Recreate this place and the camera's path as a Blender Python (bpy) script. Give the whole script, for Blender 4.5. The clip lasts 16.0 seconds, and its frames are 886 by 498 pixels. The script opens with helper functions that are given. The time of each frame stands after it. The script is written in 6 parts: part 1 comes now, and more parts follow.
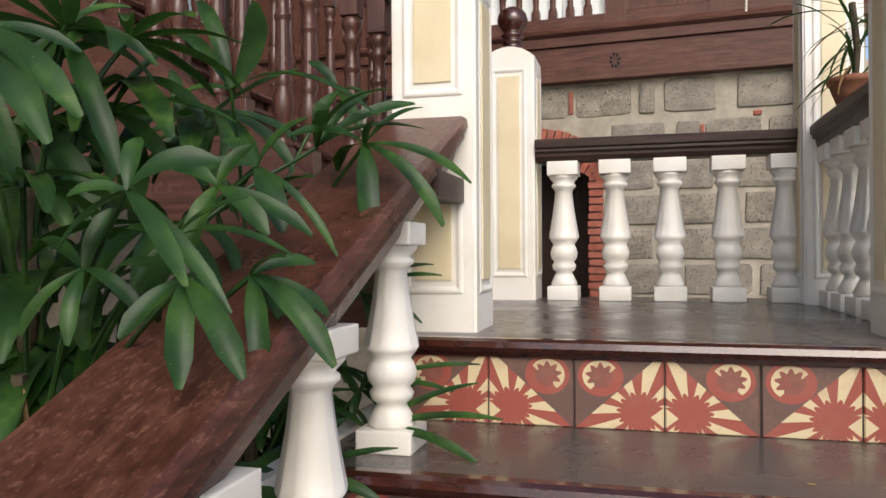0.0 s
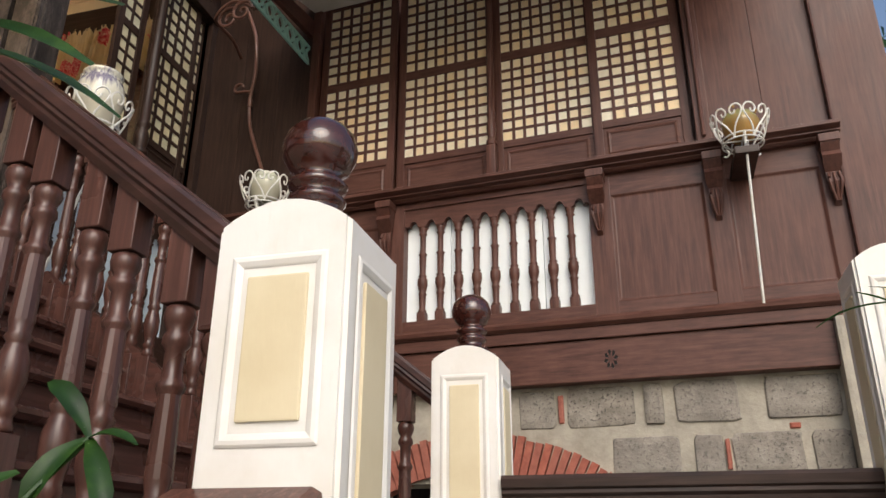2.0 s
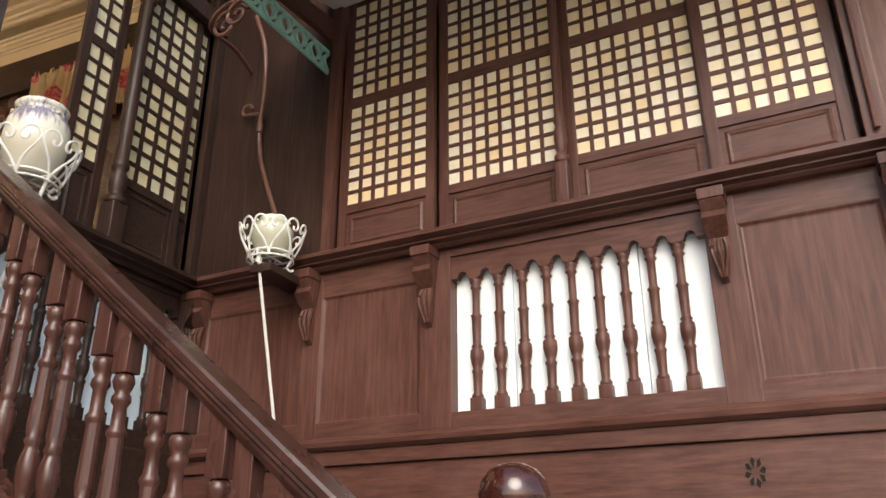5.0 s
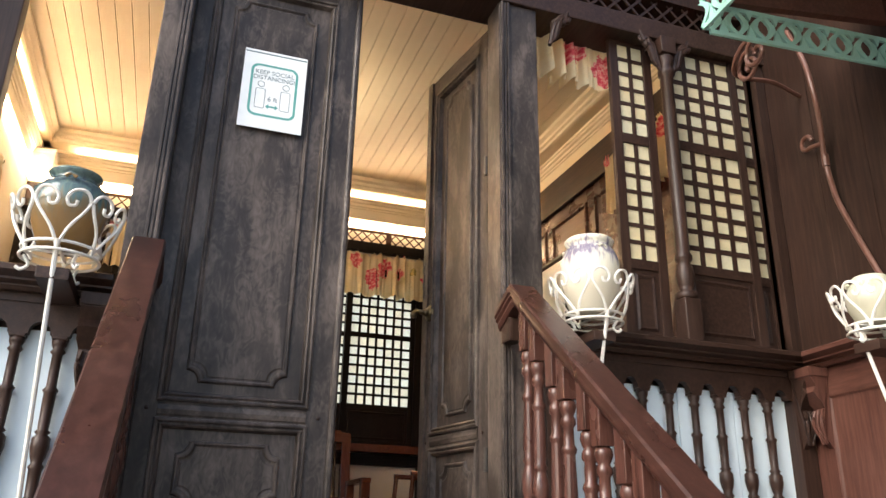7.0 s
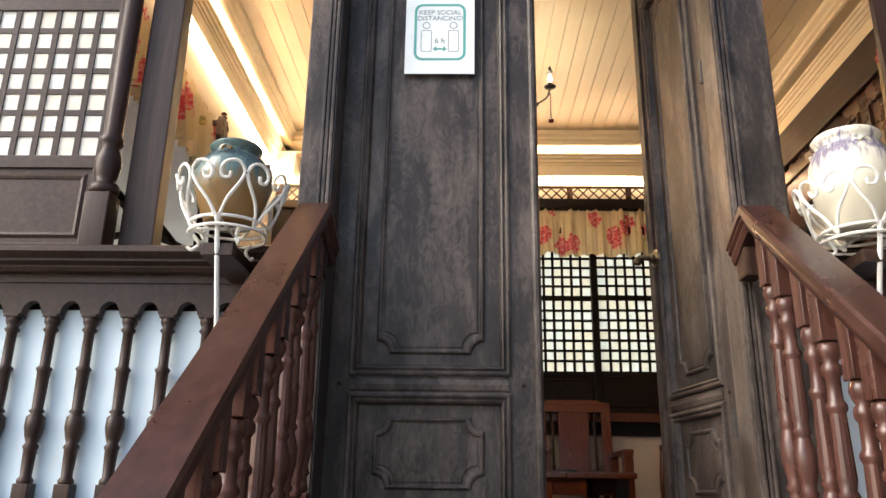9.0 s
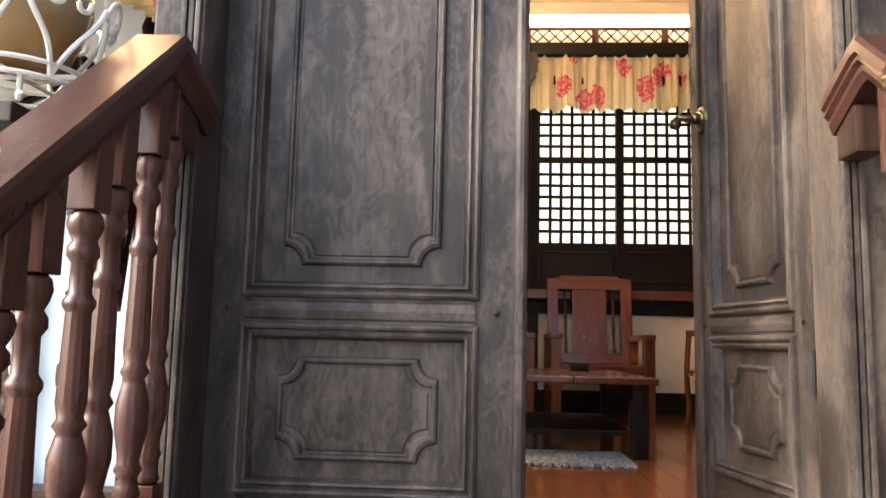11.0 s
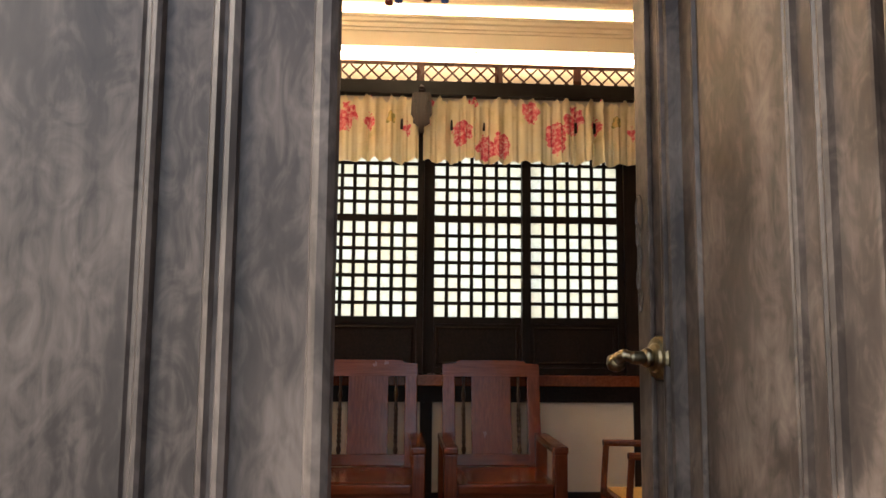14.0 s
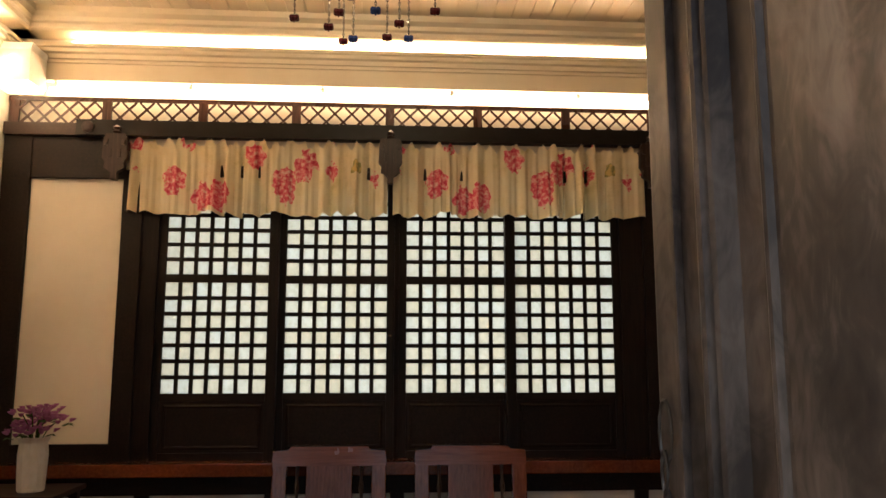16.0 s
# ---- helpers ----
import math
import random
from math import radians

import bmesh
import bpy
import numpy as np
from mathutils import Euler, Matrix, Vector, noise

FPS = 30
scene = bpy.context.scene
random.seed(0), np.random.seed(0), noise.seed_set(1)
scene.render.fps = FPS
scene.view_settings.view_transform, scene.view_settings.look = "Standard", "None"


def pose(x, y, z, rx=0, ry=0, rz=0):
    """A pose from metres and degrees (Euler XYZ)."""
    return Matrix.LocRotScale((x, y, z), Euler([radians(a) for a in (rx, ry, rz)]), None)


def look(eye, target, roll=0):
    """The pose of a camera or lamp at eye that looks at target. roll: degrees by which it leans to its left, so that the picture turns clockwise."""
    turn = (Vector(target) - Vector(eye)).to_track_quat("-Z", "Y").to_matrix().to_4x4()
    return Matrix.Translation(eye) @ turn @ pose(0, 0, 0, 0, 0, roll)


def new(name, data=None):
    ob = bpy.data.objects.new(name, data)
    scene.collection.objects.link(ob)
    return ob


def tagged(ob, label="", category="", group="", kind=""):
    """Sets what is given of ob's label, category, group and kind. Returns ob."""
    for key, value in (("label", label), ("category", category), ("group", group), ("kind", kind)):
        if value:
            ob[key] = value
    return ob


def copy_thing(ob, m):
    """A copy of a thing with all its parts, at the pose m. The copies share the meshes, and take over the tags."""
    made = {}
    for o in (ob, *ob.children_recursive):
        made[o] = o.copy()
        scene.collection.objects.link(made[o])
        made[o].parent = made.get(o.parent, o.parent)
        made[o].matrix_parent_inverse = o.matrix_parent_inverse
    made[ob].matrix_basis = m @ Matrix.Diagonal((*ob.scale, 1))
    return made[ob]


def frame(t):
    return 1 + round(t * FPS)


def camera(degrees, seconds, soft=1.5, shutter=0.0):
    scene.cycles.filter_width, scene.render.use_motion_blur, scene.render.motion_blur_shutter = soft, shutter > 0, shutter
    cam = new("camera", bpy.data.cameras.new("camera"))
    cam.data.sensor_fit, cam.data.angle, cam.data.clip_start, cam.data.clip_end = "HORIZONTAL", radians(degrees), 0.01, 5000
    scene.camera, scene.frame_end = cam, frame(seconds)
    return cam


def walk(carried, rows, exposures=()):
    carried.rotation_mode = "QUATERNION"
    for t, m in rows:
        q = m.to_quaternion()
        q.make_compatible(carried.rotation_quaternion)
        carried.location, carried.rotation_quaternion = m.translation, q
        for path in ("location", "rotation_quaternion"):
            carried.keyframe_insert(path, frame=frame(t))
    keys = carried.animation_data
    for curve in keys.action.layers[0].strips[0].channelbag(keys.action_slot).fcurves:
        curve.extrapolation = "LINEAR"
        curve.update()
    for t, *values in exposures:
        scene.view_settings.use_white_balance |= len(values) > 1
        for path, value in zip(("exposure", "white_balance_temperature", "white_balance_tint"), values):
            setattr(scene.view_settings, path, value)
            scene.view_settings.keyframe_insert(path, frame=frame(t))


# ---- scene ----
cam = camera(59.9, 16.0)
PATH = [
    (0, (0.008, -0.02, 1.409), (-0.506, 1.913, 1.418), -0.3),
    (0.5, (-0.011, 0.15, 1.418), (-0.519, 2.084, 1.475), -0.4),
    (1, (0.015, 0.429, 1.43), (-0.473, 2.344, 1.735), -0.7),
    (1.5, (0.045, 0.722, 1.61), (-0.435, 2.555, 2.25), -0.1),
    (2, (0.004, 0.909, 1.684), (-0.485, 2.706, 2.413), 0.2),
    (2.5, (-0.048, 1.129, 1.841), (-0.539, 2.926, 2.568), 0.0),
    (3, (-0.044, 1.324, 1.877), (-0.539, 3.121, 2.603), -0.1),
    (5.3, (-0.112, 2.042, 2.554), (-0.943, 3.701, 3.3), -0.3),
    (5.5, (-0.081, 2.073, 2.66), (-1.107, 3.627, 3.388), -1.0),
    (6, (-0.112, 1.992, 2.66), (-1.482, 3.239, 3.415), -0.6),
    (6.5, (-0.047, 2.135, 2.696), (-1.659, 3.065, 3.428), 0.7),
    (7, (-0.018, 2.291, 2.926), (-1.794, 2.898, 3.616), 1.2),
    (7.5, (0.06, 2.417, 2.954), (-1.785, 2.764, 3.644), 1.1),
    (8, (0.07, 2.479, 2.941), (-1.807, 2.598, 3.619), 1.3),
    (8.5, (-0.077, 2.555, 2.922), (-1.961, 2.538, 3.593), 1.3),
    (9, (-0.408, 2.63, 2.961), (-2.31, 2.575, 3.577), 0.9),
    (11.5, (-1.429, 2.831, 3.417), (-3.415, 2.715, 3.617), 1.1),
    (12, (-1.576, 2.832, 3.583), (-3.563, 2.731, 3.787), 0.3),
    (12.5, (-1.76, 2.918, 3.673), (-3.749, 2.92, 3.876), 2.0),
    (13, (-1.853, 2.949, 3.828), (-3.841, 2.985, 4.041), 0.5),
    (13.5, (-2.035, 2.969, 3.94), (-4.023, 2.996, 4.153), 0.8),
    (14, (-2.246, 2.98, 4.051), (-4.231, 3.098, 4.267), 0.5),
    (14.5, (-2.451, 3.1, 4.172), (-4.428, 3.297, 4.399), 0.4),
    (15, (-2.601, 3.12, 4.213), (-4.575, 3.331, 4.454), 0.2),
    (15.5, (-2.762, 3.07, 4.386), (-4.734, 3.286, 4.643), 0.3),
    (16, (-2.877, 3.149, 4.386), (-4.852, 3.285, 4.67), 0.0),
]
walk(cam, [(t, look(eye, target, roll)) for t, eye, target, roll in PATH],
     [(0, 0.2), (1.2, 0.06), (2.5, 0.22), (3.0, 0.34), (5.5, 0.85), (6.2, 1.3), (7, 1.15), (8.2, 1.05), (9, 1.15), (11.5, 2.1), (12.5, 2.1), (13.5, 1.75), (14.5, 1.25), (15, 1.15), (16, 0.82)])

# ---- light ----
world = bpy.data.worlds.new("world")
scene.world = world
world.use_nodes = True
wn = world.node_tree
sky = wn.nodes.new("ShaderNodeTexSky")
sky.sky_type = "NISHITA"
sky.sun_disc = False
SUN_EL, SUN_ROT = 37, 157
sky.sun_elevation, sky.sun_rotation = radians(SUN_EL), radians(SUN_ROT)
sky.air_density, sky.dust_density = 1.0, 3.0
wn.links.new(sky.outputs[0], wn.nodes["Background"].inputs[0])
wn.nodes["Background"].inputs[1].default_value = 0.17
sun_data = bpy.data.lights.new("sun", "SUN")
sun_data.energy, sun_data.angle, sun_data.color = 1.4, radians(40), (1.0, 0.97, 0.93)
sun_ob = new("sun", sun_data)
sun_dir = Vector((math.sin(radians(SUN_ROT)) * math.cos(radians(SUN_EL)), math.cos(radians(SUN_ROT)) * math.cos(radians(SUN_EL)), math.sin(radians(SUN_EL))))
sun_ob.matrix_world = look(sun_dir * 30, (0, 0, 0))

# daylight that falls on the shell windows of the far wall
day = bpy.data.lights.new("window_daylight", "AREA")
day.shape, day.size, day.size_y, day.energy, day.color = "RECTANGLE", 3.3, 1.9, 6.5, (1.0, 0.98, 0.90)
day_ob = new("window_daylight", day)
day_ob.matrix_world = look((-8.4, 3.2, 4.65), (-7.0, 3.2, 4.65))


# ---- materials ----
def mat(name, rough=0.5, metal=0.0):
    m = bpy.data.materials.new(name)
    m.use_nodes = True
    b = m.node_tree.nodes["Principled BSDF"]
    b.inputs["Roughness"].default_value, b.inputs["Metallic"].default_value = rough, metal
    return m, m.node_tree, b


def place(nt, scale, kind="world"):
    """A texture vector: world or object place, stretched."""
    src = nt.nodes.new("ShaderNodeNewGeometry").outputs["Position"] if kind == "world" else nt.nodes.new("ShaderNodeTexCoord").outputs["Object"]
    mp = nt.nodes.new("ShaderNodeMapping")
    mp.inputs["Scale"].default_value = scale
    nt.links.new(src, mp.inputs["Vector"])
    return mp.outputs[0]


def noise_tex(nt, vec, scale, detail=5, rough=0.6):
    n = nt.nodes.new("ShaderNodeTexNoise")
    n.inputs["Scale"].default_value, n.inputs["Detail"].default_value, n.inputs["Roughness"].default_value = scale, detail, rough
    nt.links.new(vec, n.inputs["Vector"])
    return n.outputs["Fac"]


def ramp(nt, fac, stops):
    r = nt.nodes.new("ShaderNodeValToRGB")
    while len(r.color_ramp.elements) < len(stops):
        r.color_ramp.elements.new(0.5)
    for e, (p, c) in zip(r.color_ramp.elements, stops):
        e.position, e.color = p, (*c, 1)
    nt.links.new(fac, r.inputs[0])
    return r.outputs[0]


def mix(nt, fac, a, b, mode="MIX"):
    n = nt.nodes.new("ShaderNodeMix")
    n.data_type, n.blend_type = "RGBA", mode
    for sock, v in ((n.inputs[0], fac), (n.inputs[6], a), (n.inputs[7], b)):
        if isinstance(v, (int, float)):
            sock.default_value = v
        elif isinstance(v, tuple):
            sock.default_value = (*v, 1)
        else:
            nt.links.new(v, sock)
    return n.outputs[2]


def calc(nt, op, a, b=0.0, c=0.0):
    n = nt.nodes.new("ShaderNodeMath")
    n.operation = op
    for sock, v in zip(n.inputs, (a, b, c)):
        if isinstance(v, (int, float)):
            sock.default_value = v
        else:
            nt.links.new(v, sock)
    return n.outputs[0]


def bump(nt, b, fac, strength=0.2, far=0.01):
    n = nt.nodes.new("ShaderNodeBump")
    n.inputs["Strength"].default_value, n.inputs["Distance"].default_value = strength, far
    nt.links.new(fac, n.inputs["Height"])
    nt.links.new(n.outputs[0], b.inputs["Normal"])


def rand_of(nt):
    return nt.nodes.new("ShaderNodeObjectInfo").outputs["Random"]


def wood(name, dark, mid, light, axis, rough=0.45, worn=0.35, fine=(26, 1.6), swirl=0.0, spec=0.30, specks=0.0):
    """Stained timber: grain along an axis, broad stains, worn sheen."""
    m, nt, b = mat(name, rough)
    b.inputs["Specular IOR Level"].default_value = spec
    s = [fine[0]] * 3
    s["xyz".index(axis)] = fine[1]
    grain = noise_tex(nt, place(nt, s), 2.2, 7, 0.65)
    if swirl:
        # burr figure: the grain wanders round knots, over broad weathered patches
        burr = nt.nodes.new("ShaderNodeTexNoise")
        burr.inputs["Scale"].default_value, burr.inputs["Detail"].default_value, burr.inputs["Distortion"].default_value = 1.5, 6, swirl
        sw = [3.2, 3.2, 3.2]
        sw["xyz".index(axis)] = 1.1
        nt.links.new(place(nt, sw), burr.inputs["Vector"])
        grain = calc(nt, "MULTIPLY_ADD", burr.outputs["Fac"], 0.52, calc(nt, "MULTIPLY", grain, 0.28))
        curl = nt.nodes.new("ShaderNodeTexNoise")
        curl.inputs["Scale"].default_value, curl.inputs["Detail"].default_value, curl.inputs["Distortion"].default_value = 7.0, 5, 3.2
        sw[sw.index(min(sw))] = 1.6
        nt.links.new(place(nt, [v * 0.9 for v in sw]), curl.inputs["Vector"])
        grain = calc(nt, "MULTIPLY_ADD", curl.outputs["Fac"], 0.24, grain)
    stain = noise_tex(nt, place(nt, (2.3, 2.3, 1.6)), 1.6, 4)
    col = ramp(nt, grain, [(0.36 if swirl else 0.28, dark), (0.5, mid), (0.65 if swirl else 0.74, light)])
    pale = mix(nt, 0.5, light, tuple(min(1, v * 1.5 + 0.015) for v in light))
    wear = ramp(nt, stain, [(0.45, (0, 0, 0)), (0.72, (worn,) * 3)])
    shade = mix(nt, wear, col, pale)
    if specks:
        # flaked varnish: small pale chips, gathered in patches
        chip = calc(nt, "MULTIPLY_ADD", stain, 0.35, noise_tex(nt, place(nt, (1, 0.35, 1)), 110, 4, 0.7))
        shade = mix(nt, ramp(nt, chip, [(0.74, (0, 0, 0)), (0.80, (specks,) * 3)]), shade, tuple(min(1, v * 2.2 + 0.03) for v in light))
    nt.links.new(shade, b.inputs["Base Color"])
    nt.links.new(calc(nt, "MULTIPLY_ADD", stain, 0.35, rough - 0.17), b.inputs["Roughness"])
    bump(nt, b, grain, 0.22, 0.004)
    return m


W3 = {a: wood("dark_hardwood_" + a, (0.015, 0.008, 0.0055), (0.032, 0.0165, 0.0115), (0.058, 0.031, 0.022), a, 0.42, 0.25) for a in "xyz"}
WD = {a: wood("weathered_door_wood_" + a, (0.012, 0.010, 0.009), (0.038, 0.030, 0.026), (0.130, 0.104, 0.088), a, 0.42, 0.20, (9, 1.4), 1.6) for a in "xyz"}
WR = {a: wood("red_stained_wood_" + a, (0.034, 0.014, 0.011), (0.070, 0.029, 0.022), (0.125, 0.056, 0.043), a, 0.27, 0.12, spec=0.45) for a in "xyz"}
WF = {a: wood("varnished_furniture_wood_" + a, (0.085, 0.019, 0.007), (0.125, 0.031, 0.0115), (0.17, 0.048, 0.018), a, 0.20, 0.1, spec=0.6) for a in "xyz"}
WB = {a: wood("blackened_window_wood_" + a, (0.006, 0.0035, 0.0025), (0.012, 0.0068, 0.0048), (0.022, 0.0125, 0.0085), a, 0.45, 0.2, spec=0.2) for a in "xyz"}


def paint(name, col, rough=0.4, dirt=0.12, scale=3.0):
    m, nt, b = mat(name, rough)
    n1 = noise_tex(nt, place(nt, (scale,) * 3), 1.5, 5)
    n2 = noise_tex(nt, place(nt, (40, 40, 9)), 2.0, 4)
    worn = tuple(v * (1 - dirt * k) for v, k in zip(col, (1.0, 1.25, 1.7)))
    c = mix(nt, ramp(nt, n1, [(0.42, (0, 0, 0)), (0.75, (1, 1, 1))]), col, worn)
    c = mix(nt, ramp(nt, n2, [(0.62, (0, 0, 0)), (0.8, (0.35,) * 3)]), c, worn)
    nt.links.new(c, b.inputs["Base Color"])
    bump(nt, b, n2, 0.12, 0.003)
    return m


M_WHITE = paint("white_gloss_paint", (0.82, 0.80, 0.76), 0.35)
M_CREAM = paint("cream_panel_paint", (0.72, 0.63, 0.43), 0.45)
M_PLASTER = paint("cream_wall_plaster", (0.78, 0.71, 0.60), 0.7, 0.1, 1.2)
M_CEIL = paint("cream_ceiling_paint", (0.80, 0.71, 0.55), 0.5, 0.1, 0.8)
M_SOFFIT = paint("pale_soffit_paint", (0.74, 0.74, 0.70), 0.6, 0.15, 1.0)
M_MINT = paint("mint_green_paint", (0.33, 0.62, 0.55), 0.5, 0.2, 6)
M_PANELWHITE = paint("white_sliding_board_paint", (0.84, 0.89, 0.91), 0.45, 0.06, 2)
M_PANELBLUE = paint("pale_blue_sliding_board_paint", (0.76, 0.89, 0.95), 0.45, 0.06, 2)
M_IRON = paint("white_painted_iron", (0.80, 0.80, 0.76), 0.35, 0.2, 9)
M_RUSTPIPE = paint("brown_conduit_paint", (0.16, 0.075, 0.055), 0.4, 0.3, 8)
M_BLACK = paint("black_lacquer", (0.012, 0.009, 0.008), 0.42, 0.3, 5)
M_BLACK.node_tree.nodes["Principled BSDF"].inputs["Specular IOR Level"].default_value = 0.2

M_FINIAL, nt, b = mat("polished_dark_finial", 0.16)
g = noise_tex(nt, place(nt, (30, 30, 60)), 1.0, 4)
nt.links.new(ramp(nt, g, [(0.3, (0.030, 0.008, 0.006)), (0.7, (0.065, 0.018, 0.012))]), b.inputs["Base Color"])
b.inputs["Coat Weight"].default_value = 0.5

M_TREAD, nt, b = mat("waxed_dark_step", 0.25)
n1 = noise_tex(nt, place(nt, (3, 3, 3)), 1.2, 6)
n2 = noise_tex(nt, place(nt, (4, 60, 4)), 1.0, 4)
c = ramp(nt, n1, [(0.3, (0.056, 0.046, 0.041)), (0.7, (0.108, 0.092, 0.082))])
nt.links.new(mix(nt, 0.35, c, ramp(nt, n2, [(0.3, (0.045, 0.035, 0.030)), (0.7, (0.12, 0.10, 0.09))])), b.inputs["Base Color"])
nt.links.new(calc(nt, "MULTIPLY_ADD", n1, 0.5, 0.02), b.inputs["Roughness"])
bump(nt, b, n2, 0.1, 0.003)

M_STONE, nt, b = mat("volcanic_tuff_block", 0.9)
r = rand_of(nt)
n1 = noise_tex(nt, place(nt, (1, 1, 1)), 9, 8, 0.7)
n2 = noise_tex(nt, place(nt, (1, 1, 1)), 70, 3)
c = ramp(nt, n1, [(0.3, (0.14, 0.120, 0.098)), (0.50, (0.25, 0.222, 0.185)), (0.72, (0.40, 0.36, 0.30))])
c = mix(nt, ramp(nt, n2, [(0.57, (0, 0, 0)), (0.64, (0.85,) * 3)]), c, (0.055, 0.048, 0.042))
c = mix(nt, calc(nt, "MULTIPLY", r, 0.40), c, (0.25, 0.225, 0.20))
nt.links.new(c, b.inputs["Base Color"])
bump(nt, b, calc(nt, "ADD", n1, calc(nt, "MULTIPLY", n2, 0.5)), 0.7, 0.012)

M_MORTAR, nt, b = mat("rough_lime_mortar", 0.95)
n1 = noise_tex(nt, place(nt, (1, 1, 1)), 6, 8, 0.7)
n2 = noise_tex(nt, place(nt, (1, 1, 1)), 60, 4)
nt.links.new(ramp(nt, n1, [(0.3, (0.26, 0.235, 0.19)), (0.7, (0.47, 0.43, 0.355))]), b.inputs["Base Color"])
bump(nt, b, calc(nt, "ADD", n1, calc(nt, "MULTIPLY", n2, 0.4)), 0.6, 0.012)

M_BRICK, nt, b = mat("red_arch_brick", 0.85)
n1 = noise_tex(nt, place(nt, (1, 1, 1)), 22, 6)
c = ramp(nt, n1, [(0.3, (0.22, 0.055, 0.035)), (0.7, (0.42, 0.13, 0.085))])
nt.links.new(mix(nt, calc(nt, "MULTIPLY", rand_of(nt), 0.5), c, (0.30, 0.12, 0.09)), b.inputs["Base Color"])
bump(nt, b, n1, 0.5, 0.006)

# encaustic tile: rays fanning from one side, a ring with lobes at the top corner
M_TILE, nt, b = mat("encaustic_riser_tile", 0.42)
uv = nt.nodes.new("ShaderNodeUVMap")
sep = nt.nodes.new("ShaderNodeSeparateXYZ")
nt.links.new(uv.outputs[0], sep.inputs[0])
tu, tv = sep.outputs[0], sep.outputs[1]
wob = noise_tex(nt, place(nt, (1, 1, 1)), 30, 3)
dx, dy = calc(nt, "SUBTRACT", tu, 0.26), calc(nt, "SUBTRACT", tv, 0.26)
ang = calc(nt, "ARCTAN2", dy, dx)
rad = calc(nt, "SQRT", calc(nt, "ADD", calc(nt, "MULTIPLY", dx, dx), calc(nt, "MULTIPLY", dy, dy)))
wave = calc(nt, "SINE", calc(nt, "MULTIPLY_ADD", ang, 11.0, 0.9))
edge_r = calc(nt, "MULTIPLY_ADD", wave, 0.05, 0.215)
ray = calc(nt, "MULTIPLY", calc(nt, "GREATER_THAN", wave, -0.05), calc(nt, "GREATER_THAN", rad, edge_r))
diamond = calc(nt, "LESS_THAN", calc(nt, "ADD", tu, tv), 1.02)
cx, cy = calc(nt, "SUBTRACT", tu, 0.70), calc(nt, "SUBTRACT", tv, 0.70)
cr = calc(nt, "SQRT", calc(nt, "ADD", calc(nt, "MULTIPLY", cx, cx), calc(nt, "MULTIPLY", cy, cy)))
ca = calc(nt, "ARCTAN2", cy, cx)
lobes = calc(nt, "MULTIPLY_ADD", calc(nt, "SINE", calc(nt, "MULTIPLY", ca, 9.0)), 0.028, 0.145)
ring = calc(nt, "MULTIPLY", calc(nt, "LESS_THAN", cr, 0.205), calc(nt, "GREATER_THAN", cr, lobes))
upper = calc(nt, "GREATER_THAN", calc(nt, "ADD", cx, cy), -0.06)
disc = calc(nt, "LESS_THAN", cr, 0.26)
RED, DUN, PALE = (0.30, 0.075, 0.055), (0.125, 0.075, 0.062), (0.62, 0.52, 0.33)
c = mix(nt, diamond, DUN, RED)
c = mix(nt, disc, c, RED)
c = mix(nt, calc(nt, "LESS_THAN", cr, 0.15), c, mix(nt, wob, DUN, RED))
c = mix(nt, calc(nt, "MULTIPLY", ray, diamond), c, PALE)
c = mix(nt, calc(nt, "MULTIPLY", ring, upper), c, PALE)
lily = calc(nt, "MULTIPLY", calc(nt, "LESS_THAN", calc(nt, "ABSOLUTE", calc(nt, "SUBTRACT", tv, 0.2)), calc(nt, "MULTIPLY_ADD", tu, -0.9, 0.13)), calc(nt, "LESS_THAN", tu, 0.14))
c = mix(nt, lily, c, PALE)
wear = noise_tex(nt, place(nt, (1, 1, 1)), 12, 6, 0.7)
c = mix(nt, ramp(nt, wear, [(0.5, (0, 0, 0)), (0.75, (0.5,) * 3)]), c, (0.30, 0.14, 0.10))
nt.links.new(c, b.inputs["Base Color"])
bump(nt, b, wear, 0.15, 0.003)


def capiz(name, tint, through_share, spread):
    """Windowpane oyster shell: pearly, lets light through, each pane a little different."""
    m, nt, b = mat(name, 0.32)
    r = rand_of(nt)
    n1 = noise_tex(nt, place(nt, (1, 1, 1)), 28, 5)
    c = mix(nt, calc(nt, "MULTIPLY", r, spread), tint, (tint[0] * 0.98, tint[1] * 0.74, tint[2] * 0.42))
    c = mix(nt, ramp(nt, n1, [(0.45, (0, 0, 0)), (0.75, (0.5,) * 3)]), c, (tint[0] * 0.75, tint[1] * 0.72, tint[2] * 0.62))
    nt.links.new(c, b.inputs["Base Color"])
    t = nt.nodes.new("ShaderNodeBsdfTranslucent")
    nt.links.new(c, t.inputs[0])
    mx = nt.nodes.new("ShaderNodeMixShader")
    mx.inputs[0].default_value = through_share
    nt.links.new(b.outputs[0], mx.inputs[1])
    nt.links.new(t.outputs[0], mx.inputs[2])
    nt.links.new(mx.outputs[0], nt.nodes["Material Output"].inputs[0])
    bump(nt, b, n1, 0.2, 0.004)
    return m


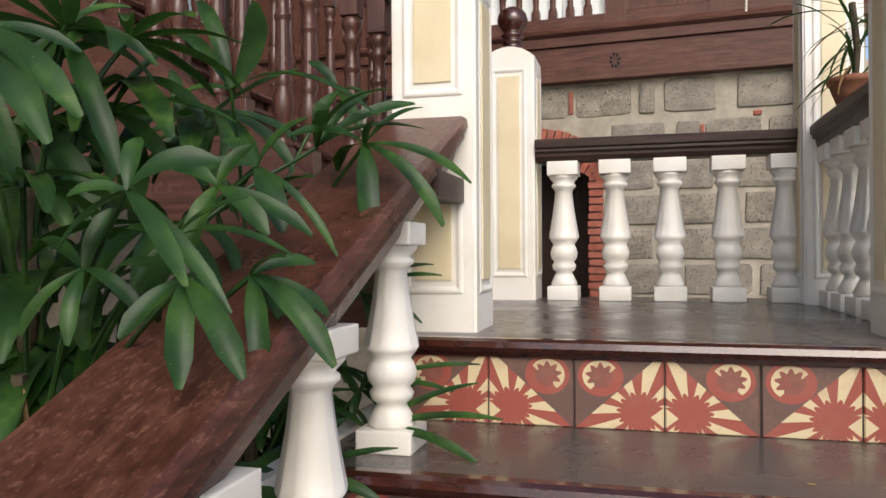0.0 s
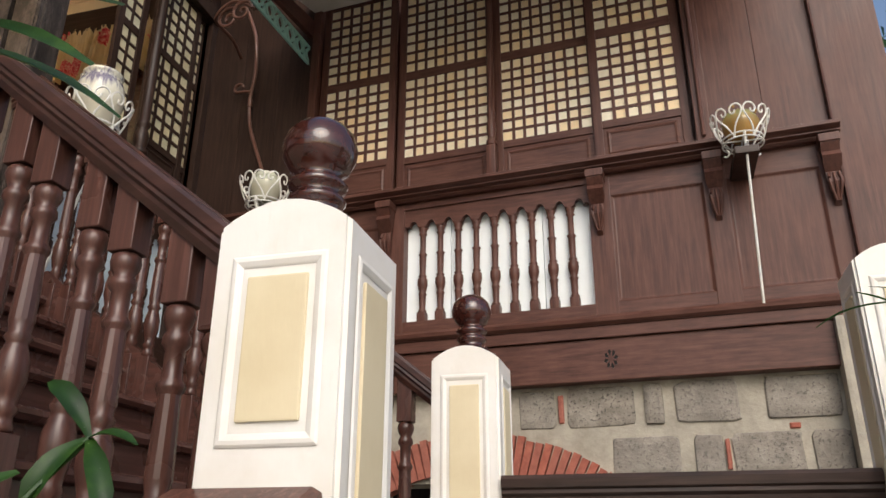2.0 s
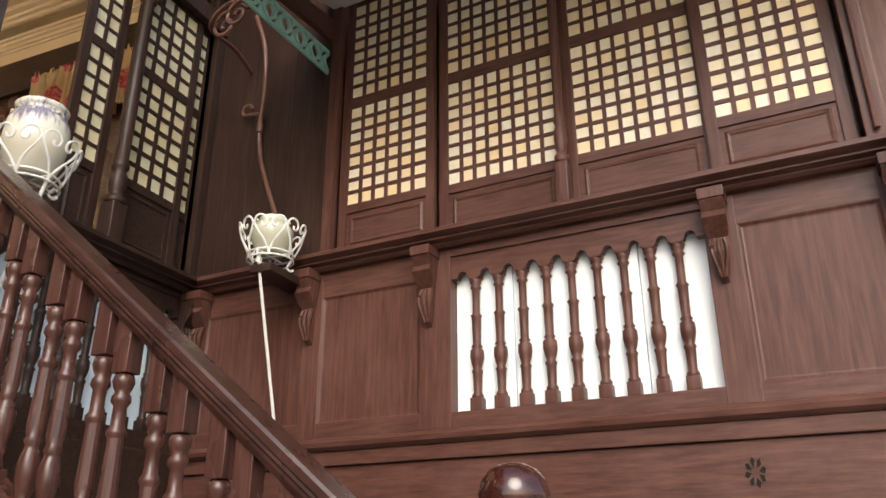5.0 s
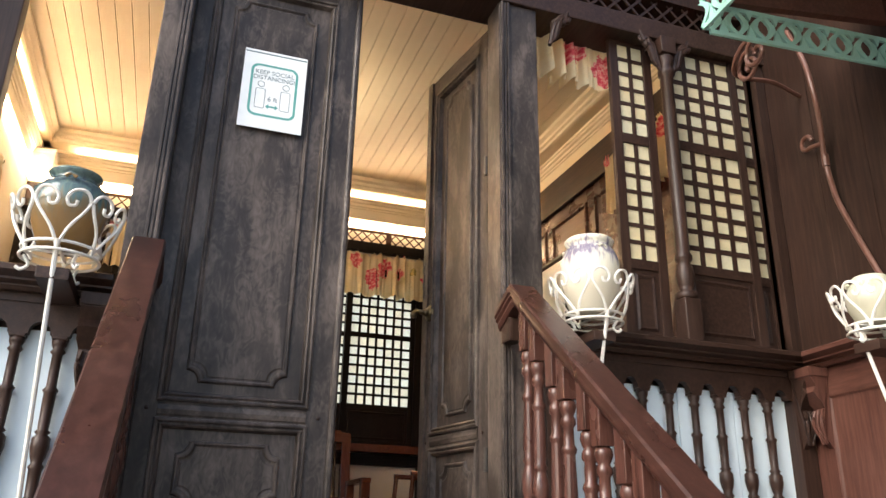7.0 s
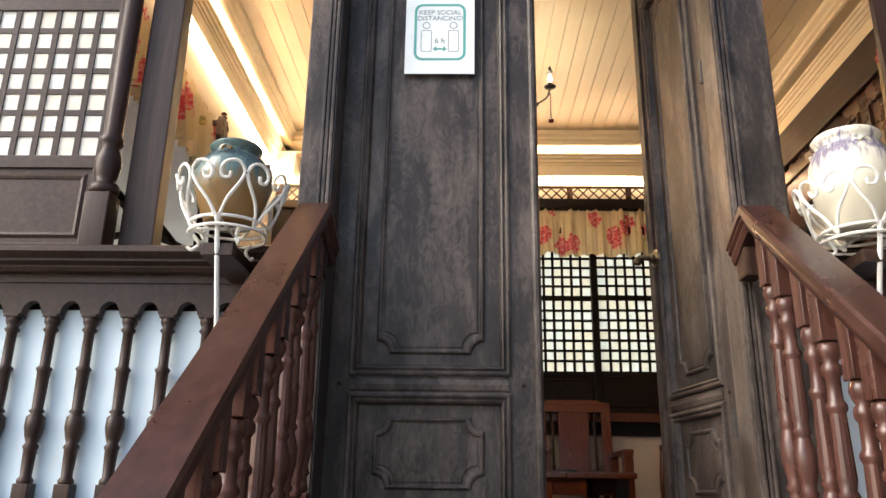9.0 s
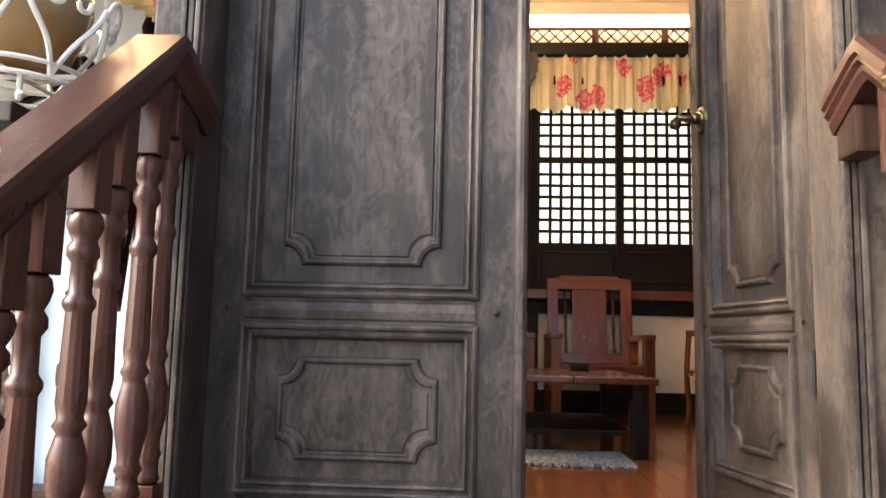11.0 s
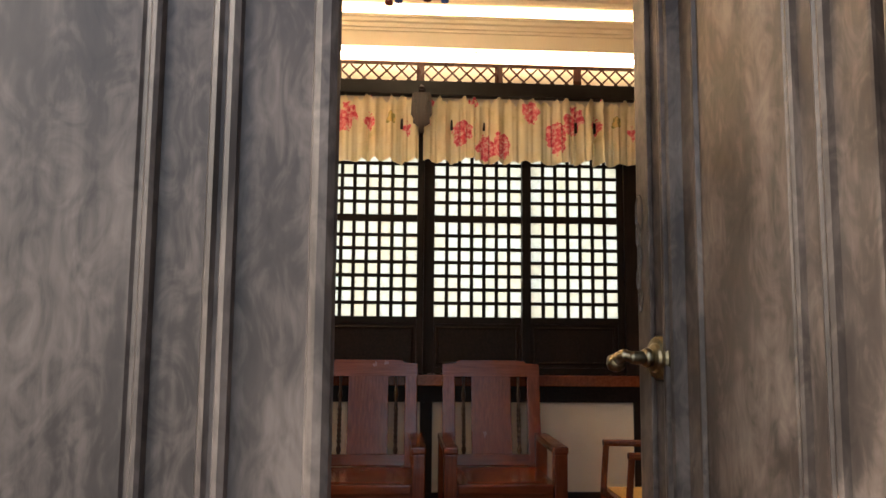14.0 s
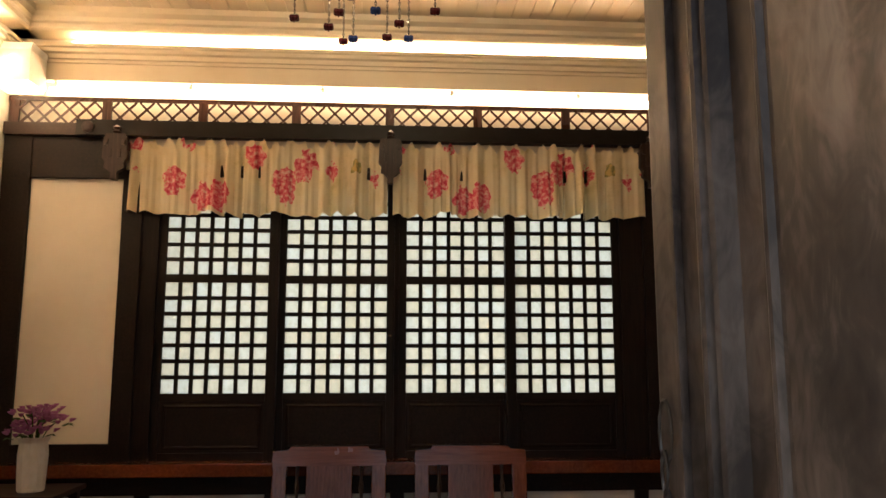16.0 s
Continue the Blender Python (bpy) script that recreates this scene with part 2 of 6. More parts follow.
M_CAPIZ_N = capiz("warm_capiz_shell", (0.95, 0.88, 0.70), 0.04, 0.75)
M_CAPIZ_W = capiz("pale_capiz_shell", (0.90, 0.89, 0.82), 0.15, 0.3)
# dim copy of the pale shell: dark room behind put into its colour
M_CAPIZ_DIM = capiz("dim_capiz_shell", (0.74, 0.70, 0.50), 0.15, 0.35)
M_CAPIZ_B = capiz("backlit_capiz_shell", (0.96, 0.96, 0.88), 0.92, 0.25)

M_LEAF, nt, b = mat("palm_leaf_green", 0.42)
b.inputs["Specular IOR Level"].default_value = 0.35
n1 = noise_tex(nt, place(nt, (1, 1, 1)), 11, 5)
n2 = noise_tex(nt, place(nt, (1, 1, 1)), 260, 2)
c = ramp(nt, n1, [(0.30, (0.007, 0.022, 0.006)), (0.50, (0.018, 0.056, 0.010)), (0.62, (0.044, 0.105, 0.016)), (0.74, (0.13, 0.21, 0.045))])
c = mix(nt, calc(nt, "MULTIPLY", rand_of(nt), 0.35), c, (0.024, 0.062, 0.026))
c = mix(nt, ramp(nt, n2, [(0.70, (0, 0, 0)), (0.75, (0.4,) * 3)]), c, (0.35, 0.42, 0.30))
nt.links.new(c, b.inputs["Base Color"])
tr = nt.nodes.new("ShaderNodeBsdfTranslucent")
nt.links.new(mix(nt, 0.5, c, (0.07, 0.20, 0.02)), tr.inputs[0])
mx = nt.nodes.new("ShaderNodeMixShader")
mx.inputs[0].default_value = 0.22
nt.links.new(b.outputs[0], mx.inputs[1]), nt.links.new(tr.outputs[0], mx.inputs[2])
nt.links.new(mx.outputs[0], nt.nodes["Material Output"].inputs[0])
M_DRYLEAF = paint("dry_palm_leaf", (0.32, 0.19, 0.08), 0.6, 0.4, 12)
M_CANE = paint("fibrous_palm_cane", (0.075, 0.058, 0.035), 0.8, 0.5, 25)
M_SOIL = paint("dark_damp_soil", (0.040, 0.030, 0.022), 0.95, 0.5, 6)
# unseen ground, made pale to bounce light up onto the low walls
M_GROUND = paint("grey_paving_ground", (0.44, 0.42, 0.38), 0.9, 0.3, 1.0)
M_TERRA = paint("terracotta_pot_clay", (0.30, 0.13, 0.08), 0.8, 0.3, 8)

M_FLOOR, nt, b = mat("polished_red_floorboard", 0.16)
n1 = noise_tex(nt, place(nt, (1.5, 26, 26)), 2, 6)
c = ramp(nt, n1, [(0.3, (0.14, 0.045, 0.018)), (0.7, (0.27, 0.10, 0.042))])
nt.links.new(mix(nt, calc(nt, "MULTIPLY", rand_of(nt), 0.4), c, (0.17, 0.06, 0.03)), b.inputs["Base Color"])
bump(nt, b, n1, 0.05, 0.002)

M_CLOTH, nt, b = mat("floral_valance_cotton", 0.9)
oc = nt.nodes.new("ShaderNodeUVMap").outputs[0]
vor = nt.nodes.new("ShaderNodeTexVoronoi")
vor.inputs["Scale"].default_value = 4.0
vor.inputs["Randomness"].default_value = 0.85
dist_n = nt.nodes.new("ShaderNodeTexNoise")
dist_n.inputs["Scale"].default_value, dist_n.inputs["Detail"].default_value = 16, 4
nt.links.new(oc, dist_n.inputs["Vector"])
warp = nt.nodes.new("ShaderNodeVectorMath")
warp.operation = "MULTIPLY_ADD"
nt.links.new(dist_n.outputs["Color"], warp.inputs[0])
warp.inputs[1].default_value = (0.10, 0.10, 0)
nt.links.new(oc, warp.inputs[2])
nt.links.new(warp.outputs[0], vor.inputs["Vector"])
sepc = nt.nodes.new("ShaderNodeSeparateColor")
nt.links.new(vor.outputs["Color"], sepc.inputs[0])
pick = calc(nt, "GREATER_THAN", sepc.outputs[0], 0.22)
bloom = calc(nt, "MULTIPLY", calc(nt, "LESS_THAN", calc(nt, "MULTIPLY_ADD", noise_tex(nt, oc, 22, 3), 0.34, vor.outputs["Distance"]), 0.58), pick)
leafy = calc(nt, "MULTIPLY", calc(nt, "LESS_THAN", vor.outputs["Distance"], 0.24), calc(nt, "LESS_THAN", sepc.outputs[0], 0.20))
petal = noise_tex(nt, oc, 30, 5, 0.75)
rose = ramp(nt, petal, [(0.36, (0.58, 0.03, 0.07)), (0.47, (0.78, 0.12, 0.17)), (0.55, (0.86, 0.38, 0.36)), (0.64, (0.90, 0.68, 0.58))])
c = mix(nt, bloom, ramp(nt, noise_tex(nt, oc, 7, 4), [(0.35, (0.86, 0.76, 0.55)), (0.58, (0.84, 0.71, 0.46)), (0.72, (0.70, 0.60, 0.32))]), rose)
c = mix(nt, leafy, c, ramp(nt, petal, [(0.45, (0.40, 0.36, 0.14)), (0.55, (0.78, 0.58, 0.22))]))
nt.links.new(c, b.inputs["Base Color"])
tr = nt.nodes.new("ShaderNodeBsdfTranslucent")
nt.links.new(c, tr.inputs[0])
mx = nt.nodes.new("ShaderNodeMixShader")
mx.inputs[0].default_value = 0.3
nt.links.new(b.outputs[0], mx.inputs[1]), nt.links.new(tr.outputs[0], mx.inputs[2])
nt.links.new(mx.outputs[0], nt.nodes["Material Output"].inputs[0])


def glaze(name, low, top, drip):
    """Stoneware with a glaze that runs down from the shoulder; object height runs 0 to 1."""
    m, nt, b = mat(name, 0.14)
    z = nt.nodes.new("ShaderNodeSeparateXYZ")
    nt.links.new(nt.nodes.new("ShaderNodeTexCoord").outputs["Generated"], z.inputs[0])
    run = noise_tex(nt, place(nt, (30, 30, 3), "object"), 1.6, 4)
    h = calc(nt, "ADD", z.outputs[2], calc(nt, "MULTIPLY_ADD", run, 0.7, -0.35))
    c = ramp(nt, h, [(0.28, low), (0.52, tuple(0.5 * (a + q) for a, q in zip(low, top))), (0.62, top), (0.80, drip), (0.95, top)])
    nt.links.new(c, b.inputs["Base Color"])
    bump(nt, b, run, 0.3, 0.004)
    return m


M_POT_GREEN = glaze("green_brown_stoneware", (0.24, 0.14, 0.05), (0.10, 0.16, 0.15), (0.05, 0.07, 0.09))
M_POT_CREAM = glaze("cream_stoneware", (0.62, 0.58, 0.46), (0.68, 0.66, 0.55), (0.16, 0.14, 0.22))
M_POT_PALE = glaze("pale_celadon_stoneware", (0.55, 0.53, 0.40), (0.62, 0.62, 0.50), (0.40, 0.42, 0.32))
M_POT_OCHRE = glaze("ochre_stoneware", (0.42, 0.24, 0.07), (0.30, 0.27, 0.10), (0.16, 0.17, 0.10))
M_BRASS, nt, b = mat("aged_brass", 0.3, 1.0)
n1 = noise_tex(nt, place(nt, (1, 1, 1)), 60, 4)
nt.links.new(ramp(nt, n1, [(0.3, (0.10, 0.085, 0.055)), (0.7, (0.26, 0.22, 0.14))]), b.inputs["Base Color"])
M_STEEL, nt, b = mat("dull_dark_iron", 0.45, 0.9)
b.inputs["Base Color"].default_value = (0.10, 0.095, 0.09, 1)
M_PAPER, nt, b = mat("laminated_white_paper", 0.25)
n1 = noise_tex(nt, place(nt, (1, 1, 1)), 14, 3)
nt.links.new(ramp(nt, n1, [(0.3, (0.78, 0.83, 0.83)), (0.7, (0.86, 0.89, 0.89))]), b.inputs["Base Color"])
M_TEAL, nt, b = mat("teal_print_ink", 0.5)
b.inputs["Base Color"].default_value = (0.10, 0.36, 0.32, 1)
M_GREYINK, nt, b = mat("grey_print_ink", 0.5)
b.inputs["Base Color"].default_value = (0.13, 0.20, 0.21, 1)
M_RUG, nt, b = mat("blue_white_rag_rug", 0.95)
n1 = noise_tex(nt, place(nt, (60, 22, 22)), 2.0, 3)
nt.links.new(ramp(nt, n1, [(0.40, (0.05, 0.09, 0.16)), (0.50, (0.20, 0.28, 0.36)), (0.58, (0.55, 0.58, 0.58))]), b.inputs["Base Color"])
bump(nt, b, n1, 0.6, 0.01)
M_CANESEAT = paint("woven_cane_seat", (0.58, 0.38, 0.13), 0.6, 0.3, 60)
M_PORCELAIN = paint("white_bisque_vase", (0.80, 0.78, 0.74), 0.5, 0.1, 20)
M_PETAL = paint("mauve_silk_petal", (0.42, 0.14, 0.36), 0.8, 0.3, 30)
M_CRYSTAL, nt, b = mat("cut_crystal", 0.03)
b.inputs["Transmission Weight"].default_value, b.inputs["IOR"].default_value = 0.95, 1.5
M_BEADRED, nt, b = mat("dark_red_glass_flower", 0.12)
b.inputs["Base Color"].default_value = (0.10, 0.015, 0.022, 1)
M_BEADBLUE, nt, b = mat("blue_glass_flower", 0.12)
b.inputs["Base Color"].default_value = (0.03, 0.07, 0.28, 1)
M_GLASS, nt, b = mat("window_glass", 0.02)
b.inputs["Transmission Weight"].default_value, b.inputs["IOR"].default_value = 1.0, 1.45


def glow(name, col, strength):
    m, nt, b = mat(name, 0.5)
    b.inputs["Base Color"].default_value = (*col, 1)
    b.inputs["Emission Color"].default_value = (*col, 1)
    b.inputs["Emission Strength"].default_value = strength
    return m


M_COVE = glow("warm_cove_tube", (1.0, 0.71, 0.45), 23.0)
M_BULB = glow("warm_candle_bulb", (1.0, 0.80, 0.52), 90.0)


# ---- mesh helpers ----
def part(name, bm, material, parent, label="", m=None):
    me = bpy.data.meshes.new(name)
    bmesh.ops.recalc_face_normals(bm, faces=bm.faces[:])
    bm.to_mesh(me)
    bm.free()
    me.materials.append(material)
    ob = new(name, me)
    ob.parent = parent
    if m is not None:
        ob.matrix_local = m
    if label:
        ob["label"] = label
    return ob


def share(name, ob, parent, m):
    """Another piece on the same mesh."""
    o = new(name, ob.data)
    o.parent = parent
    o.matrix_local = m
    return o


def smooth(ob):
    for p in ob.data.polygons:
        p.use_smooth = True
    return ob


def thing(name, label, category, m=None, group="", kind=""):
    e = new(name)
    e.empty_display_size = 0.1
    if m is not None:
        e.matrix_world = m
    return tagged(e, label, category, group, kind)


def bx(bm, x0, x1, y0, y1, z0, z1, bev=0.0):
    t = bmesh.ops.create_cube(bm, size=1, matrix=Matrix.Translation(((x0 + x1) / 2, (y0 + y1) / 2, (z0 + z1) / 2)) @ Matrix.Diagonal((abs(x1 - x0), abs(y1 - y0), abs(z1 - z0), 1)))
    if bev:
        es = list({e for v in t["verts"] for e in v.link_edges})
        bmesh.ops.bevel(bm, geom=es, offset=bev, segments=2, affect="EDGES", profile=0.7)
    return bm


def box(*a, bev=0.0):
    return bx(bmesh.new(), *a, bev=bev)


def loft(bm, loops, closed=True, cap=True):
    """Skin between rings of equal length."""
    rings = [[bm.verts.new(p) for p in loop] for loop in loops]
    n = len(rings[0])
    for q, w in zip(rings, rings[1:]):
        for i in range(n if closed else n - 1):
            j = (i + 1) % n
            bm.faces.new((q[i], q[j], w[j], w[i]))
    if cap and closed:
        bm.faces.new(rings[0][::-1])
        bm.faces.new(rings[-1])
    return bm


def lathe(bm, prof, c=(0, 0, 0), segs=16):
    loops = [[(c[0] + r * math.cos(2 * math.pi * i / segs), c[1] + r * math.sin(2 * math.pi * i / segs), c[2] + z) for i in range(segs)] for r, z in prof]
    return loft(bm, loops)


def tube(bm, pts, rad, segs=8):
    pts = [Vector(p) for p in pts]
    loops = []
    up = Vector((0.13, 0.21, 1)).normalized()
    for i, p in enumerate(pts):
        t = (pts[min(i + 1, len(pts) - 1)] - pts[max(i - 1, 0)]).normalized()
        a = t.cross(up)
        if a.length < 0.05:
            a = t.cross(Vector((1, 0, 0)))
        a.normalize()
        bb = t.cross(a)
        rr = rad[i] if isinstance(rad, (list, tuple)) else rad
        loops.append([p + rr * (a * math.cos(2 * math.pi * k / segs) + bb * math.sin(2 * math.pi * k / segs)) for k in range(segs)])
    return loft(bm, loops)


def curve_pts(ctrl, n=8):
    """A smooth line through points."""
    c = [Vector(p) for p in ctrl]
    c = [c[0] * 2 - c[1]] + c + [c[-1] * 2 - c[-2]]
    out = []
    for i in range(1, len(c) - 2):
        for k in range(n):
            t = k / n
            p0, p1, p2, p3 = c[i - 1], c[i], c[i + 1], c[i + 2]
            out.append(0.5 * ((2 * p1) + (p2 - p0) * t + (2 * p0 - 5 * p1 + 4 * p2 - p3) * t * t + (3 * p1 - p0 - 3 * p2 + p3) * t ** 3))
    out.append(c[-2])
    return out


def rings_rect(bm, a0, a1, z0, z1, steps, cap=False):
    """Mitred moulding on an upright face: steps of (inset, depth); depth along -y stands proud."""
    loops = [[(a0 + i, d, z0 + i), (a1 - i, d, z0 + i), (a1 - i, d, z1 - i), (a0 + i, d, z1 - i)] for i, d in steps]
    return loft(bm, loops, cap=cap)


def notched(a0, a1, z0, z1, r, d, n=5):
    """A rectangle with hollow quarter-round corners."""
    out = []
    for cx, cz, s in ((a0, z0, 90), (a1, z0, 180), (a1, z1, 270), (a0, z1, 0)):
        for k in range(n + 1):
            t = radians(s - 90 * k / n)
            out.append((cx + r * math.cos(t), d, cz + r * math.sin(t)))
    return out


def rings_notch(bm, a0, a1, z0, z1, r, steps):
    return loft(bm, [notched(a0 + i, a1 - i, z0 + i, z1 - i, r + 0.4 * i, d) for i, d in steps], cap=False)


def extrude_y(bm, outline, d0, d1):
    """A flat shape in x and z with thickness along y."""
    return loft(bm, [[(x, d, z) for x, z in outline] for d in (d0, d1)])


MN = pose(-2.97, 5.19, 0, 0, 0, -4.57)
MW = pose(-2.97, 0, 0, 0, 0, 90)
FLOOR2, LANDING = 2.72, 1.2

# ---- setting: ground and house shell ----
ob = part("ground", box(-60, 60, -60, 60, -0.2, 0.0), M_GROUND, None)
tagged(ob, "grey paved ground round the house", "ground", kind="structure")


def shell(name, label, blocks, material, m):
    e = thing(name, label, "wall", m, kind="structure")
    for i, q in enumerate(blocks):
        part("wall_block", box(*q), material, e)
    return e


VENT_Z0, VENT_Z1, SILL_Z = 2.93, 3.60, 3.69
TURNED = [(0.024, 0.0), (0.026, 0.03), (0.018, 0.05), (0.021, 0.20), (0.026, 0.22), (0.018, 0.24), (0.025, 0.28), (0.031, 0.33), (0.030, 0.39), (0.018, 0.41), (0.026, 0.425), (0.018, 0.44), (0.021, 0.66), (0.027, 0.68), (0.017, 0.70), (0.017, 0.90), (0.026, 0.92), (0.018, 0.94), (0.025, 0.965), (0.027, 1.0)]


def vent_row(parent, a0, pitch, count, z0, z1, woods, gap=0.0):
    """Turned balusters under a scalloped board, with a white board slid shut behind them."""
    a1 = a0 + pitch * count
    h = z1 - 0.06 - z0
    bm = bmesh.new()
    lathe(bm, [(r, z * (h - 0.06) + 0.05) for r, z in TURNED], segs=12)
    bx(bm, -0.026, 0.026, -0.026, 0.026, 0, 0.055, 0.003)
    bx(bm, -0.026, 0.026, -0.026, 0.026, h - 0.012, h, 0.002)
    first = None
    for k in range(1, count):
        m = pose(a0 + pitch * k, 0.035, z0)
        if first is None:
            first = smooth(part("baluster", bm, woods["z"], parent, "turned dark wooden baluster", m))
        else:
            share("baluster", first, parent, m)
    outline = []
    for k in range(count):
        c = a0 + pitch * (k + 0.5)
        r = pitch * 0.5 - 0.032
        outline.append((c - pitch / 2, z1 - 0.06))
        outline += [(c + r * math.cos(t), z1 - 0.06 + min(0.052, 1.25 * r) * math.sin(t)) for t in [math.pi * (1 - q / 8) for q in range(9)]]
    outline += [(a1, z1 - 0.06), (a1, z1 + 0.05), (a0, z1 + 0.05)]
    part("scalloped_board", extrude_y(bmesh.new(), outline, 0.012, 0.05), woods["x"], parent)
    part("bottom_rail", box(a0, a1, 0.005, 0.065, z0 - 0.09, z0, bev=0.004), woods["x"], parent)
    step = (a1 - a0) / 4
    for k in range(4):
        part("sliding_board", box(a0 + step * k + 0.002, a0 + step * (k + 1) - 0.002, 0.066 + 0.003 * (k % 2), 0.09, z0 - 0.06, z1 + 0.04 - gap), M_PANELBLUE if gap else M_PANELWHITE, parent, "pale painted sliding board")


def corbel(parent, a, z, woods, deep=0.10):
    """A carved bracket: scrolled block over a hanging leaf."""
    prof = [(0.0, 0.0), (-deep, 0.0), (-deep, -0.05), (-deep * 0.75, -0.09), (-deep * 0.95, -0.12), (-deep * 0.6, -0.16), (-deep * 0.35, -0.19), (-deep * 0.5, -0.25), (-deep * 0.3, -0.33), (0.0, -0.37)]
    bm = bmesh.new()
    loft(bm, [[(a + s * 0.045 * (1.0 if pz > -0.17 else 0.8 if pz > -0.3 else 0.35), py, z + pz) for py, pz in prof] for s in (-1, 1)])
    bx(bm, a - 0.05, a + 0.05, -deep - 0.008, 0, z - 0.045, z, 0.004)
    for k in (-1, 0, 1):
        tube(bm, curve_pts([(a + k * 0.022, -deep * 0.45, z - 0.20), (a + k * 0.028, -deep * 0.58, z - 0.26), (a + k * 0.008, -deep * 0.3, z - 0.35)], 4), 0.008, 6)
    part("corbel", bm, woods["z"], parent, "carved wooden leaf corbel")


def colonette(parent, a, d, z0, z1, woods, r=0.045):
    h = z1 - z0
    prof = [(1.0, 0.13), (1.15, 0.135), (1.15, 0.15), (0.7, 0.155), (0.85, 0.17), (1.05, 0.20), (0.9, 0.225), (0.65, 0.24), (0.95, 0.25), (0.95, 0.262), (0.75, 0.27), (0.8, 0.5), (0.72, 0.86), (1.0, 0.87), (1.0, 0.885), (0.7, 0.9), (1.05, 0.93), (0.8, 0.94)]
    bm = bmesh.new()
    lathe(bm, [(q * r, z * h) for q, z in prof], segs=14)
    bx(bm, -r, r, -r, r, 0, 0.13 * h, 0.006)
    bx(bm, -r, r, -r, r, 0.94 * h, h, 0.004)
    smooth(part("colonette", bm, woods["z"], parent, "turned window colonette", pose(a, d, z0)))


PANE = {}


def capiz_panel(name, m, a0, a1, z0, zlow, zmid, zmid2, ztop, cols, rows, rows2, woods, pane_mat, label, depth=0.03, panel_z=None):
    """A sliding sash: frame, solid foot panel, two grids of shell panes."""
    e = thing(name, label, "window", m, "sliding shell windows")
    fr = 0.05
    bm = bmesh.new()
    bx(bm, a0 - fr, a0, 0, depth, z0, ztop + fr, 0.004)
    part("stile", bm, woods["z"], e)
    part("stile", box(a1, a1 + fr, 0, depth, z0, ztop + fr, bev=0.004), woods["z"], e)
    for q0, q1 in ((z0, z0 + 0.05), (zlow - 0.05, zlow), (zmid, zmid2), (ztop, ztop + fr)):
        part("rail", box(a0, a1, 0.002, depth - 0.002, q0, q1, bev=0.003), woods["x"], e)
    bm = box(a0, a1, 0.012, depth - 0.008, z0 + 0.05, zlow - 0.05)
    rings_rect(bm, a0 + 0.02, a1 - 0.02, z0 + 0.07, zlow - 0.07, [(0, 0.012), (0.012, 0.005), (0.022, 0.008), (0.022, 0.012)])
    part("foot_panel", bm, woods["x"], e)
    pw = (a1 - a0) / cols
    bar = min(0.026, pw * 0.27)
    for s0, s1, n in ((zlow, zmid, rows), (zmid2, ztop, rows2)):
        ph = (s1 - s0) / n
        bm = bmesh.new()
        for k in range(1, cols):
            bx(bm, a0 + k * pw - bar / 2, a0 + k * pw + bar / 2, 0.006, 0.022, s0, s1)
        for k in range(1, n):
            bx(bm, a0, a1, 0.008, 0.020, s0 + k * ph - bar / 2, s0 + k * ph + bar / 2)
        part("glazing_bars", bm, woods["x"], e)
        key = (round(pw, 4), round(ph, 4), pane_mat.name)
        for i in range(cols):
            for j in range(n):
                mm = pose(a0 + (i + 0.5) * pw, 0.014, s0 + (j + 0.5) * ph, random.uniform(-1.2, 1.2), 0, random.uniform(-1.2, 1.2))
                if key not in PANE:
                    PANE[key] = part("shell_pane", box(-pw / 2, pw / 2, -0.001, 0.001, -ph / 2, ph / 2), pane_mat, e, "", mm)
                else:
                    share("shell_pane", PANE[key], e, mm)
    return e


def sill(parent, a0, a1, woods, z=SILL_Z):
    bm = bmesh.new()
    prof = [(0.06, 0.0), (-0.03, 0.0), (-0.045, 0.015), (-0.045, 0.022), (-0.075, 0.032), (-0.075, 0.042), (-0.10, 0.055), (-0.11, 0.062), (-0.11, 0.085), (-0.10, 0.092), (0.06, 0.092)]
    loft(bm, [[(a, y, z + q * 0.82) for y, q in prof] for a in (a0, a1)])
    part("window_sill", bm, woods["x"], parent, "stepped dark wooden sill moulding")


def panel_board(parent, a0, a1, z0, z1, woods, inner=0.07):
    bm = box(a0, a1, 0.014, 0.06, z0, z1)
    rings_rect(bm, a0, a1, z0, z1, [(0, 0.003), (0.006, 0.006), (0.012, 0.012), (0.02, 0.014)])
    part("wall_panel", bm, woods["z"], parent, "flat reddish-brown wooden wall panel")


# ---- north facade of the stair well ----
nf = thing("wall_north", "dark red-brown panelled timber wall over stone", "wall", MN, kind="structure")
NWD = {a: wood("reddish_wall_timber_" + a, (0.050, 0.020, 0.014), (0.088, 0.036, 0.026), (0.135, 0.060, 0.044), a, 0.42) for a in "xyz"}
for q in ((0, 1.60, 0.06, 0.2, FLOOR2, SILL_Z), (2.735, 4.35, 0.06, 0.2, FLOOR2, SILL_Z), (1.60, 2.735, 0.11, 0.2, FLOOR2, SILL_Z), (0, 0.90, 0.02, 0.2, SILL_Z, 6.3), (3.36, 4.35, 0.02, 0.2, SILL_Z, 6.3), (0.90, 3.36, 0.02, 0.2, 5.55, 6.3), (0.90, 3.36, 0.16, 0.2, SILL_Z, 5.55)):
    part("wall_block", box(*q), NWD["z"], nf)
for a0, a1 in ((0.0, 0.12), (0.77, 0.88), (1.44, 1.60), (2.735, 2.86), (3.36, 3.48), (3.94, 4.05)):
    part("wall_stile", box(a0, a1, 0.0, 0.06, 2.86, SILL_Z, bev=0.004), NWD["z"], nf)
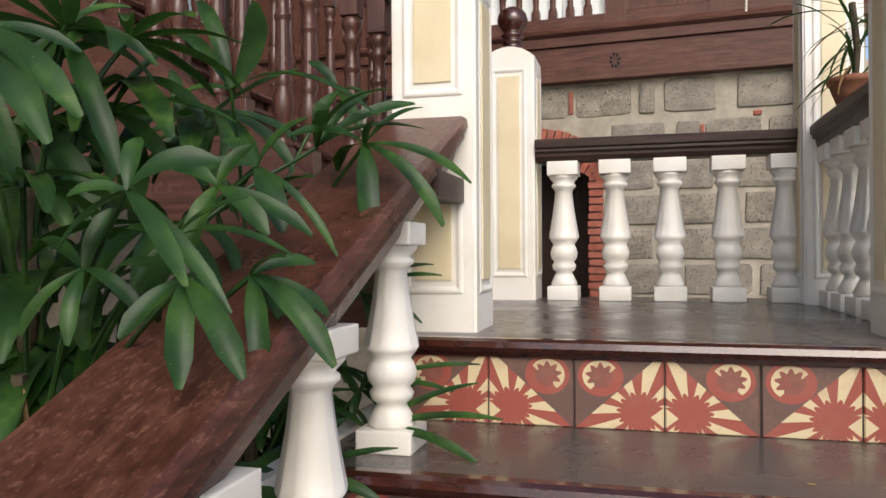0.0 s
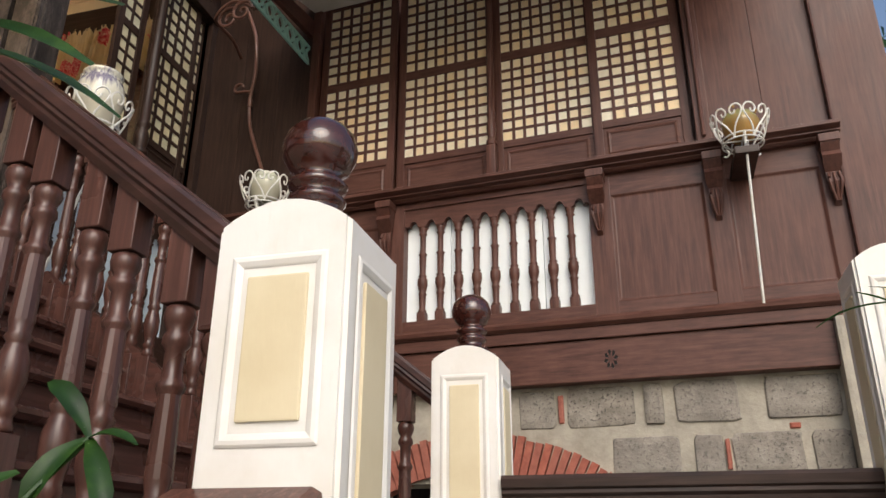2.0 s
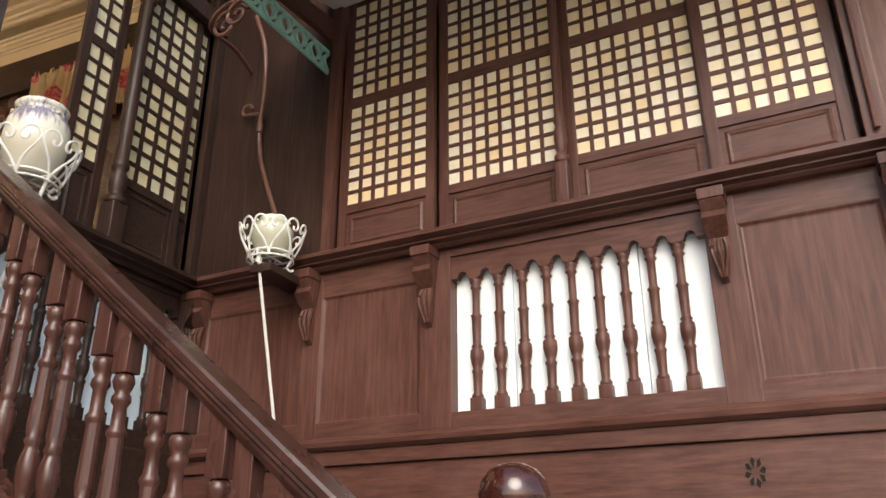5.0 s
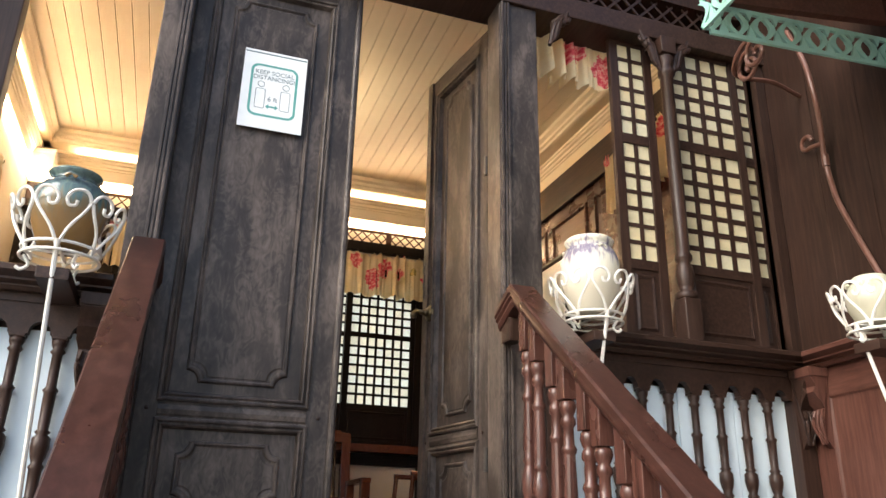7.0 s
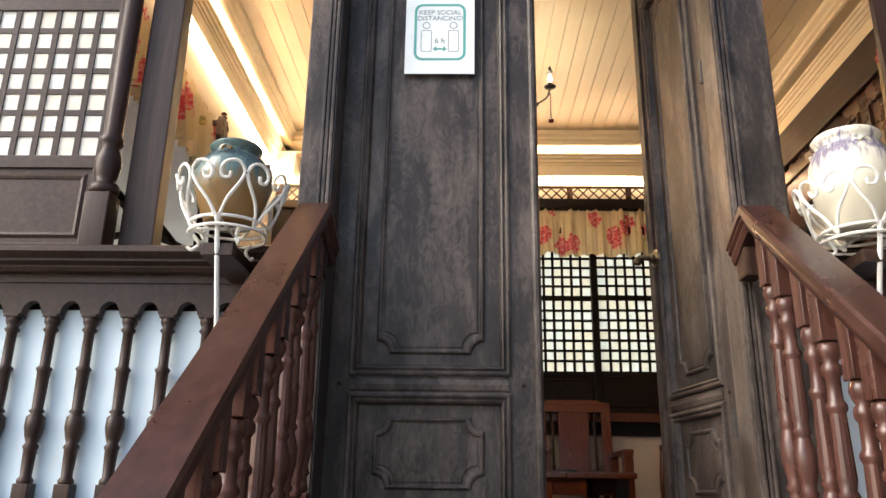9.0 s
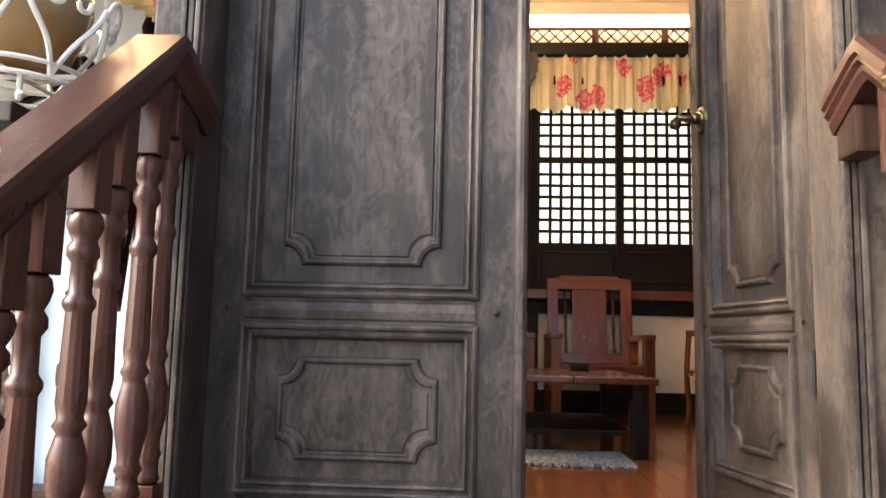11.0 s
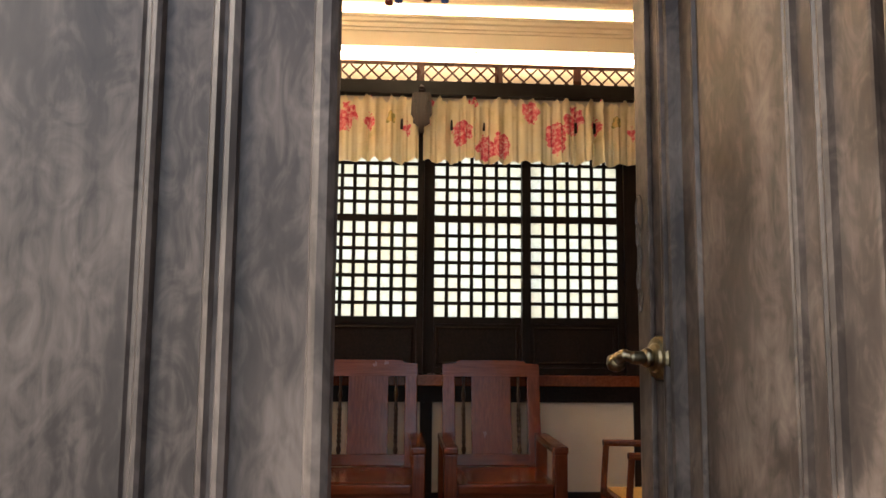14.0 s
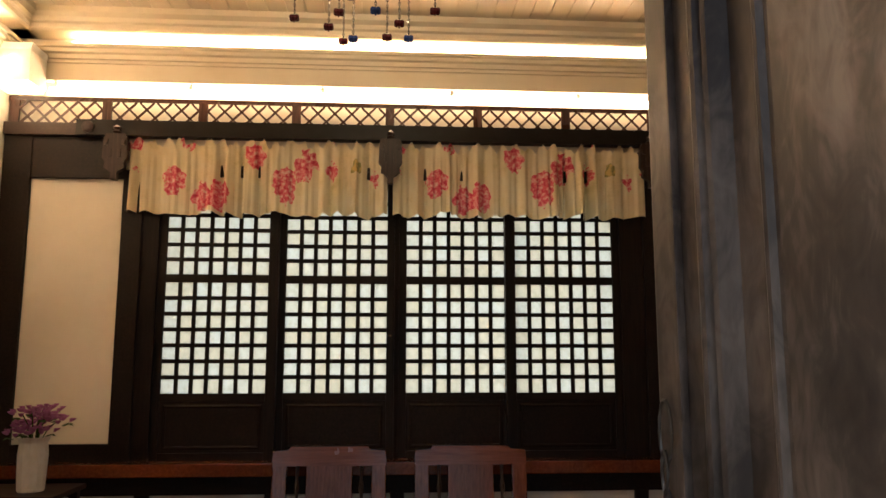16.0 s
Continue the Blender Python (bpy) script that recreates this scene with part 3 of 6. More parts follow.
for a0, a1 in ((0.12, 0.77), (0.88, 1.44), (2.86, 3.36), (3.48, 3.94), (4.05, 4.35)):
    part("wall_rail", box(a0, a1, 0.004, 0.06, 3.56, SILL_Z), NWD["x"], nf)
    part("wall_rail", box(a0, a1, 0.004, 0.06, 2.86, 2.93), NWD["x"], nf)
    panel_board(nf, a0, a1, 2.93, 3.56, NWD)
vent_row(nf, 1.60, 0.1135, 10, VENT_Z0, VENT_Z1, NWD)
part("wall_rail", box(1.60, 2.735, 0.0, 0.06, VENT_Z1 + 0.05, SILL_Z), NWD["x"], nf)
sill(nf, 0.0, 4.06, NWD)
for a in (0.10, 0.82, 1.495, 2.79, 3.42, 3.995):
    corbel(nf, a, SILL_Z, NWD)
# foot moulding, fascia and girder under the overhang
bm = loft(bmesh.new(), [[(a, y, z) for y, z in ((0.06, 2.80), (-0.03, 2.80), (-0.05, 2.815), (-0.055, 2.835), (-0.04, 2.852), (0.0, 2.862), (0.06, 2.862))] for a in (0.0, 4.4)])
part("foot_moulding", bm, NWD["x"], nf)
part("fascia", box(0.0, 3.92, -0.02, 0.2, 2.735, 2.80, bev=0.006), NWD["x"], nf)
gird = part("girder", box(0.0, 3.90, 0.0, 0.3, 2.51, 2.732, bev=0.006), NWD["x"], nf)
# rosette in the girder: black petals stand in for the dark of its piercings
bm = bmesh.new()
for k in range(8):
    t = 2 * math.pi * k / 8 + 0.2
    pts = [(2.795 + 0.013 * math.cos(t), 2.62 + 0.016 * math.sin(t)), (2.795 + 0.03 * math.cos(t + 0.3), 2.62 + 0.042 * math.sin(t + 0.3)), (2.795 + 0.038 * math.cos(t), 2.62 + 0.055 * math.sin(t)), (2.795 + 0.03 * math.cos(t - 0.3), 2.62 + 0.042 * math.sin(t - 0.3))]
    extrude_y(bm, pts, -0.004, 0.004)
part("pierced_rosette", bm, M_BLACK, nf, "small pierced flower in the girder")
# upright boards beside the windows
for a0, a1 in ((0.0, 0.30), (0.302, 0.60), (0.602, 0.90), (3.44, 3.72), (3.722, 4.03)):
    # corner boards get the darker W3: shade there is put into their timber
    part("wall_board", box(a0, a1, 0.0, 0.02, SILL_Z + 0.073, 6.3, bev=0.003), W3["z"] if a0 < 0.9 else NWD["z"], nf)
part("corner_post", box(4.03, 4.35, -0.05, 0.2, 2.74, 6.3, bev=0.012), NWD["z"], nf)
part("window_post", box(3.36, 3.44, -0.03, 0.03, SILL_Z + 0.073, 6.3, bev=0.006), NWD["z"], nf)
part("window_post", box(0.86, 0.92, -0.02, 0.03, SILL_Z + 0.073, 5.6, bev=0.006), NWD["z"], nf)
colonette(nf, 2.172, 0.0, SILL_Z + 0.075, 5.55, NWD, 0.03)
part("conduit", tube(bmesh.new(), [(3.40, -0.045, z) for z in (3.82, 4.3, 4.8, 5.4)], 0.012, 8), NWD["z"], nf, "brown painted conduit")
for nm, a0, a1, cols, d in (("window_1", 0.975, 1.447, 6, 0.035), ("window_2", 1.557, 2.126, 8, 0.0705), ("window_3", 2.225, 2.78, 8, 0.0705), ("window_4", 2.845, 3.292, 6, 0.035)):
    e = capiz_panel(nm, MN @ pose(0, d, 0), a0, a1, SILL_Z + 0.075, 4.065, 4.655, 4.72, 5.35, cols, 8, 8, NWD, M_CAPIZ_N, "sliding window of warm capiz shell panes in brown wood")
    e["kind"] = "structure"

# stone storey under the girder
ns = thing("wall_stone", "weathered tuff block wall with rough mortar joints", "wall", MN, kind="structure")
for q in ((-0.2, 1.40, 0.09, 0.4, 0, 2.52), (2.62, 4.35, 0.09, 0.4, 0, 2.52), (1.40, 2.62, 0.09, 0.4, 2.02, 2.52)):
    part("mortar_bed", box(*q), M_MORTAR, ns)
part("pier", box(3.87, 4.2, -0.06, 0.09, 0, 2.74, bev=0.02), M_MORTAR, ns, "pale rendered stone pier")
part("dark_passage", box(1.2, 2.8, 0.6, 0.64, 0, 2.3), W3["z"], ns, "dark wooden door in the passage")

# ---- west facade with the door ----
wf = thing("wall_west", "dark weathered timber wall round the upper door", "wall", MW, kind="structure")
for q in ((-3.0, 2.03, 0.10, 0.2, FLOOR2, SILL_Z), (3.78, 5.19, 0.10, 0.2, FLOOR2, SILL_Z), (-3.0, 5.4, 0.03, 0.2, 5.75, 7.0), (-3.0, 0.30, 0.04, 0.2, SILL_Z, 5.75), (5.13, 5.4, 0.04, 0.2, SILL_Z, 5.75)):
    part("wall_block", box(*q), W3["z"], wf)
part("lintel", box(-3.0, 5.2, -0.02, 0.2, 5.44, 5.56, bev=0.008), W3["x"], wf)
for a0, a1 in ((2.015, 2.03), (3.775, 3.86), (5.10, 5.19)):
    part("wall_stile", box(a0, a1, 0.0, 0.10, 2.74, SILL_Z, bev=0.004), W3["z"], wf)
vent_row(wf, 0.923 - 0.1365 * 8, 0.1365, 16, VENT_Z0, VENT_Z1 + 0.01, W3, 0.075)
vent_row(wf, 3.86, 0.1377, 9, VENT_Z0, VENT_Z1 + 0.01, W3, 0.075)
for a0, a1 in ((-0.17, 2.015), (3.86, 5.10)):
    part("wall_rail", box(a0, a1, 0.004, 0.10, VENT_Z1 + 0.06, SILL_Z), W3["x"], wf)
sill(wf, -3.0, 2.028, W3)
sill(wf, 3.76, 5.19, W3)
part("floor_beam", box(-3.0, 5.2, -0.03, 0.2, 2.50, 2.84, bev=0.01), W3["x"], wf)
for a in (1.985, 5.13):
    corbel(wf, a, SILL_Z, W3)
# door posts with run mouldings
for a0, a1, s, dp in ((2.03, 2.15, 1, 0.2), (3.57, 3.775, -1, 0.15)):
    bm = box(a0, a1, 0.0, dp, FLOOR2, 5.44, bev=0.006)
    e0 = a1 if s > 0 else a0
    for k, (w, pr) in enumerate(((0.012, 0.016), (0.03, 0.010), (0.045, 0.014))):
        bx(bm, e0 - s * w - 0.006, e0 - s * w + 0.006, -pr, 0.01, FLOOR2, 5.44, 0.003)
    part("door_post", bm, WD["z"], wf, "weathered moulded door post")
for a in (1.325, 4.53):
    colonette(wf, a, -0.01, SILL_Z + 0.075, 5.44, W3, 0.045)
part("window_post", box(1.385, 1.51, 0.03, 0.11, SILL_Z + 0.075, 5.44, bev=0.006), W3["z"], wf)
part("window_post", box(5.13, 5.19, 0.0, 0.1, SILL_Z + 0.075, 5.44, bev=0.006), W3["z"], wf)
for nm, a0, a1, cols, d, zl in (("window_5", 0.352, 1.25, 11, 0.03, 4.16), ("window_6", 4.29, 4.445, 2, 0.07, 4.19), ("window_7", 4.59, 4.978, 4, 0.035, 4.19), ("window_8", 5.04, 5.118, 1, 0.07, 4.19)):
    e = capiz_panel(nm, MW @ pose(0, d, 0), a0, a1, SILL_Z + 0.075, zl, zl + 0.635, zl + 0.69, 5.42, cols, 7, 6, W3, M_CAPIZ_W if nm == "window_5" else M_CAPIZ_DIM, "sliding window of pale capiz shell panes in dark wood")
    e["kind"] = "structure"
# carved brackets where colonettes and posts meet the lintel
bm = bmesh.new()
for a, sgn in ((4.53, 1), (4.53, -1), (3.80, 1), (1.325, 1), (1.325, -1)):
    for k in (0.0, 0.5):
        pts = [(a + sgn * (0.05 + 0.11 * t - 0.02 * k), -0.015, 5.44 - 0.17 * (1 - t) ** 1.6 - 0.03 * math.sin(9 * t + k * 3)) for t in [i / 10 for i in range(11)]]
        tube(bm, pts, [0.022 * (1 - 0.5 * abs(2 * i / 10 - 1)) for i in range(11)], 7)
    lathe(bm, [(0.026, -0.025), (0.026, 0.02)], (a + sgn * 0.085, 0, 5.38), 10)
part("lintel_brackets", bm, W3["x"], wf, "carved scroll brackets under the lintel")


# ---- transom lattice over the west windows ----
def lattice(parent, a0, a1, z0, z1, d, step, woods, width=0.014):
    bm = bmesh.new()
    h = z1 - z0
    n = max(1, round((a1 - a0) / step))
    st = (a1 - a0) / n
    for k in range(-4, n + 4):
        for s in (1, -1):
            p0, p1 = (a0 + k * st, z0), (a0 + k * st + s * h, z1)
            (xa, za), (xb, zb) = p0, p1
            if xa > xb:
                xa, za, xb, zb = xb, zb, xa, za
            if xb <= a0 or xa >= a1:
                continue
            if xa < a0:
                za, xa = za + (zb - za) * (a0 - xa) / (xb - xa), a0
            if xb > a1:
                zb, xb = za + (zb - za) * (a1 - xa) / (xb - xa), a1
            dz = width * 0.7
            q = 0.0 if s > 0 else 0.005
            loft(bm, [[(xa, y, za - dz), (xb, y, zb - dz), (xb, y, zb + dz), (xa, y, za + dz)] for y in (d + q, d + q + 0.008)])
    part("lattice", bm, woods["x"], parent)


lattice(wf, -0.5, 2.03, 5.57, 5.74, 0.05, 0.1, W3)
lattice(wf, 3.78, 5.10, 5.57, 5.74, 0.05, 0.1, W3)
lattice(wf, 2.11, 3.63, 5.57, 5.74, 0.05, 0.1, W3)
ws = thing("wall_stone_west", "tuff block wall under the timber storey", "wall", MW, kind="structure")
part("mortar_bed", box(-3.0, 5.1, 0.0, 0.3, 0, 2.50), M_MORTAR, ws)


# ---- door leaves ----
def leaf_mesh(e, s, w=0.79):
    """A panelled leaf from the hinge at x = 0 towards x = s * w; its face looks along -y."""
    h, hang, meet = 2.70, 0.088, 0.11
    X = lambda a: s * a
    for a0, a1, nm in ((0.0, hang, "stile"), (w - meet, w, "stile")):
        part(nm, box(min(X(a0), X(a1)), max(X(a0), X(a1)), 0, 0.05, 0, h, bev=0.006), WD["z"], e)
    x0, x1 = sorted((X(hang), X(w - meet)))
    for z0, z1 in ((0, 0.20), (0.575, 0.662), (h - 0.12, h)):
        part("rail", box(x0, x1, 0.0, 0.05, z0, z1, bev=0.004), WD["x"], e)
    bm = bmesh.new()
    loft(bm, [[(x, y, z) for y, z in ((0.002, 0.592), (-0.005, 0.600), (-0.008, 0.618), (-0.005, 0.637), (0.002, 0.645))] for x in (x0 - 0.004, x1 + 0.004)])
    part("rail_swell", bm, WD["x"], e)
    for z0, z1 in ((0.20, 0.575), (0.662, h - 0.12)):
        bm = box(x0, x1, 0.018, 0.034, z0, z1)
        part("panel", bm, WD["z"], e, "broad weathered door panel")
        bm = bmesh.new()
        rings_rect(bm, x0 - 0.014, x1 + 0.014, z0 - 0.014, z1 + 0.014, [(0, 0.0), (0.002, -0.011), (0.009, -0.014), (0.015, -0.012), (0.018, -0.003), (0.022, -0.004), (0.027, -0.009), (0.033, -0.006), (0.038, 0.010), (0.041, 0.018)])
        part("panel_moulding", bm, WD["z"], e)
        bm = bmesh.new()
        g, v = 0.08, 0.066
        rings_notch(bm, x0 + g, x1 - g, z0 + v, z1 - v, 0.046, [(0, 0.018), (0.003, 0.008), (0.008, 0.005), (0.013, 0.006), (0.017, 0.013), (0.022, 0.014), (0.026, 0.011)])
        inner = notched(x0 + g + 0.026, x1 - g - 0.026, z0 + v + 0.026, z1 - v - 0.026, 0.0564, 0.011)
        bm.faces.new([bm.verts.new(p) for p in inner])
        part("raised_field", bm, WD["z"], e)
    bm = bmesh.new()
    for a in (0.045, w - 0.055):
        lathe(bm, [(0.008, 0.0), (0.008, 0.004), (0.003, 0.006)], (0, 0, 0), 8)
        bmesh.ops.transform(bm, matrix=pose(X(a), 0.0, 0.62, 90), verts=bm.verts[-24:])
    part("dowel", bm, W3["z"], e)


dl = thing("door_1", "closed weathered dark wooden panelled door leaf", "door", MW @ pose(2.15, 0.148, FLOOR2), "door leaves", "structure")
leaf_mesh(dl, 1, 0.745)
bm = lathe(bmesh.new(), [(0.016, 0), (0.016, 2.70)], (0, 0, 0), 10)
part("meeting_bead", bm, WD["z"], dl, "rounded meeting bead", pose(0.745, 0.0, 0))
dr = thing("door_2", "weathered wooden panelled door leaf standing open inward", "door", MW @ pose(3.595, 0.21, FLOOR2, 0, 0, -81), "door leaves", "structure")
leaf_mesh(dr, -1, 0.65)
bm = box(-0.652, -0.600, -0.012, 0.0, 0, 2.70, bev=0.004)
part("edge_strip", bm, WD["z"], dr, "narrow strip along the closing edge")
bm = bmesh.new()
lathe(bm, [(0.044, 0), (0.044, 0.006), (0.040, 0.011), (0.030, 0.013), (0.026, 0.018), (0.014, 0.022)], (0, 0, 0), 24)
hd = part("escutcheon", bm, M_BRASS, dr, "round aged brass escutcheon", pose(-0.578, -0.002, 1.285, 90))
bm = bmesh.new()
tube(bm, curve_pts([(0, 0, 0.014), (0, 0, 0.055), (-0.004, 0.002, 0.064), (-0.012, 0.004, 0.072), (-0.022, -0.002, 0.078), (-0.032, -0.010, 0.080)], 5), [0.013] * 8 + [0.011] * 6 + [0.013] * 6 + [0.015] * 6, 12)
lathe(bm, [(0.004, -0.018), (0.015, -0.014), (0.019, 0.0), (0.015, 0.014), (0.004, 0.018)], (-0.033, -0.011, 0.080), 12)
lathe(bm, [(0.016, 0.020), (0.020, 0.030), (0.015, 0.040)], (0, 0, 0), 14)
smooth(part("lever_handle", bm, M_BRASS, hd, "aged brass lever handle"))
bm = bmesh.new()
for k in range(5):
    c = Vector((-0.628, -0.018, 1.58 - 0.045 * k))
    rr = 0.026 if k == 0 else 0.012
    tube(bm, [c + Vector((rr * 0.55 * math.cos(t), -0.003 * (k % 2), (rr + 0.012) * math.sin(t))) for t in [2 * math.pi * i / 14 for i in range(15)]], 0.0022, 5)
part("hook_chain", bm, M_STEEL, dr, "hanging iron hook and chain")
bm = bmesh.new()
for z in (0.5, 1.9):
    lathe(bm, [(0.010, -0.05), (0.010, 0.05)], (0.0, -0.008, z), 8)
part("hinge_knuckles", bm, M_STEEL, dr)

# ---- posts and stairs ----
def newel(name, x, y, z0, zs, label, finial=True, w=0.215, split=False):
    """White square post with sunk cream panels, a domed cap and a turned dark finial."""
    e = thing(name, label, "newel post", pose(x, y, z0), "newel posts")
    h, q = zs - z0, w / 2
    bm = bmesh.new()
    n = 8
    arc = [(q * (2 * i / n - 1), h + 0.045 * (1 - (2 * i / n - 1) ** 2)) for i in range(n + 1)]
    out = [(-q, 0)] + [(q, 0)] + arc[::-1]
    extrude_y(bm, out, -q, q)
    bmesh.ops.bevel(bm, geom=[ed for ed in bm.edges if abs(ed.verts[0].co.z - ed.verts[1].co.z) > 0.3], offset=0.008, segments=2, affect="EDGES")
    part("shaft", bm, M_WHITE, e, "white painted square shaft")
    for k in range(4):
        r = pose(0, 0, 0, 0, 0, 90 * k)
        zb, zt = (0.10, h - 0.05)
        segs = ((zb, 0.38), (0.62, zt)) if split and k in (0, 3) else ((zb, zt),)
        for z0q, z1q in segs:
            bm = bmesh.new()
            rings_rect(bm, -q + 0.033, q - 0.033, z0q, z1q, [(0, -q - 0.002), (0.004, -q - 0.005), (0.010, -q - 0.006), (0.017, -q - 0.003), (0.020, -q - 0.001)])
            part("panel_frame", bm, M_WHITE, e, "", r)
            bm = box(-q + 0.064, q - 0.064, -q - 0.006, -q + 0.004, z0q + 0.036, z1q - 0.036, bev=0.003)
            part("panel", bm, M_CREAM, e, "cream painted panel", r)
    if finial:
        prof = [(0.078, 0.0), (0.080, 0.018), (0.066, 0.030), (0.050, 0.048), (0.058, 0.056), (0.066, 0.066), (0.058, 0.078), (0.048, 0.086), (0.064, 0.096), (0.068, 0.106), (0.056, 0.118), (0.048, 0.126), (0.066, 0.140), (0.082, 0.168), (0.086, 0.196), (0.078, 0.228), (0.058, 0.252), (0.030, 0.266), (0.004, 0.270)]
        k = 0.80
        smooth(part("finial", lathe(bmesh.new(), [(r * k, z * k) for r, z in prof], (0, 0, h + 0.036), 28), M_FINIAL, e, "polished dark turned ball finial"))
    return e


newel("newel_post", -0.537, 2.045, LANDING, 2.166, "white newel post with cream panels and dark ball finial", w=0.230, split=True)
newel("newel_post", -0.576, 3.42, LANDING, 2.265, "white newel post at the back of the landing", w=0.225)
newel("newel_post", 0.70, 3.31, LANDING, 2.46, "tall white corner post with cream panels", finial=False)
newel("newel_post", 0.665, 2.06, LANDING, 2.46, "tall white post at the head of the steps", finial=False)


def white_baluster_mesh(h):
    prof = [(0.046, 0.10), (0.050, 0.12), (0.038, 0.17), (0.030, 0.20), (0.042, 0.22), (0.046, 0.25), (0.038, 0.275), (0.048, 0.30), (0.052, 0.34), (0.046, 0.38), (0.040, 0.40), (0.050, 0.43), (0.056, 0.45), (0.057, 0.465), (0.050, 0.54), (0.040, 0.66), (0.033, 0.78), (0.036, 0.80), (0.046, 0.82), (0.046, 0.835), (0.038, 0.85), (0.052, 0.88), (0.056, 0.90)]
    bm = bmesh.new()
    loops = []
    segs = 24
    for r, z in prof:
        fl = 0.22 if 0.46 < z < 0.79 else 0.0
        loops.append([((r * (1 - fl * (i % 2))) * math.cos(2 * math.pi * i / segs), (r * (1 - fl * (i % 2))) * math.sin(2 * math.pi * i / segs), z * h) for i in range(segs)])
    loft(bm, loops)
    bx(bm, -0.058, 0.058, -0.058, 0.058, 0, 0.10 * h, 0.004)
    bx(bm, -0.058, 0.058, -0.058, 0.058, 0.90 * h, h, 0.004)
    return bm


def rail_profile(w, t):
    """A moulded handrail section, top at 0."""
    q = w / 2
    return [(-q * 0.9, 0), (q * 0.9, 0), (q, -t * 0.12), (q, -t * 0.38), (q * 0.88, -t * 0.45), (q * 0.9, -t * 0.56), (q * 0.74, -t * 0.66), (q * 0.74, -t * 0.78), (q * 0.60, -t), (-q * 0.60, -t), (-q * 0.74, -t * 0.78), (-q * 0.74, -t * 0.66), (-q * 0.9, -t * 0.56), (-q * 0.88, -t * 0.45), (-q, -t * 0.38), (-q, -t * 0.12)]


def swept(bm, pts, w, t, side):
    """Sweep the rail section along points; side is the level direction across it."""
    sd = Vector(side)
    return loft(bm, [[Vector(p) + sd * s + Vector((0, 0, z)) for s, z in rail_profile(w, t)] for p in pts])


# balustrade at the back of the landing
be = thing("balustrade", "white turned balusters under a dark moulded rail", "balustrade")
part("handrail", swept(bmesh.new(), [(-0.46, 3.36, 1.895), (0.60, 3.36, 1.895)], 0.15, 0.095, (0, 1, 0)), W3["x"], be, "dark moulded wooden handrail")
wb = None
for x in (-0.345, -0.125, 0.10, 0.33, 0.555):
    if wb is None:
        wb = smooth(part("baluster", white_baluster_mesh(0.60), M_WHITE, be, "white turned baluster", pose(x, 3.37, LANDING) @ Matrix.Diagonal((1.14, 1.14, 1, 1))))
    else:
        share("baluster", wb, be, pose(x, 3.37, LANDING) @ Matrix.Diagonal((1.14, 1.14, 1, 1)))
be2 = thing("balustrade", "white balustrade along the side of the landing", "balustrade")
part("handrail", swept(bmesh.new(), [(0.69, 2.165, 1.895), (0.69, 3.205, 1.895)], 0.15, 0.095, (1, 0, 0)), W3["y"], be2, "dark moulded wooden handrail")
for y in (2.30, 2.50, 2.70, 2.90, 3.09):
    share("baluster", wb, be2, pose(0.70, y, LANDING) @ Matrix.Diagonal((1.14, 1.14, 1, 1)))

# landing and lower flight
ld = thing("landing_floor", "waxed dark stair landing with rounded nosing", "floor", kind="structure")
part("slab", box(-0.66, 0.82, 1.84, 3.62, 0.95, LANDING), M_TREAD, ld)


def nosed(x0, x1, y0, y1, z, t=0.045):
    prof = [(y1, z), (y0 + 0.02, z), (y0 + 0.006, z - 0.006), (y0, z - 0.02), (y0 + 0.008, z - 0.032), (y0 + 0.022, z - 0.034), (y0 + 0.026, z - t), (y1, z - t)]
    return loft(bmesh.new(), [[(x, y, q) for y, q in prof] for x in (x0, x1)])


part("nosing", nosed(-0.66, 0.82, 1.795, 1.84, LANDING), M_FINIAL, ld, "dark polished rounded nosing")
fl = thing("lower_flight", "waxed dark steps with patterned tile risers", "stairs", kind="structure")
NOSE = [(1.35, 0.99), (1.05, 0.80), (0.75, 0.61), (0.45, 0.42), (0.15, 0.23), (-0.15, 0.05)]
back = 1.84
for y, z in NOSE:
    part("tread", box(-0.66, 0.82, y + 0.045, back + 0.02, z - 0.05, z), M_TREAD, fl)
    part("nosing", nosed(-0.66, 0.82, y, y + 0.045, z), M_FINIAL, fl)
    part("step_core", box(-0.66, 0.82, y + 0.06, back + 0.02, 0, z - 0.05), M_TERRA, fl)
    back = y + 0.045
part("side_wall", box(-0.72, -0.66, -0.1, 3.6, 0, 1.0), M_WHITE, fl)
part("side_wall", box(0.82, 0.88, -0.1, 3.6, 0, 1.19), M_WHITE, fl)
part("under_wall", box(-0.66, 0.82, 3.5, 3.62, 0, 1.02), M_MORTAR, fl)

# lower balustrade that runs down beside the steps
lb = thing("stair_balustrade", "wide worn dark handrail on white turned balusters", "balustrade")
bm = bmesh.new()
top = [(0.0, -0.4, 0.725), (0.0, 1.93, 1.765)]
prof = [(-0.135, 0.0), (0.085, 0.0), (0.10, -0.008), (0.104, -0.03), (0.09, -0.042), (0.094, -0.058), (0.075, -0.075), (0.06, -0.125), (-0.12, -0.125), (-0.14, -0.06)]
loft(bm, [[(-0.545 + s, p[1], p[2] + q) for s, q in prof] for p in top])
part("handrail", bm, wood("worn_rail_wood", (0.030, 0.011, 0.008), (0.066, 0.024, 0.016), (0.13, 0.055, 0.038), "y", 0.30, 0.25, specks=0.28), lb, "wide worn brown handrail")
part("rail_block", box(-0.64, -0.45, 1.66, 1.925, 1.535, 1.60, bev=0.008), W3["y"], lb)
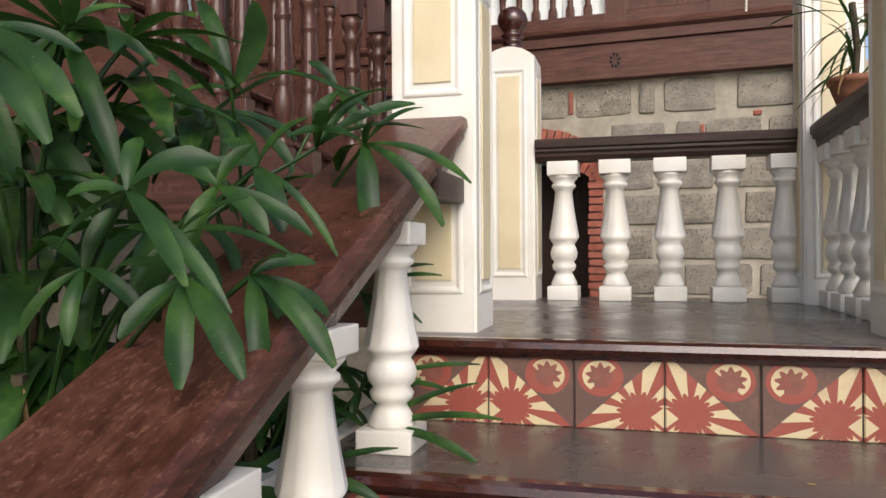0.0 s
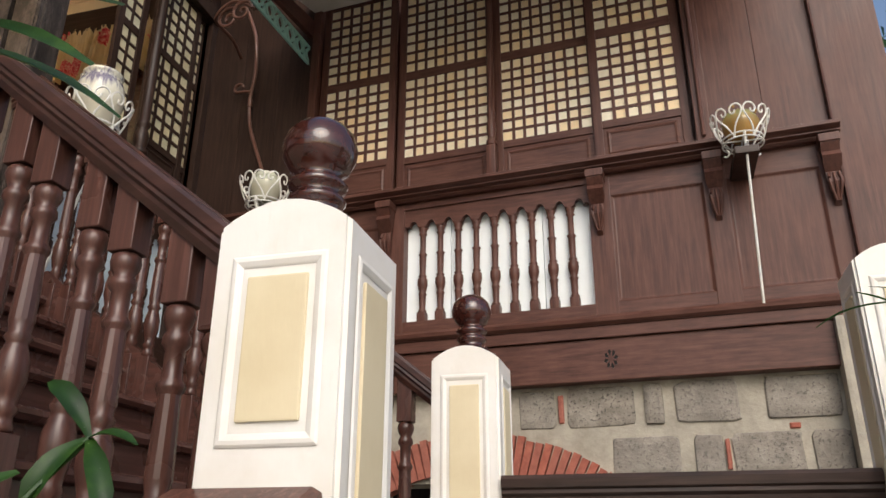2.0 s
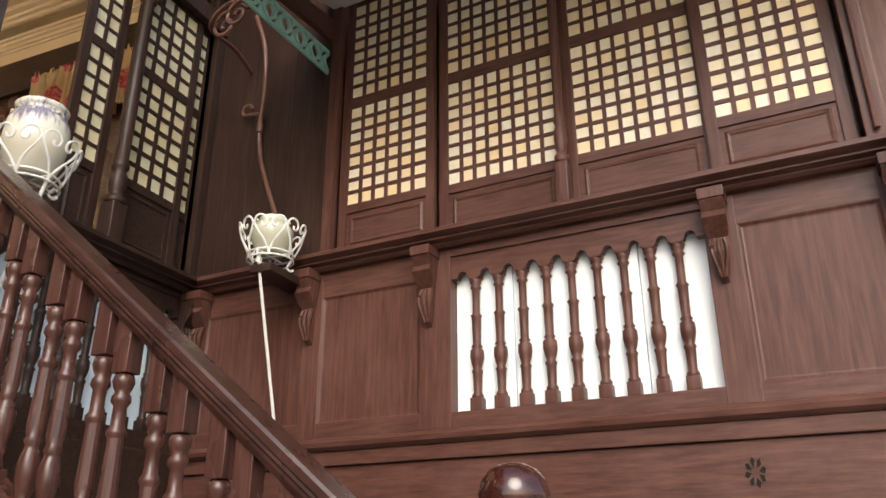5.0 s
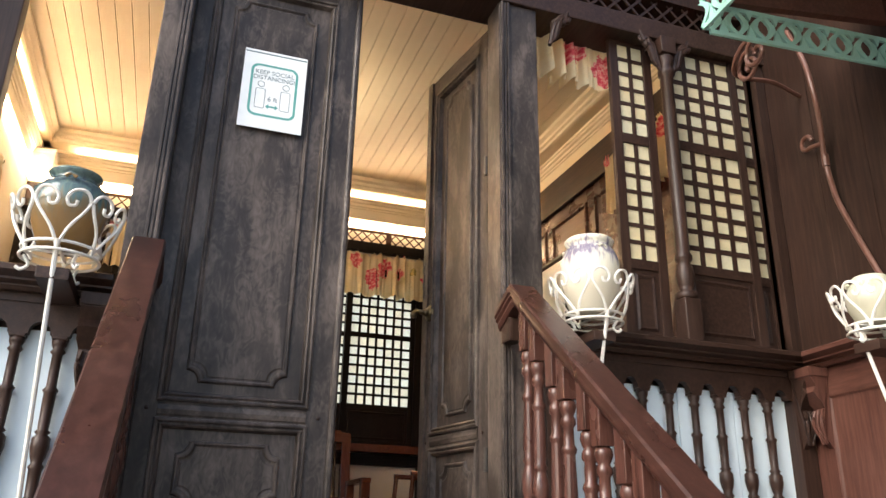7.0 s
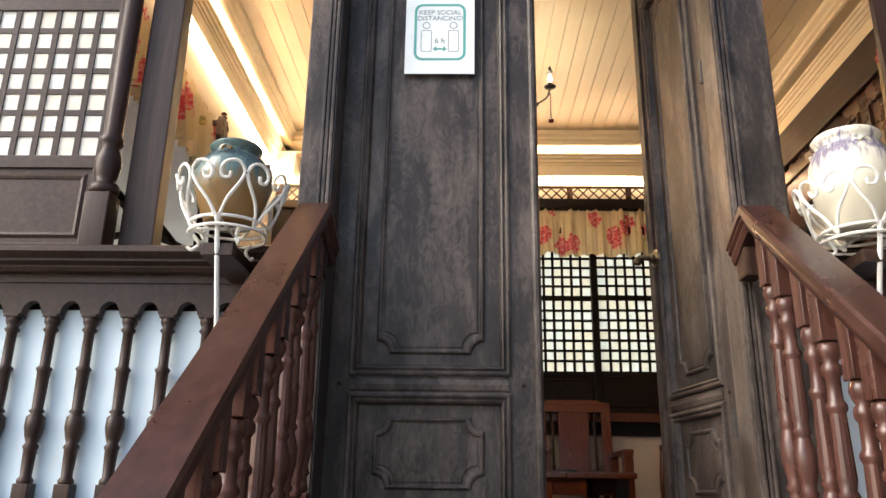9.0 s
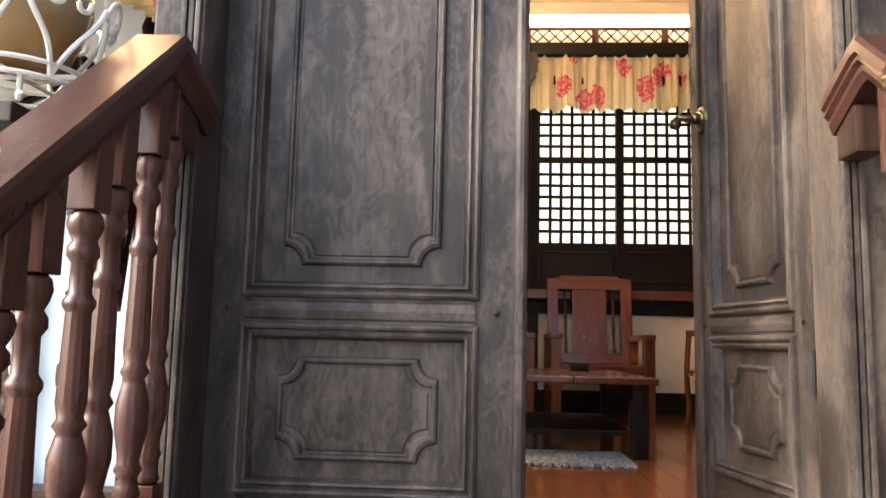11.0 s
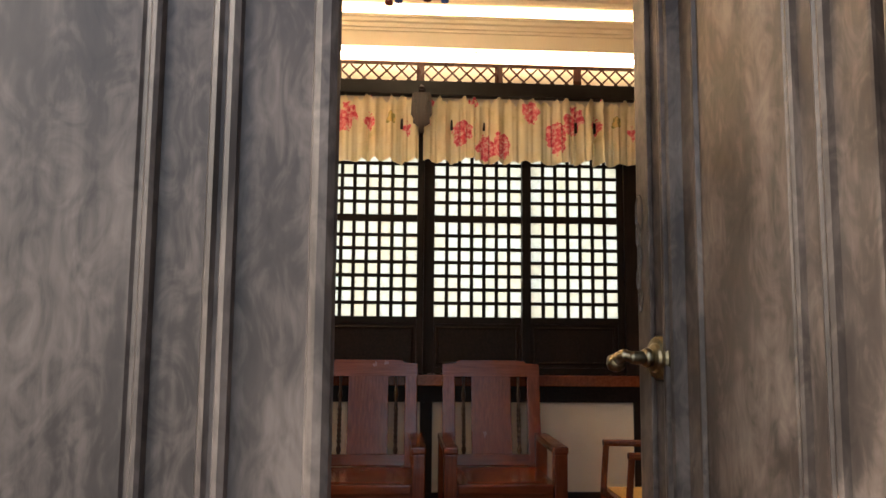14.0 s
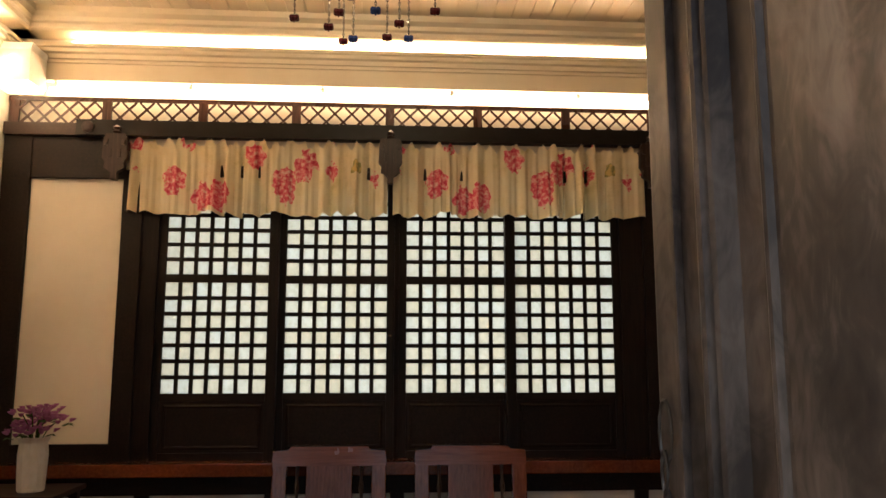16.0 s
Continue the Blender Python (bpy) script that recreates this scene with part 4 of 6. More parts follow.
for y, z in ((1.55, 0.99), (1.14, 0.80), (0.80, 0.61), (0.50, 0.42)):
    h = 0.725 + (y + 0.4) * 1.04 / 2.33 - 0.122 - z
    smooth(part("baluster", white_baluster_mesh(h), M_WHITE, lb, "white turned baluster", pose(-0.525, y, z) @ Matrix.Diagonal((1.05, 1.05, 1, 1))))
ob = newel("newel_post", -0.545, 0.20, 0.23, 0.94, "white lower newel post", finial=False)

# upper flight
uf = thing("upper_flight", "dark red wooden stairs with rounded nosings", "stairs", kind="structure")
RISE, GO = 0.169, 0.225
for k in range(9):
    x, z = -0.75 - GO * k, LANDING + RISE * (k + 1)
    x_end = x - GO if k < 8 else -2.97
    bm = bmesh.new()
    prof = [(x_end - 0.03, z), (x + 0.01, z), (x + 0.028, z - 0.008), (x + 0.036, z - 0.024), (x + 0.028, z - 0.040), (x + 0.01, z - 0.046), (x_end - 0.03, z - 0.046)]
    loft(bm, [[(q, y, w) for q, w in prof] for y in (2.02, 3.60)])
    part("tread", bm, WR["y"], uf)
    part("riser", box(x - 0.02, x, 2.06, 3.52, z - RISE, z - 0.045), WR["y"], uf)
for y0, y1 in ((2.00, 2.05), (3.57, 3.62)):
    out = [(-0.66, LANDING), (-0.66, LANDING + 0.23), (-2.55, LANDING + 9 * RISE + 0.12), (-2.97, LANDING + 9 * RISE + 0.04), (-2.97, 2.45), (-0.98, LANDING)]
    part("stringer", loft(bmesh.new(), [[(x, y, z) for x, z in out] for y in (y0, y1)]), WR["x"], uf, "red-brown sloping stringer")


M_RAIL = wood("polished_handrail_wood", (0.022, 0.009, 0.007), (0.044, 0.018, 0.0135), (0.078, 0.033, 0.025), "x", 0.30, 0.08, (13, 0.5), spec=0.5)


def stair_rail(name, y, x_low, z_low, shift, pairs, label):
    e = thing(name, label, "stair railing")
    xt, zt = -2.795, 3.893
    bm = bmesh.new()
    swept(bm, [(x_low, y, z_low), (xt, y, zt), (xt - 0.02, y, zt - 0.002), (xt - 0.06, y, zt - 0.020), (-3.0 if y < 3 else -2.955, y, zt - 0.070)], 0.115, 0.092, (0, 1, 0))
    part("handrail", bm, M_RAIL, e, "polished red-brown handrail")
    part("wall_bracket", box(-2.95, -2.86, y - 0.03, y + 0.03, zt - 0.22, zt - 0.12, bev=0.008), W3["z"], e)
    sl = (zt - z_low) / (xt - x_low)
    prof = [(0.022, 0.22), (0.030, 0.228), (0.024, 0.245), (0.022, 0.26), (0.031, 0.272), (0.023, 0.288), (0.028, 0.31), (0.036, 0.345), (0.036, 0.39), (0.026, 0.425), (0.023, 0.435), (0.032, 0.448), (0.024, 0.462), (0.029, 0.49), (0.024, 0.66), (0.031, 0.672), (0.031, 0.682), (0.022, 0.695), (0.021, 0.755), (0.031, 0.768), (0.030, 0.785), (0.022, 0.797), (0.030, 0.812), (0.035, 0.830), (0.031, 0.848), (0.022, 0.856)]
    for k in range(2 * pairs):
        x = -0.75 - GO * (k // 2) - (0.062, 0.148)[k % 2] + shift
        zb = LANDING + RISE * min(9, int((-0.75 - x) / GO) + 1)
        zr = z_low + sl * (x - x_low) - 0.10
        bm = bmesh.new()
        hh = zr - zb
        lathe(bm, [(r * 0.88, z * hh) for r, z in prof], segs=14)
        bx(bm, -0.028, 0.028, -0.028, 0.028, 0, 0.22 * hh, 0.003)
        bx(bm, -0.028, 0.028, -0.028, 0.028, 0.855 * hh, hh + 0.03, 0.003)
        smooth_part = part("baluster", bm, WR["z"], e, "turned red-brown baluster", pose(x, y, zb))
        for p in smooth_part.data.polygons:
            p.use_smooth = len(p.vertices) == 4 and p.area < 0.0012
    return e


stair_rail("stair_railing", 2.13, -0.655, 2.19, 0.055, 10, "red-brown turned stair railing beside the door flight")
stair_rail("stair_railing", 3.59, -0.69, 2.20, -0.05, 9, "red-brown turned stair railing nearer the windows")

# ---- upper room ----
MB = pose(-7.97, 0, 0, 0, 0, 90)
CEIL = 6.66
rf = thing("floor", "polished red-brown wooden floorboards", "floor", kind="structure")
part("subfloor", box(-8.1, -2.98, 0.5, 5.75, 2.60, 2.70), W3["x"], rf)
rc = thing("ceiling", "cream painted tongue-and-groove ceiling", "ceiling", kind="structure")
bm = bmesh.new()
y = 0.84
while y < 5.42:
    bx(bm, -7.75, -3.17, y + 0.006, min(y + 0.124, 5.42), CEIL, CEIL + 0.02)
    y += 0.124
bx(bm, -8.1, -3.0, 0.4, 5.8, CEIL + 0.015, CEIL + 0.08)
part("ceiling_boards", bm, M_CEIL, rc)


def cornice(parent, m, a0, a1, lit=True):
    """Stepped cornice with two light coves; depth along -y stands into the room."""
    bm = bmesh.new()
    prof = [(0.0, 6.215), (-0.055, 6.215), (-0.055, 6.33), (-0.065, 6.335), (-0.065, 6.355), (-0.078, 6.36), (-0.078, 6.39), (-0.095, 6.40), (-0.095, 6.425), (-0.11, 6.43), (-0.11, 6.455), (0.0, 6.455)]
    loft(bm, [[(a, d, z) for d, z in prof] for a in (a0, a1)])
    part("cornice", bm, M_CEIL, parent, "", m)
    bm = bmesh.new()
    prof = [(0.0, 6.52), (-0.15, 6.52), (-0.17, 6.53), (-0.17, 6.56), (-0.19, 6.57), (-0.19, 6.60), (-0.225, 6.62), (-0.225, CEIL + 0.02), (0.0, CEIL + 0.02)]
    loft(bm, [[(a, d, z) for d, z in prof] for a in (a0, a1)])
    part("cornice", bm, M_CEIL, parent, "", m)
    if lit:
        e = thing("cove_light", "warm light tube hidden along the cornice", "cove light", m or parent.matrix_world, "cove lights")
        bm = bmesh.new()
        tube(bm, [(a0 + 0.25, 0.004 if lit == 2 else -0.028, 6.17), (a1 - 0.25, 0.004 if lit == 2 else -0.028, 6.17)], 0.014, 8)
        for k in range(6):
            q = a0 + 0.3 + (a1 - a0 - 0.6) * k / 5
            part("clip", box(q - 0.01, q + 0.01, -0.03, 0.032, 6.178, 6.22), M_WHITE, e)
        part("tube", bm, M_COVE, e)
        bm = bmesh.new()
        tube(bm, [(a0 + 0.4, -0.05, 6.474), (a1 - 0.4, -0.05, 6.474)], 0.010, 8)
        part("tube", bm, M_COVE, e)


# back wall
bw = thing("wall_back", "cream plaster wall with black timber framing", "wall", MB, kind="structure")
for q in ((0.5, 1.53, 0.0, 0.15, 2.70, 5.84), (4.86, 5.75, 0.0, 0.15, 2.70, 5.84), (1.53, 4.86, 0.0, 0.15, 2.70, 3.74), (1.53, 4.86, 0.0, 0.15, 5.58, 5.84), (0.5, 5.75, 0.03, 0.15, 5.84, 6.8)):
    part("plaster", box(*q), M_PLASTER, bw)
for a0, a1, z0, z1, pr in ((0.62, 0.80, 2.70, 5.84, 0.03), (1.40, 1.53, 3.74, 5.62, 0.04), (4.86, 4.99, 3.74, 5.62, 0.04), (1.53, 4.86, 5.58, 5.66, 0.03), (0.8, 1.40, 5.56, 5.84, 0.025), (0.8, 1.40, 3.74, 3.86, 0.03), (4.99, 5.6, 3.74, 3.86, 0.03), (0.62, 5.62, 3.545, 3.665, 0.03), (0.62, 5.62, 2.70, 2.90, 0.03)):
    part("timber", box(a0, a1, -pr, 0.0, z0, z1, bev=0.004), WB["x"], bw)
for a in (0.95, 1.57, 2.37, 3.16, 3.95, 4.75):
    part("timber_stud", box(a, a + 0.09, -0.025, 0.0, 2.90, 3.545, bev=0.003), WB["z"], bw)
part("window_ledge", box(0.8, 5.6, -0.13, 0.09, 3.668, 3.748, bev=0.006), WF["x"], bw, "varnished brown window ledge")
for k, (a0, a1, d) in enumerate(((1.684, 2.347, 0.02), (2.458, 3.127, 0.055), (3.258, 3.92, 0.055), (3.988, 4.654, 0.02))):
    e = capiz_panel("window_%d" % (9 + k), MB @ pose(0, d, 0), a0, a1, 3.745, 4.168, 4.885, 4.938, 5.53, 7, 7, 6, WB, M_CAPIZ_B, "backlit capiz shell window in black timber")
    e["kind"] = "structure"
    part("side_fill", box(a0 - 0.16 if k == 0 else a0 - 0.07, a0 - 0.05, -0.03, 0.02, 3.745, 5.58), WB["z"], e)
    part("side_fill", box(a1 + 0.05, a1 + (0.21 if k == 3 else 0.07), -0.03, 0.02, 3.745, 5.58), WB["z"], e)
lt = thing("transom_lattice", "brown diagonal lattice transom under the cornice", "lattice", MB, kind="structure")
part("bottom_rail", box(0.62, 5.62, -0.06, 0.03, 5.84, 5.925, bev=0.006), W3["x"], lt)
part("top_rail", box(0.62, 5.62, -0.012, 0.002, 6.088, 6.115), WR["x"], lt)
posts = [0.66, 1.255, 1.884, 2.504, 3.136, 3.739, 4.352, 4.96, 5.58]
for p0, p1 in zip(posts, posts[1:]):
    part("post", box(p0 - 0.03, p0 + 0.03, -0.012, 0.006, 5.925, 6.088), WR["z"], lt)
    lattice(lt, p0 + 0.03, p1 - 0.03, 5.925, 6.088, -0.010, 0.109, WR, 0.014)
cornice(bw, None, 0.62, 5.62, 2)

# left wall with an open window, right wall in panelled wood, front wall inside
lw = thing("wall_left", "cream plaster wall with a wide open window", "wall", kind="structure")
for q in ((-8.1, -6.6, 0.47, 0.62, 2.70, 6.8), (-3.9, -3.0, 0.47, 0.62, 2.70, 6.8), (-6.6, -3.9, 0.47, 0.62, 2.70, 3.74), (-6.6, -3.9, 0.47, 0.62, 5.62, 6.8)):
    part("plaster", box(*q), M_PLASTER, lw)
for q in ((-6.68, -6.56, 0.45, 0.66, 3.70, 5.7), (-3.94, -3.82, 0.45, 0.66, 3.70, 5.7), (-6.68, -3.82, 0.45, 0.66, 5.58, 5.70), (-6.68, -3.82, 0.43, 0.72, 3.68, 3.74)):
    part("window_frame", box(*q, bev=0.006), WB["x"], lw)
for x in (-4.35, -5.2, -6.05):
    bm = bmesh.new()
    lathe(bm, [(0.04, 0.0), (0.045, 0.12), (0.03, 0.16), (0.05, 0.22), (0.03, 0.28), (0.034, 0.9), (0.028, 1.35), (0.045, 1.42), (0.03, 1.46), (0.05, 1.55), (0.03, 1.62), (0.04, 1.84)], segs=12)
    smooth(part("turned_mullion", bm, WB["z"], lw, "turned black window mullion", pose(x, 0.55, 3.74)))
ML = pose(0, 0.62, 0, 0, 0, 180)
cornice(lw, ML, 3.1, 7.97)
rw = thing("wall_right", "dark wood panelled wall with a door", "wall", kind="structure")
part("plaster", box(-8.1, -3.0, 5.62, 5.75, 2.70, 6.8), M_PLASTER, rw)
part("wainscot", box(-8.0, -3.15, 5.54, 5.62, 2.70, 6.17), WR["x"], rw, "dark reddish panelling")
MR = pose(0, 5.54, 0)
for k in range(6):
    x0 = -7.9 + 0.8 * k
    for z0, z1 in ((2.9, 4.1), (4.2, 5.72)):
        bm = bmesh.new()
        rings_rect(bm, x0 + 0.06, x0 + 0.74, z0, z1, [(0, 0.0), (0.01, -0.018), (0.03, -0.02), (0.045, 0.004)])
        part("panel_moulding", bm, WR["z"], rw, "", MR)
part("head_moulding", box(-8.0, -3.15, 5.50, 5.54, 5.84, 6.16, bev=0.01), W3["x"], rw)
cornice(rw, pose(0, 5.62, 0), -7.97, -3.1, lit=False)
fw = thing("wall_front_inside", "inner lining over the door wall", "wall", kind="structure")
part("plaster", box(-3.19, -3.172, 0.6, 5.62, 5.76, 6.8), M_PLASTER, fw)


def valance(name, m, a0, a1, z0, z1, pitch, label):
    """A gathered curtain heading with a ruffled top."""
    me = bpy.data.meshes.new(name)
    n = int((a1 - a0) / pitch * 16)
    rows = 9
    vs, fs, uvs = [], [], []
    rnd = random.Random(len(label))
    ph = [rnd.uniform(0, 6.28) for _ in range(4)]
    for j in range(rows + 1):
        v = j / rows
        for i in range(n + 1):
            a = a0 + (a1 - a0) * i / n
            t = (a - a0) / pitch * 2 * math.pi
            fold = math.sin(t + 2.0 * math.sin(t * 0.23 + ph[0]) + 1.4 * math.sin(t * 0.11 + ph[1]) + 0.5 * v * math.sin(t * 0.6 + ph[2]))
            amp = (0.018 + 0.040 * (1 - v)) * (0.7 + 0.5 * math.sin(t * 0.17 + ph[3]))
            if v > 0.88:
                amp *= 0.8
            d = -0.07 - amp * (fold + 0.45 * math.sin(2.3 * t + ph[2] + 1.3 * math.sin(0.4 * t)) + 0.25 * math.sin(4.1 * t + ph[0]))
            z = z0 + (z1 - z0) * v
            if j == rows:
                z += 0.020 * math.sin(t * 1.7 + ph[3]) + 0.014 * math.sin(t * 0.6) + 0.012 * math.sin(t * 3.1 + 2 * math.sin(t * 0.9))
                d -= 0.015
            if j == rows - 1:
                d = -0.075 - 0.006 * fold
            if j == 0:
                z += 0.010 * math.sin(t * 0.35 + ph[1]) + 0.006 * fold
            vs.append((a, d, z))
            uvs.append(((a - a0) * 1.35, (z - z0) * 1.0))
    w = n + 1
    for j in range(rows):
        for i in range(n):
            fs.append((j * w + i, j * w + i + 1, (j + 1) * w + i + 1, (j + 1) * w + i))
    me.from_pydata(vs, [], fs)
    lay = me.uv_layers.new(name="UVMap")
    for lp in me.loops:
        lay.data[lp.index].uv = uvs[lp.vertex_index]
    me.materials.append(M_CLOTH)
    e = thing("curtain_valance", label, "curtain", m, "valances")
    ob = new("cloth", me)
    ob.parent = e
    smooth(ob)
    bm = tube(bmesh.new(), [(a0 - 0.05, -0.045, z1 - 0.045), (a1 + 0.05, -0.045, z1 - 0.045)], 0.008, 8)
    part("curtain_rod", bm, WB["x"], e)
    return e


def rod_bracket(m):
    e = thing("curtain_bracket", "carved dark wooden curtain pelmet bracket", "bracket", m, "curtain brackets")
    bm = bmesh.new()
    out = [(-0.075, 0.24), (-0.08, 0.10), (-0.06, 0.07), (-0.065, 0.03), (-0.02, 0.0), (-0.02, -0.05), (0.02, -0.05), (0.02, 0.0), (0.065, 0.03), (0.06, 0.07), (0.08, 0.10), (0.075, 0.24), (0.06, 0.27), (-0.06, 0.27)]
    extrude_y(bm, out, -0.15, -0.11)
    for s in (-1, 1):
        bx(bm, s * 0.03 - 0.012, s * 0.03 + 0.012, -0.156, -0.15, 0.10, 0.16, 0.003)
        bx(bm, s * 0.055 - 0.012, s * 0.055 + 0.012, -0.16, -0.0, 0.19, 0.23, 0.004)
    part("plate", bm, W3["z"], e)
    part("knob", lathe(bmesh.new(), [(0.02, 0.27), (0.03, 0.285), (0.012, 0.30), (0.026, 0.315), (0.004, 0.335)], (0, -0.13, 0), 12), W3["z"], e)


pel = thing("pelmet_beam", "black wooden pelmet beam over the windows", "beam", MB)
part("beam", box(1.10, 5.05, -0.11, -0.062, 5.83, 5.935, bev=0.006), M_BLACK, pel)
part("carved_end", lathe(bmesh.new(), [(0.04, 0), (0.04, 0.012), (0.02, 0.016)], (0, 0, 0), 12), W3["x"], pel, "", pose(1.18, -0.112, 5.882, 90))
valance("valance", MB, 1.44, 3.125, 5.325, 5.80, 0.150, "gathered floral cotton valance over the capiz window")
valance("valance", MB, 3.16, 4.87, 5.33, 5.80, 0.150, "gathered floral cotton valance with pink roses")
for a in (1.37, 3.143, 4.90):
    rod_bracket(MB @ pose(a, 0, 5.575) @ Matrix.Diagonal((0.98, 1, 0.95, 1)))
valance("valance", ML, 3.95, 6.6, 5.25, 5.72, 0.09, "gathered floral valance over the side window")
for a in (4.6, 5.75):
    rod_bracket(ML @ pose(a, 0, 5.47))
MWI = MW @ pose(0, 0.27, 0)
valance("valance", MWI, 0.6, 1.98, 5.17, 5.60, 0.09, "pale floral valance inside the front window")
valance("valance", MWI, 3.80, 4.33, 5.20, 5.62, 0.09, "short pale floral valance beside the door")

valance("valance", pose(0, 5.50, 0), -5.05, -3.5, 5.38, 5.86, 0.09, "gathered floral valance on the panelled side wall")

# framed picture on the right wall
e = thing("framed_picture", "pale picture in a dark wooden frame", "picture", pose(-6.2, 5.50, 0))
bm = bmesh.new()
rings_rect(bm, -0.32, 0.32, 4.55, 5.35, [(0, 0.0), (0.004, -0.03), (0.03, -0.034), (0.045, -0.02), (0.05, 0.0)], cap=False)
part("frame", bm, WB["z"], e)
part("print", box(-0.27, 0.27, -0.012, 0.0, 4.60, 5.30), M_PAPER, e, "pale blank print")

# carved lamp box in the corner
e = thing("corner_lamp", "white pierced corner lamp box, lit from below", "lamp", pose(-7.80, 0.75, 6.11))
part("housing", loft(bmesh.new(), [[(-q, -q, z), (q, -q, z), (q, q, z), (-q, q, z)] for q, z in ((0.12, 0.02), (0.115, 0.22), (0.13, 0.26))]), M_WHITE, e)
part("diffuser", box(-0.11, 0.11, -0.11, 0.11, 0.0, 0.018), glow("warm_lamp_diffuser", (1.0, 0.78, 0.48), 3.5), e)
bm = bmesh.new()
for k in range(6):
    t = k * math.pi / 3
    lathe(bm, [(0.012, -0.001), (0.012, 0.002)], (0.03 * math.cos(t), 0.03 * math.sin(t), 0), 8)
part("pierced_flower", bm, M_BULB, e, "", pose(0.121, 0.0, 0.13, 0, 90, 0))

# chandelier
ch = thing("chandelier", "wrought chandelier with candle bulbs and glass flower drops", "chandelier", pose(-6.15, 3.02, 0.04))
part("stem", tube(bmesh.new(), [(0, 0, CEIL - 0.04), (0, 0, 6.1)], 0.012, 8), M_STEEL, ch)
part("canopy", lathe(bmesh.new(), [(0.06, CEIL - 0.04), (0.05, CEIL - 0.07), (0.015, CEIL - 0.09)][::-1], segs=14), M_STEEL, ch)
part("hub", lathe(bmesh.new(), [(0.01, 6.02), (0.04, 6.06), (0.05, 6.12), (0.02, 6.2)], segs=14), M_STEEL, ch)
drop_rnd = random.Random(5)
for k in range(6):
    t = 2 * math.pi * k / 6 + 0.35
    c, s = math.cos(t), math.sin(t)
    part("arm", tube(bmesh.new(), curve_pts([(0.03 * c, 0.03 * s, 6.12), (0.15 * c, 0.15 * s, 6.03), (0.28 * c, 0.28 * s, 6.08), (0.32 * c, 0.32 * s, 6.17)], 5), 0.008, 6), M_STEEL, ch)
    part("bobeche", lathe(bmesh.new(), [(0.008, 0), (0.045, 0.01), (0.05, 0.018), (0.014, 0.02), (0.014, 0.06)], (0.32 * c, 0.32 * s, 6.17), 12), M_STEEL, ch)
    part("bulb", lathe(bmesh.new(), [(0.010, 0.0), (0.017, 0.02), (0.014, 0.045), (0.002, 0.075)], (0.32 * c, 0.32 * s, 6.23), 10), M_BULB, ch, "glowing candle bulb")
    part("flame_cap", lathe(bmesh.new(), [(0.006, 0.0), (0.028, 0.012), (0.02, 0.02), (0.008, 0.06)], (0.32 * c, 0.32 * s, 6.315), 10), M_STEEL, ch)
    for r in (0.16, 0.32):
        zt = 6.05 if r < 0.2 else 6.16
        n = 6 if r < 0.2 else 8
        bm = bmesh.new()
        lathe(bm, [q for i in range(n) for q in ((0.0015, 0.03 * i), (0.008, 0.03 * i + 0.014), (0.0015, 0.03 * i + 0.028))], (r * c, r * s, zt - 0.03 * n - 0.03), 6)
        part("crystal_strand", bm, M_CRYSTAL, ch)
        bm = bmesh.new()
        zb = zt - 0.03 * n - 0.05
        for q in range(6):
            a = q * math.pi / 3
            lathe(bm, [(0.003, -0.012), (0.012, -0.004), (0.010, 0.008), (0.002, 0.014)], (r * c + 0.014 * math.cos(a), r * s + 0.014 * math.sin(a), zb + 0.004 * (q % 2)), 6)
        lathe(bm, [(0.003, -0.02), (0.010, 0.0), (0.003, 0.016)], (r * c, r * s, zb), 6)
        part("glass_flower", bm, M_BEADBLUE if (k + (r > 0.2)) % 3 == 0 else M_BEADRED, ch)


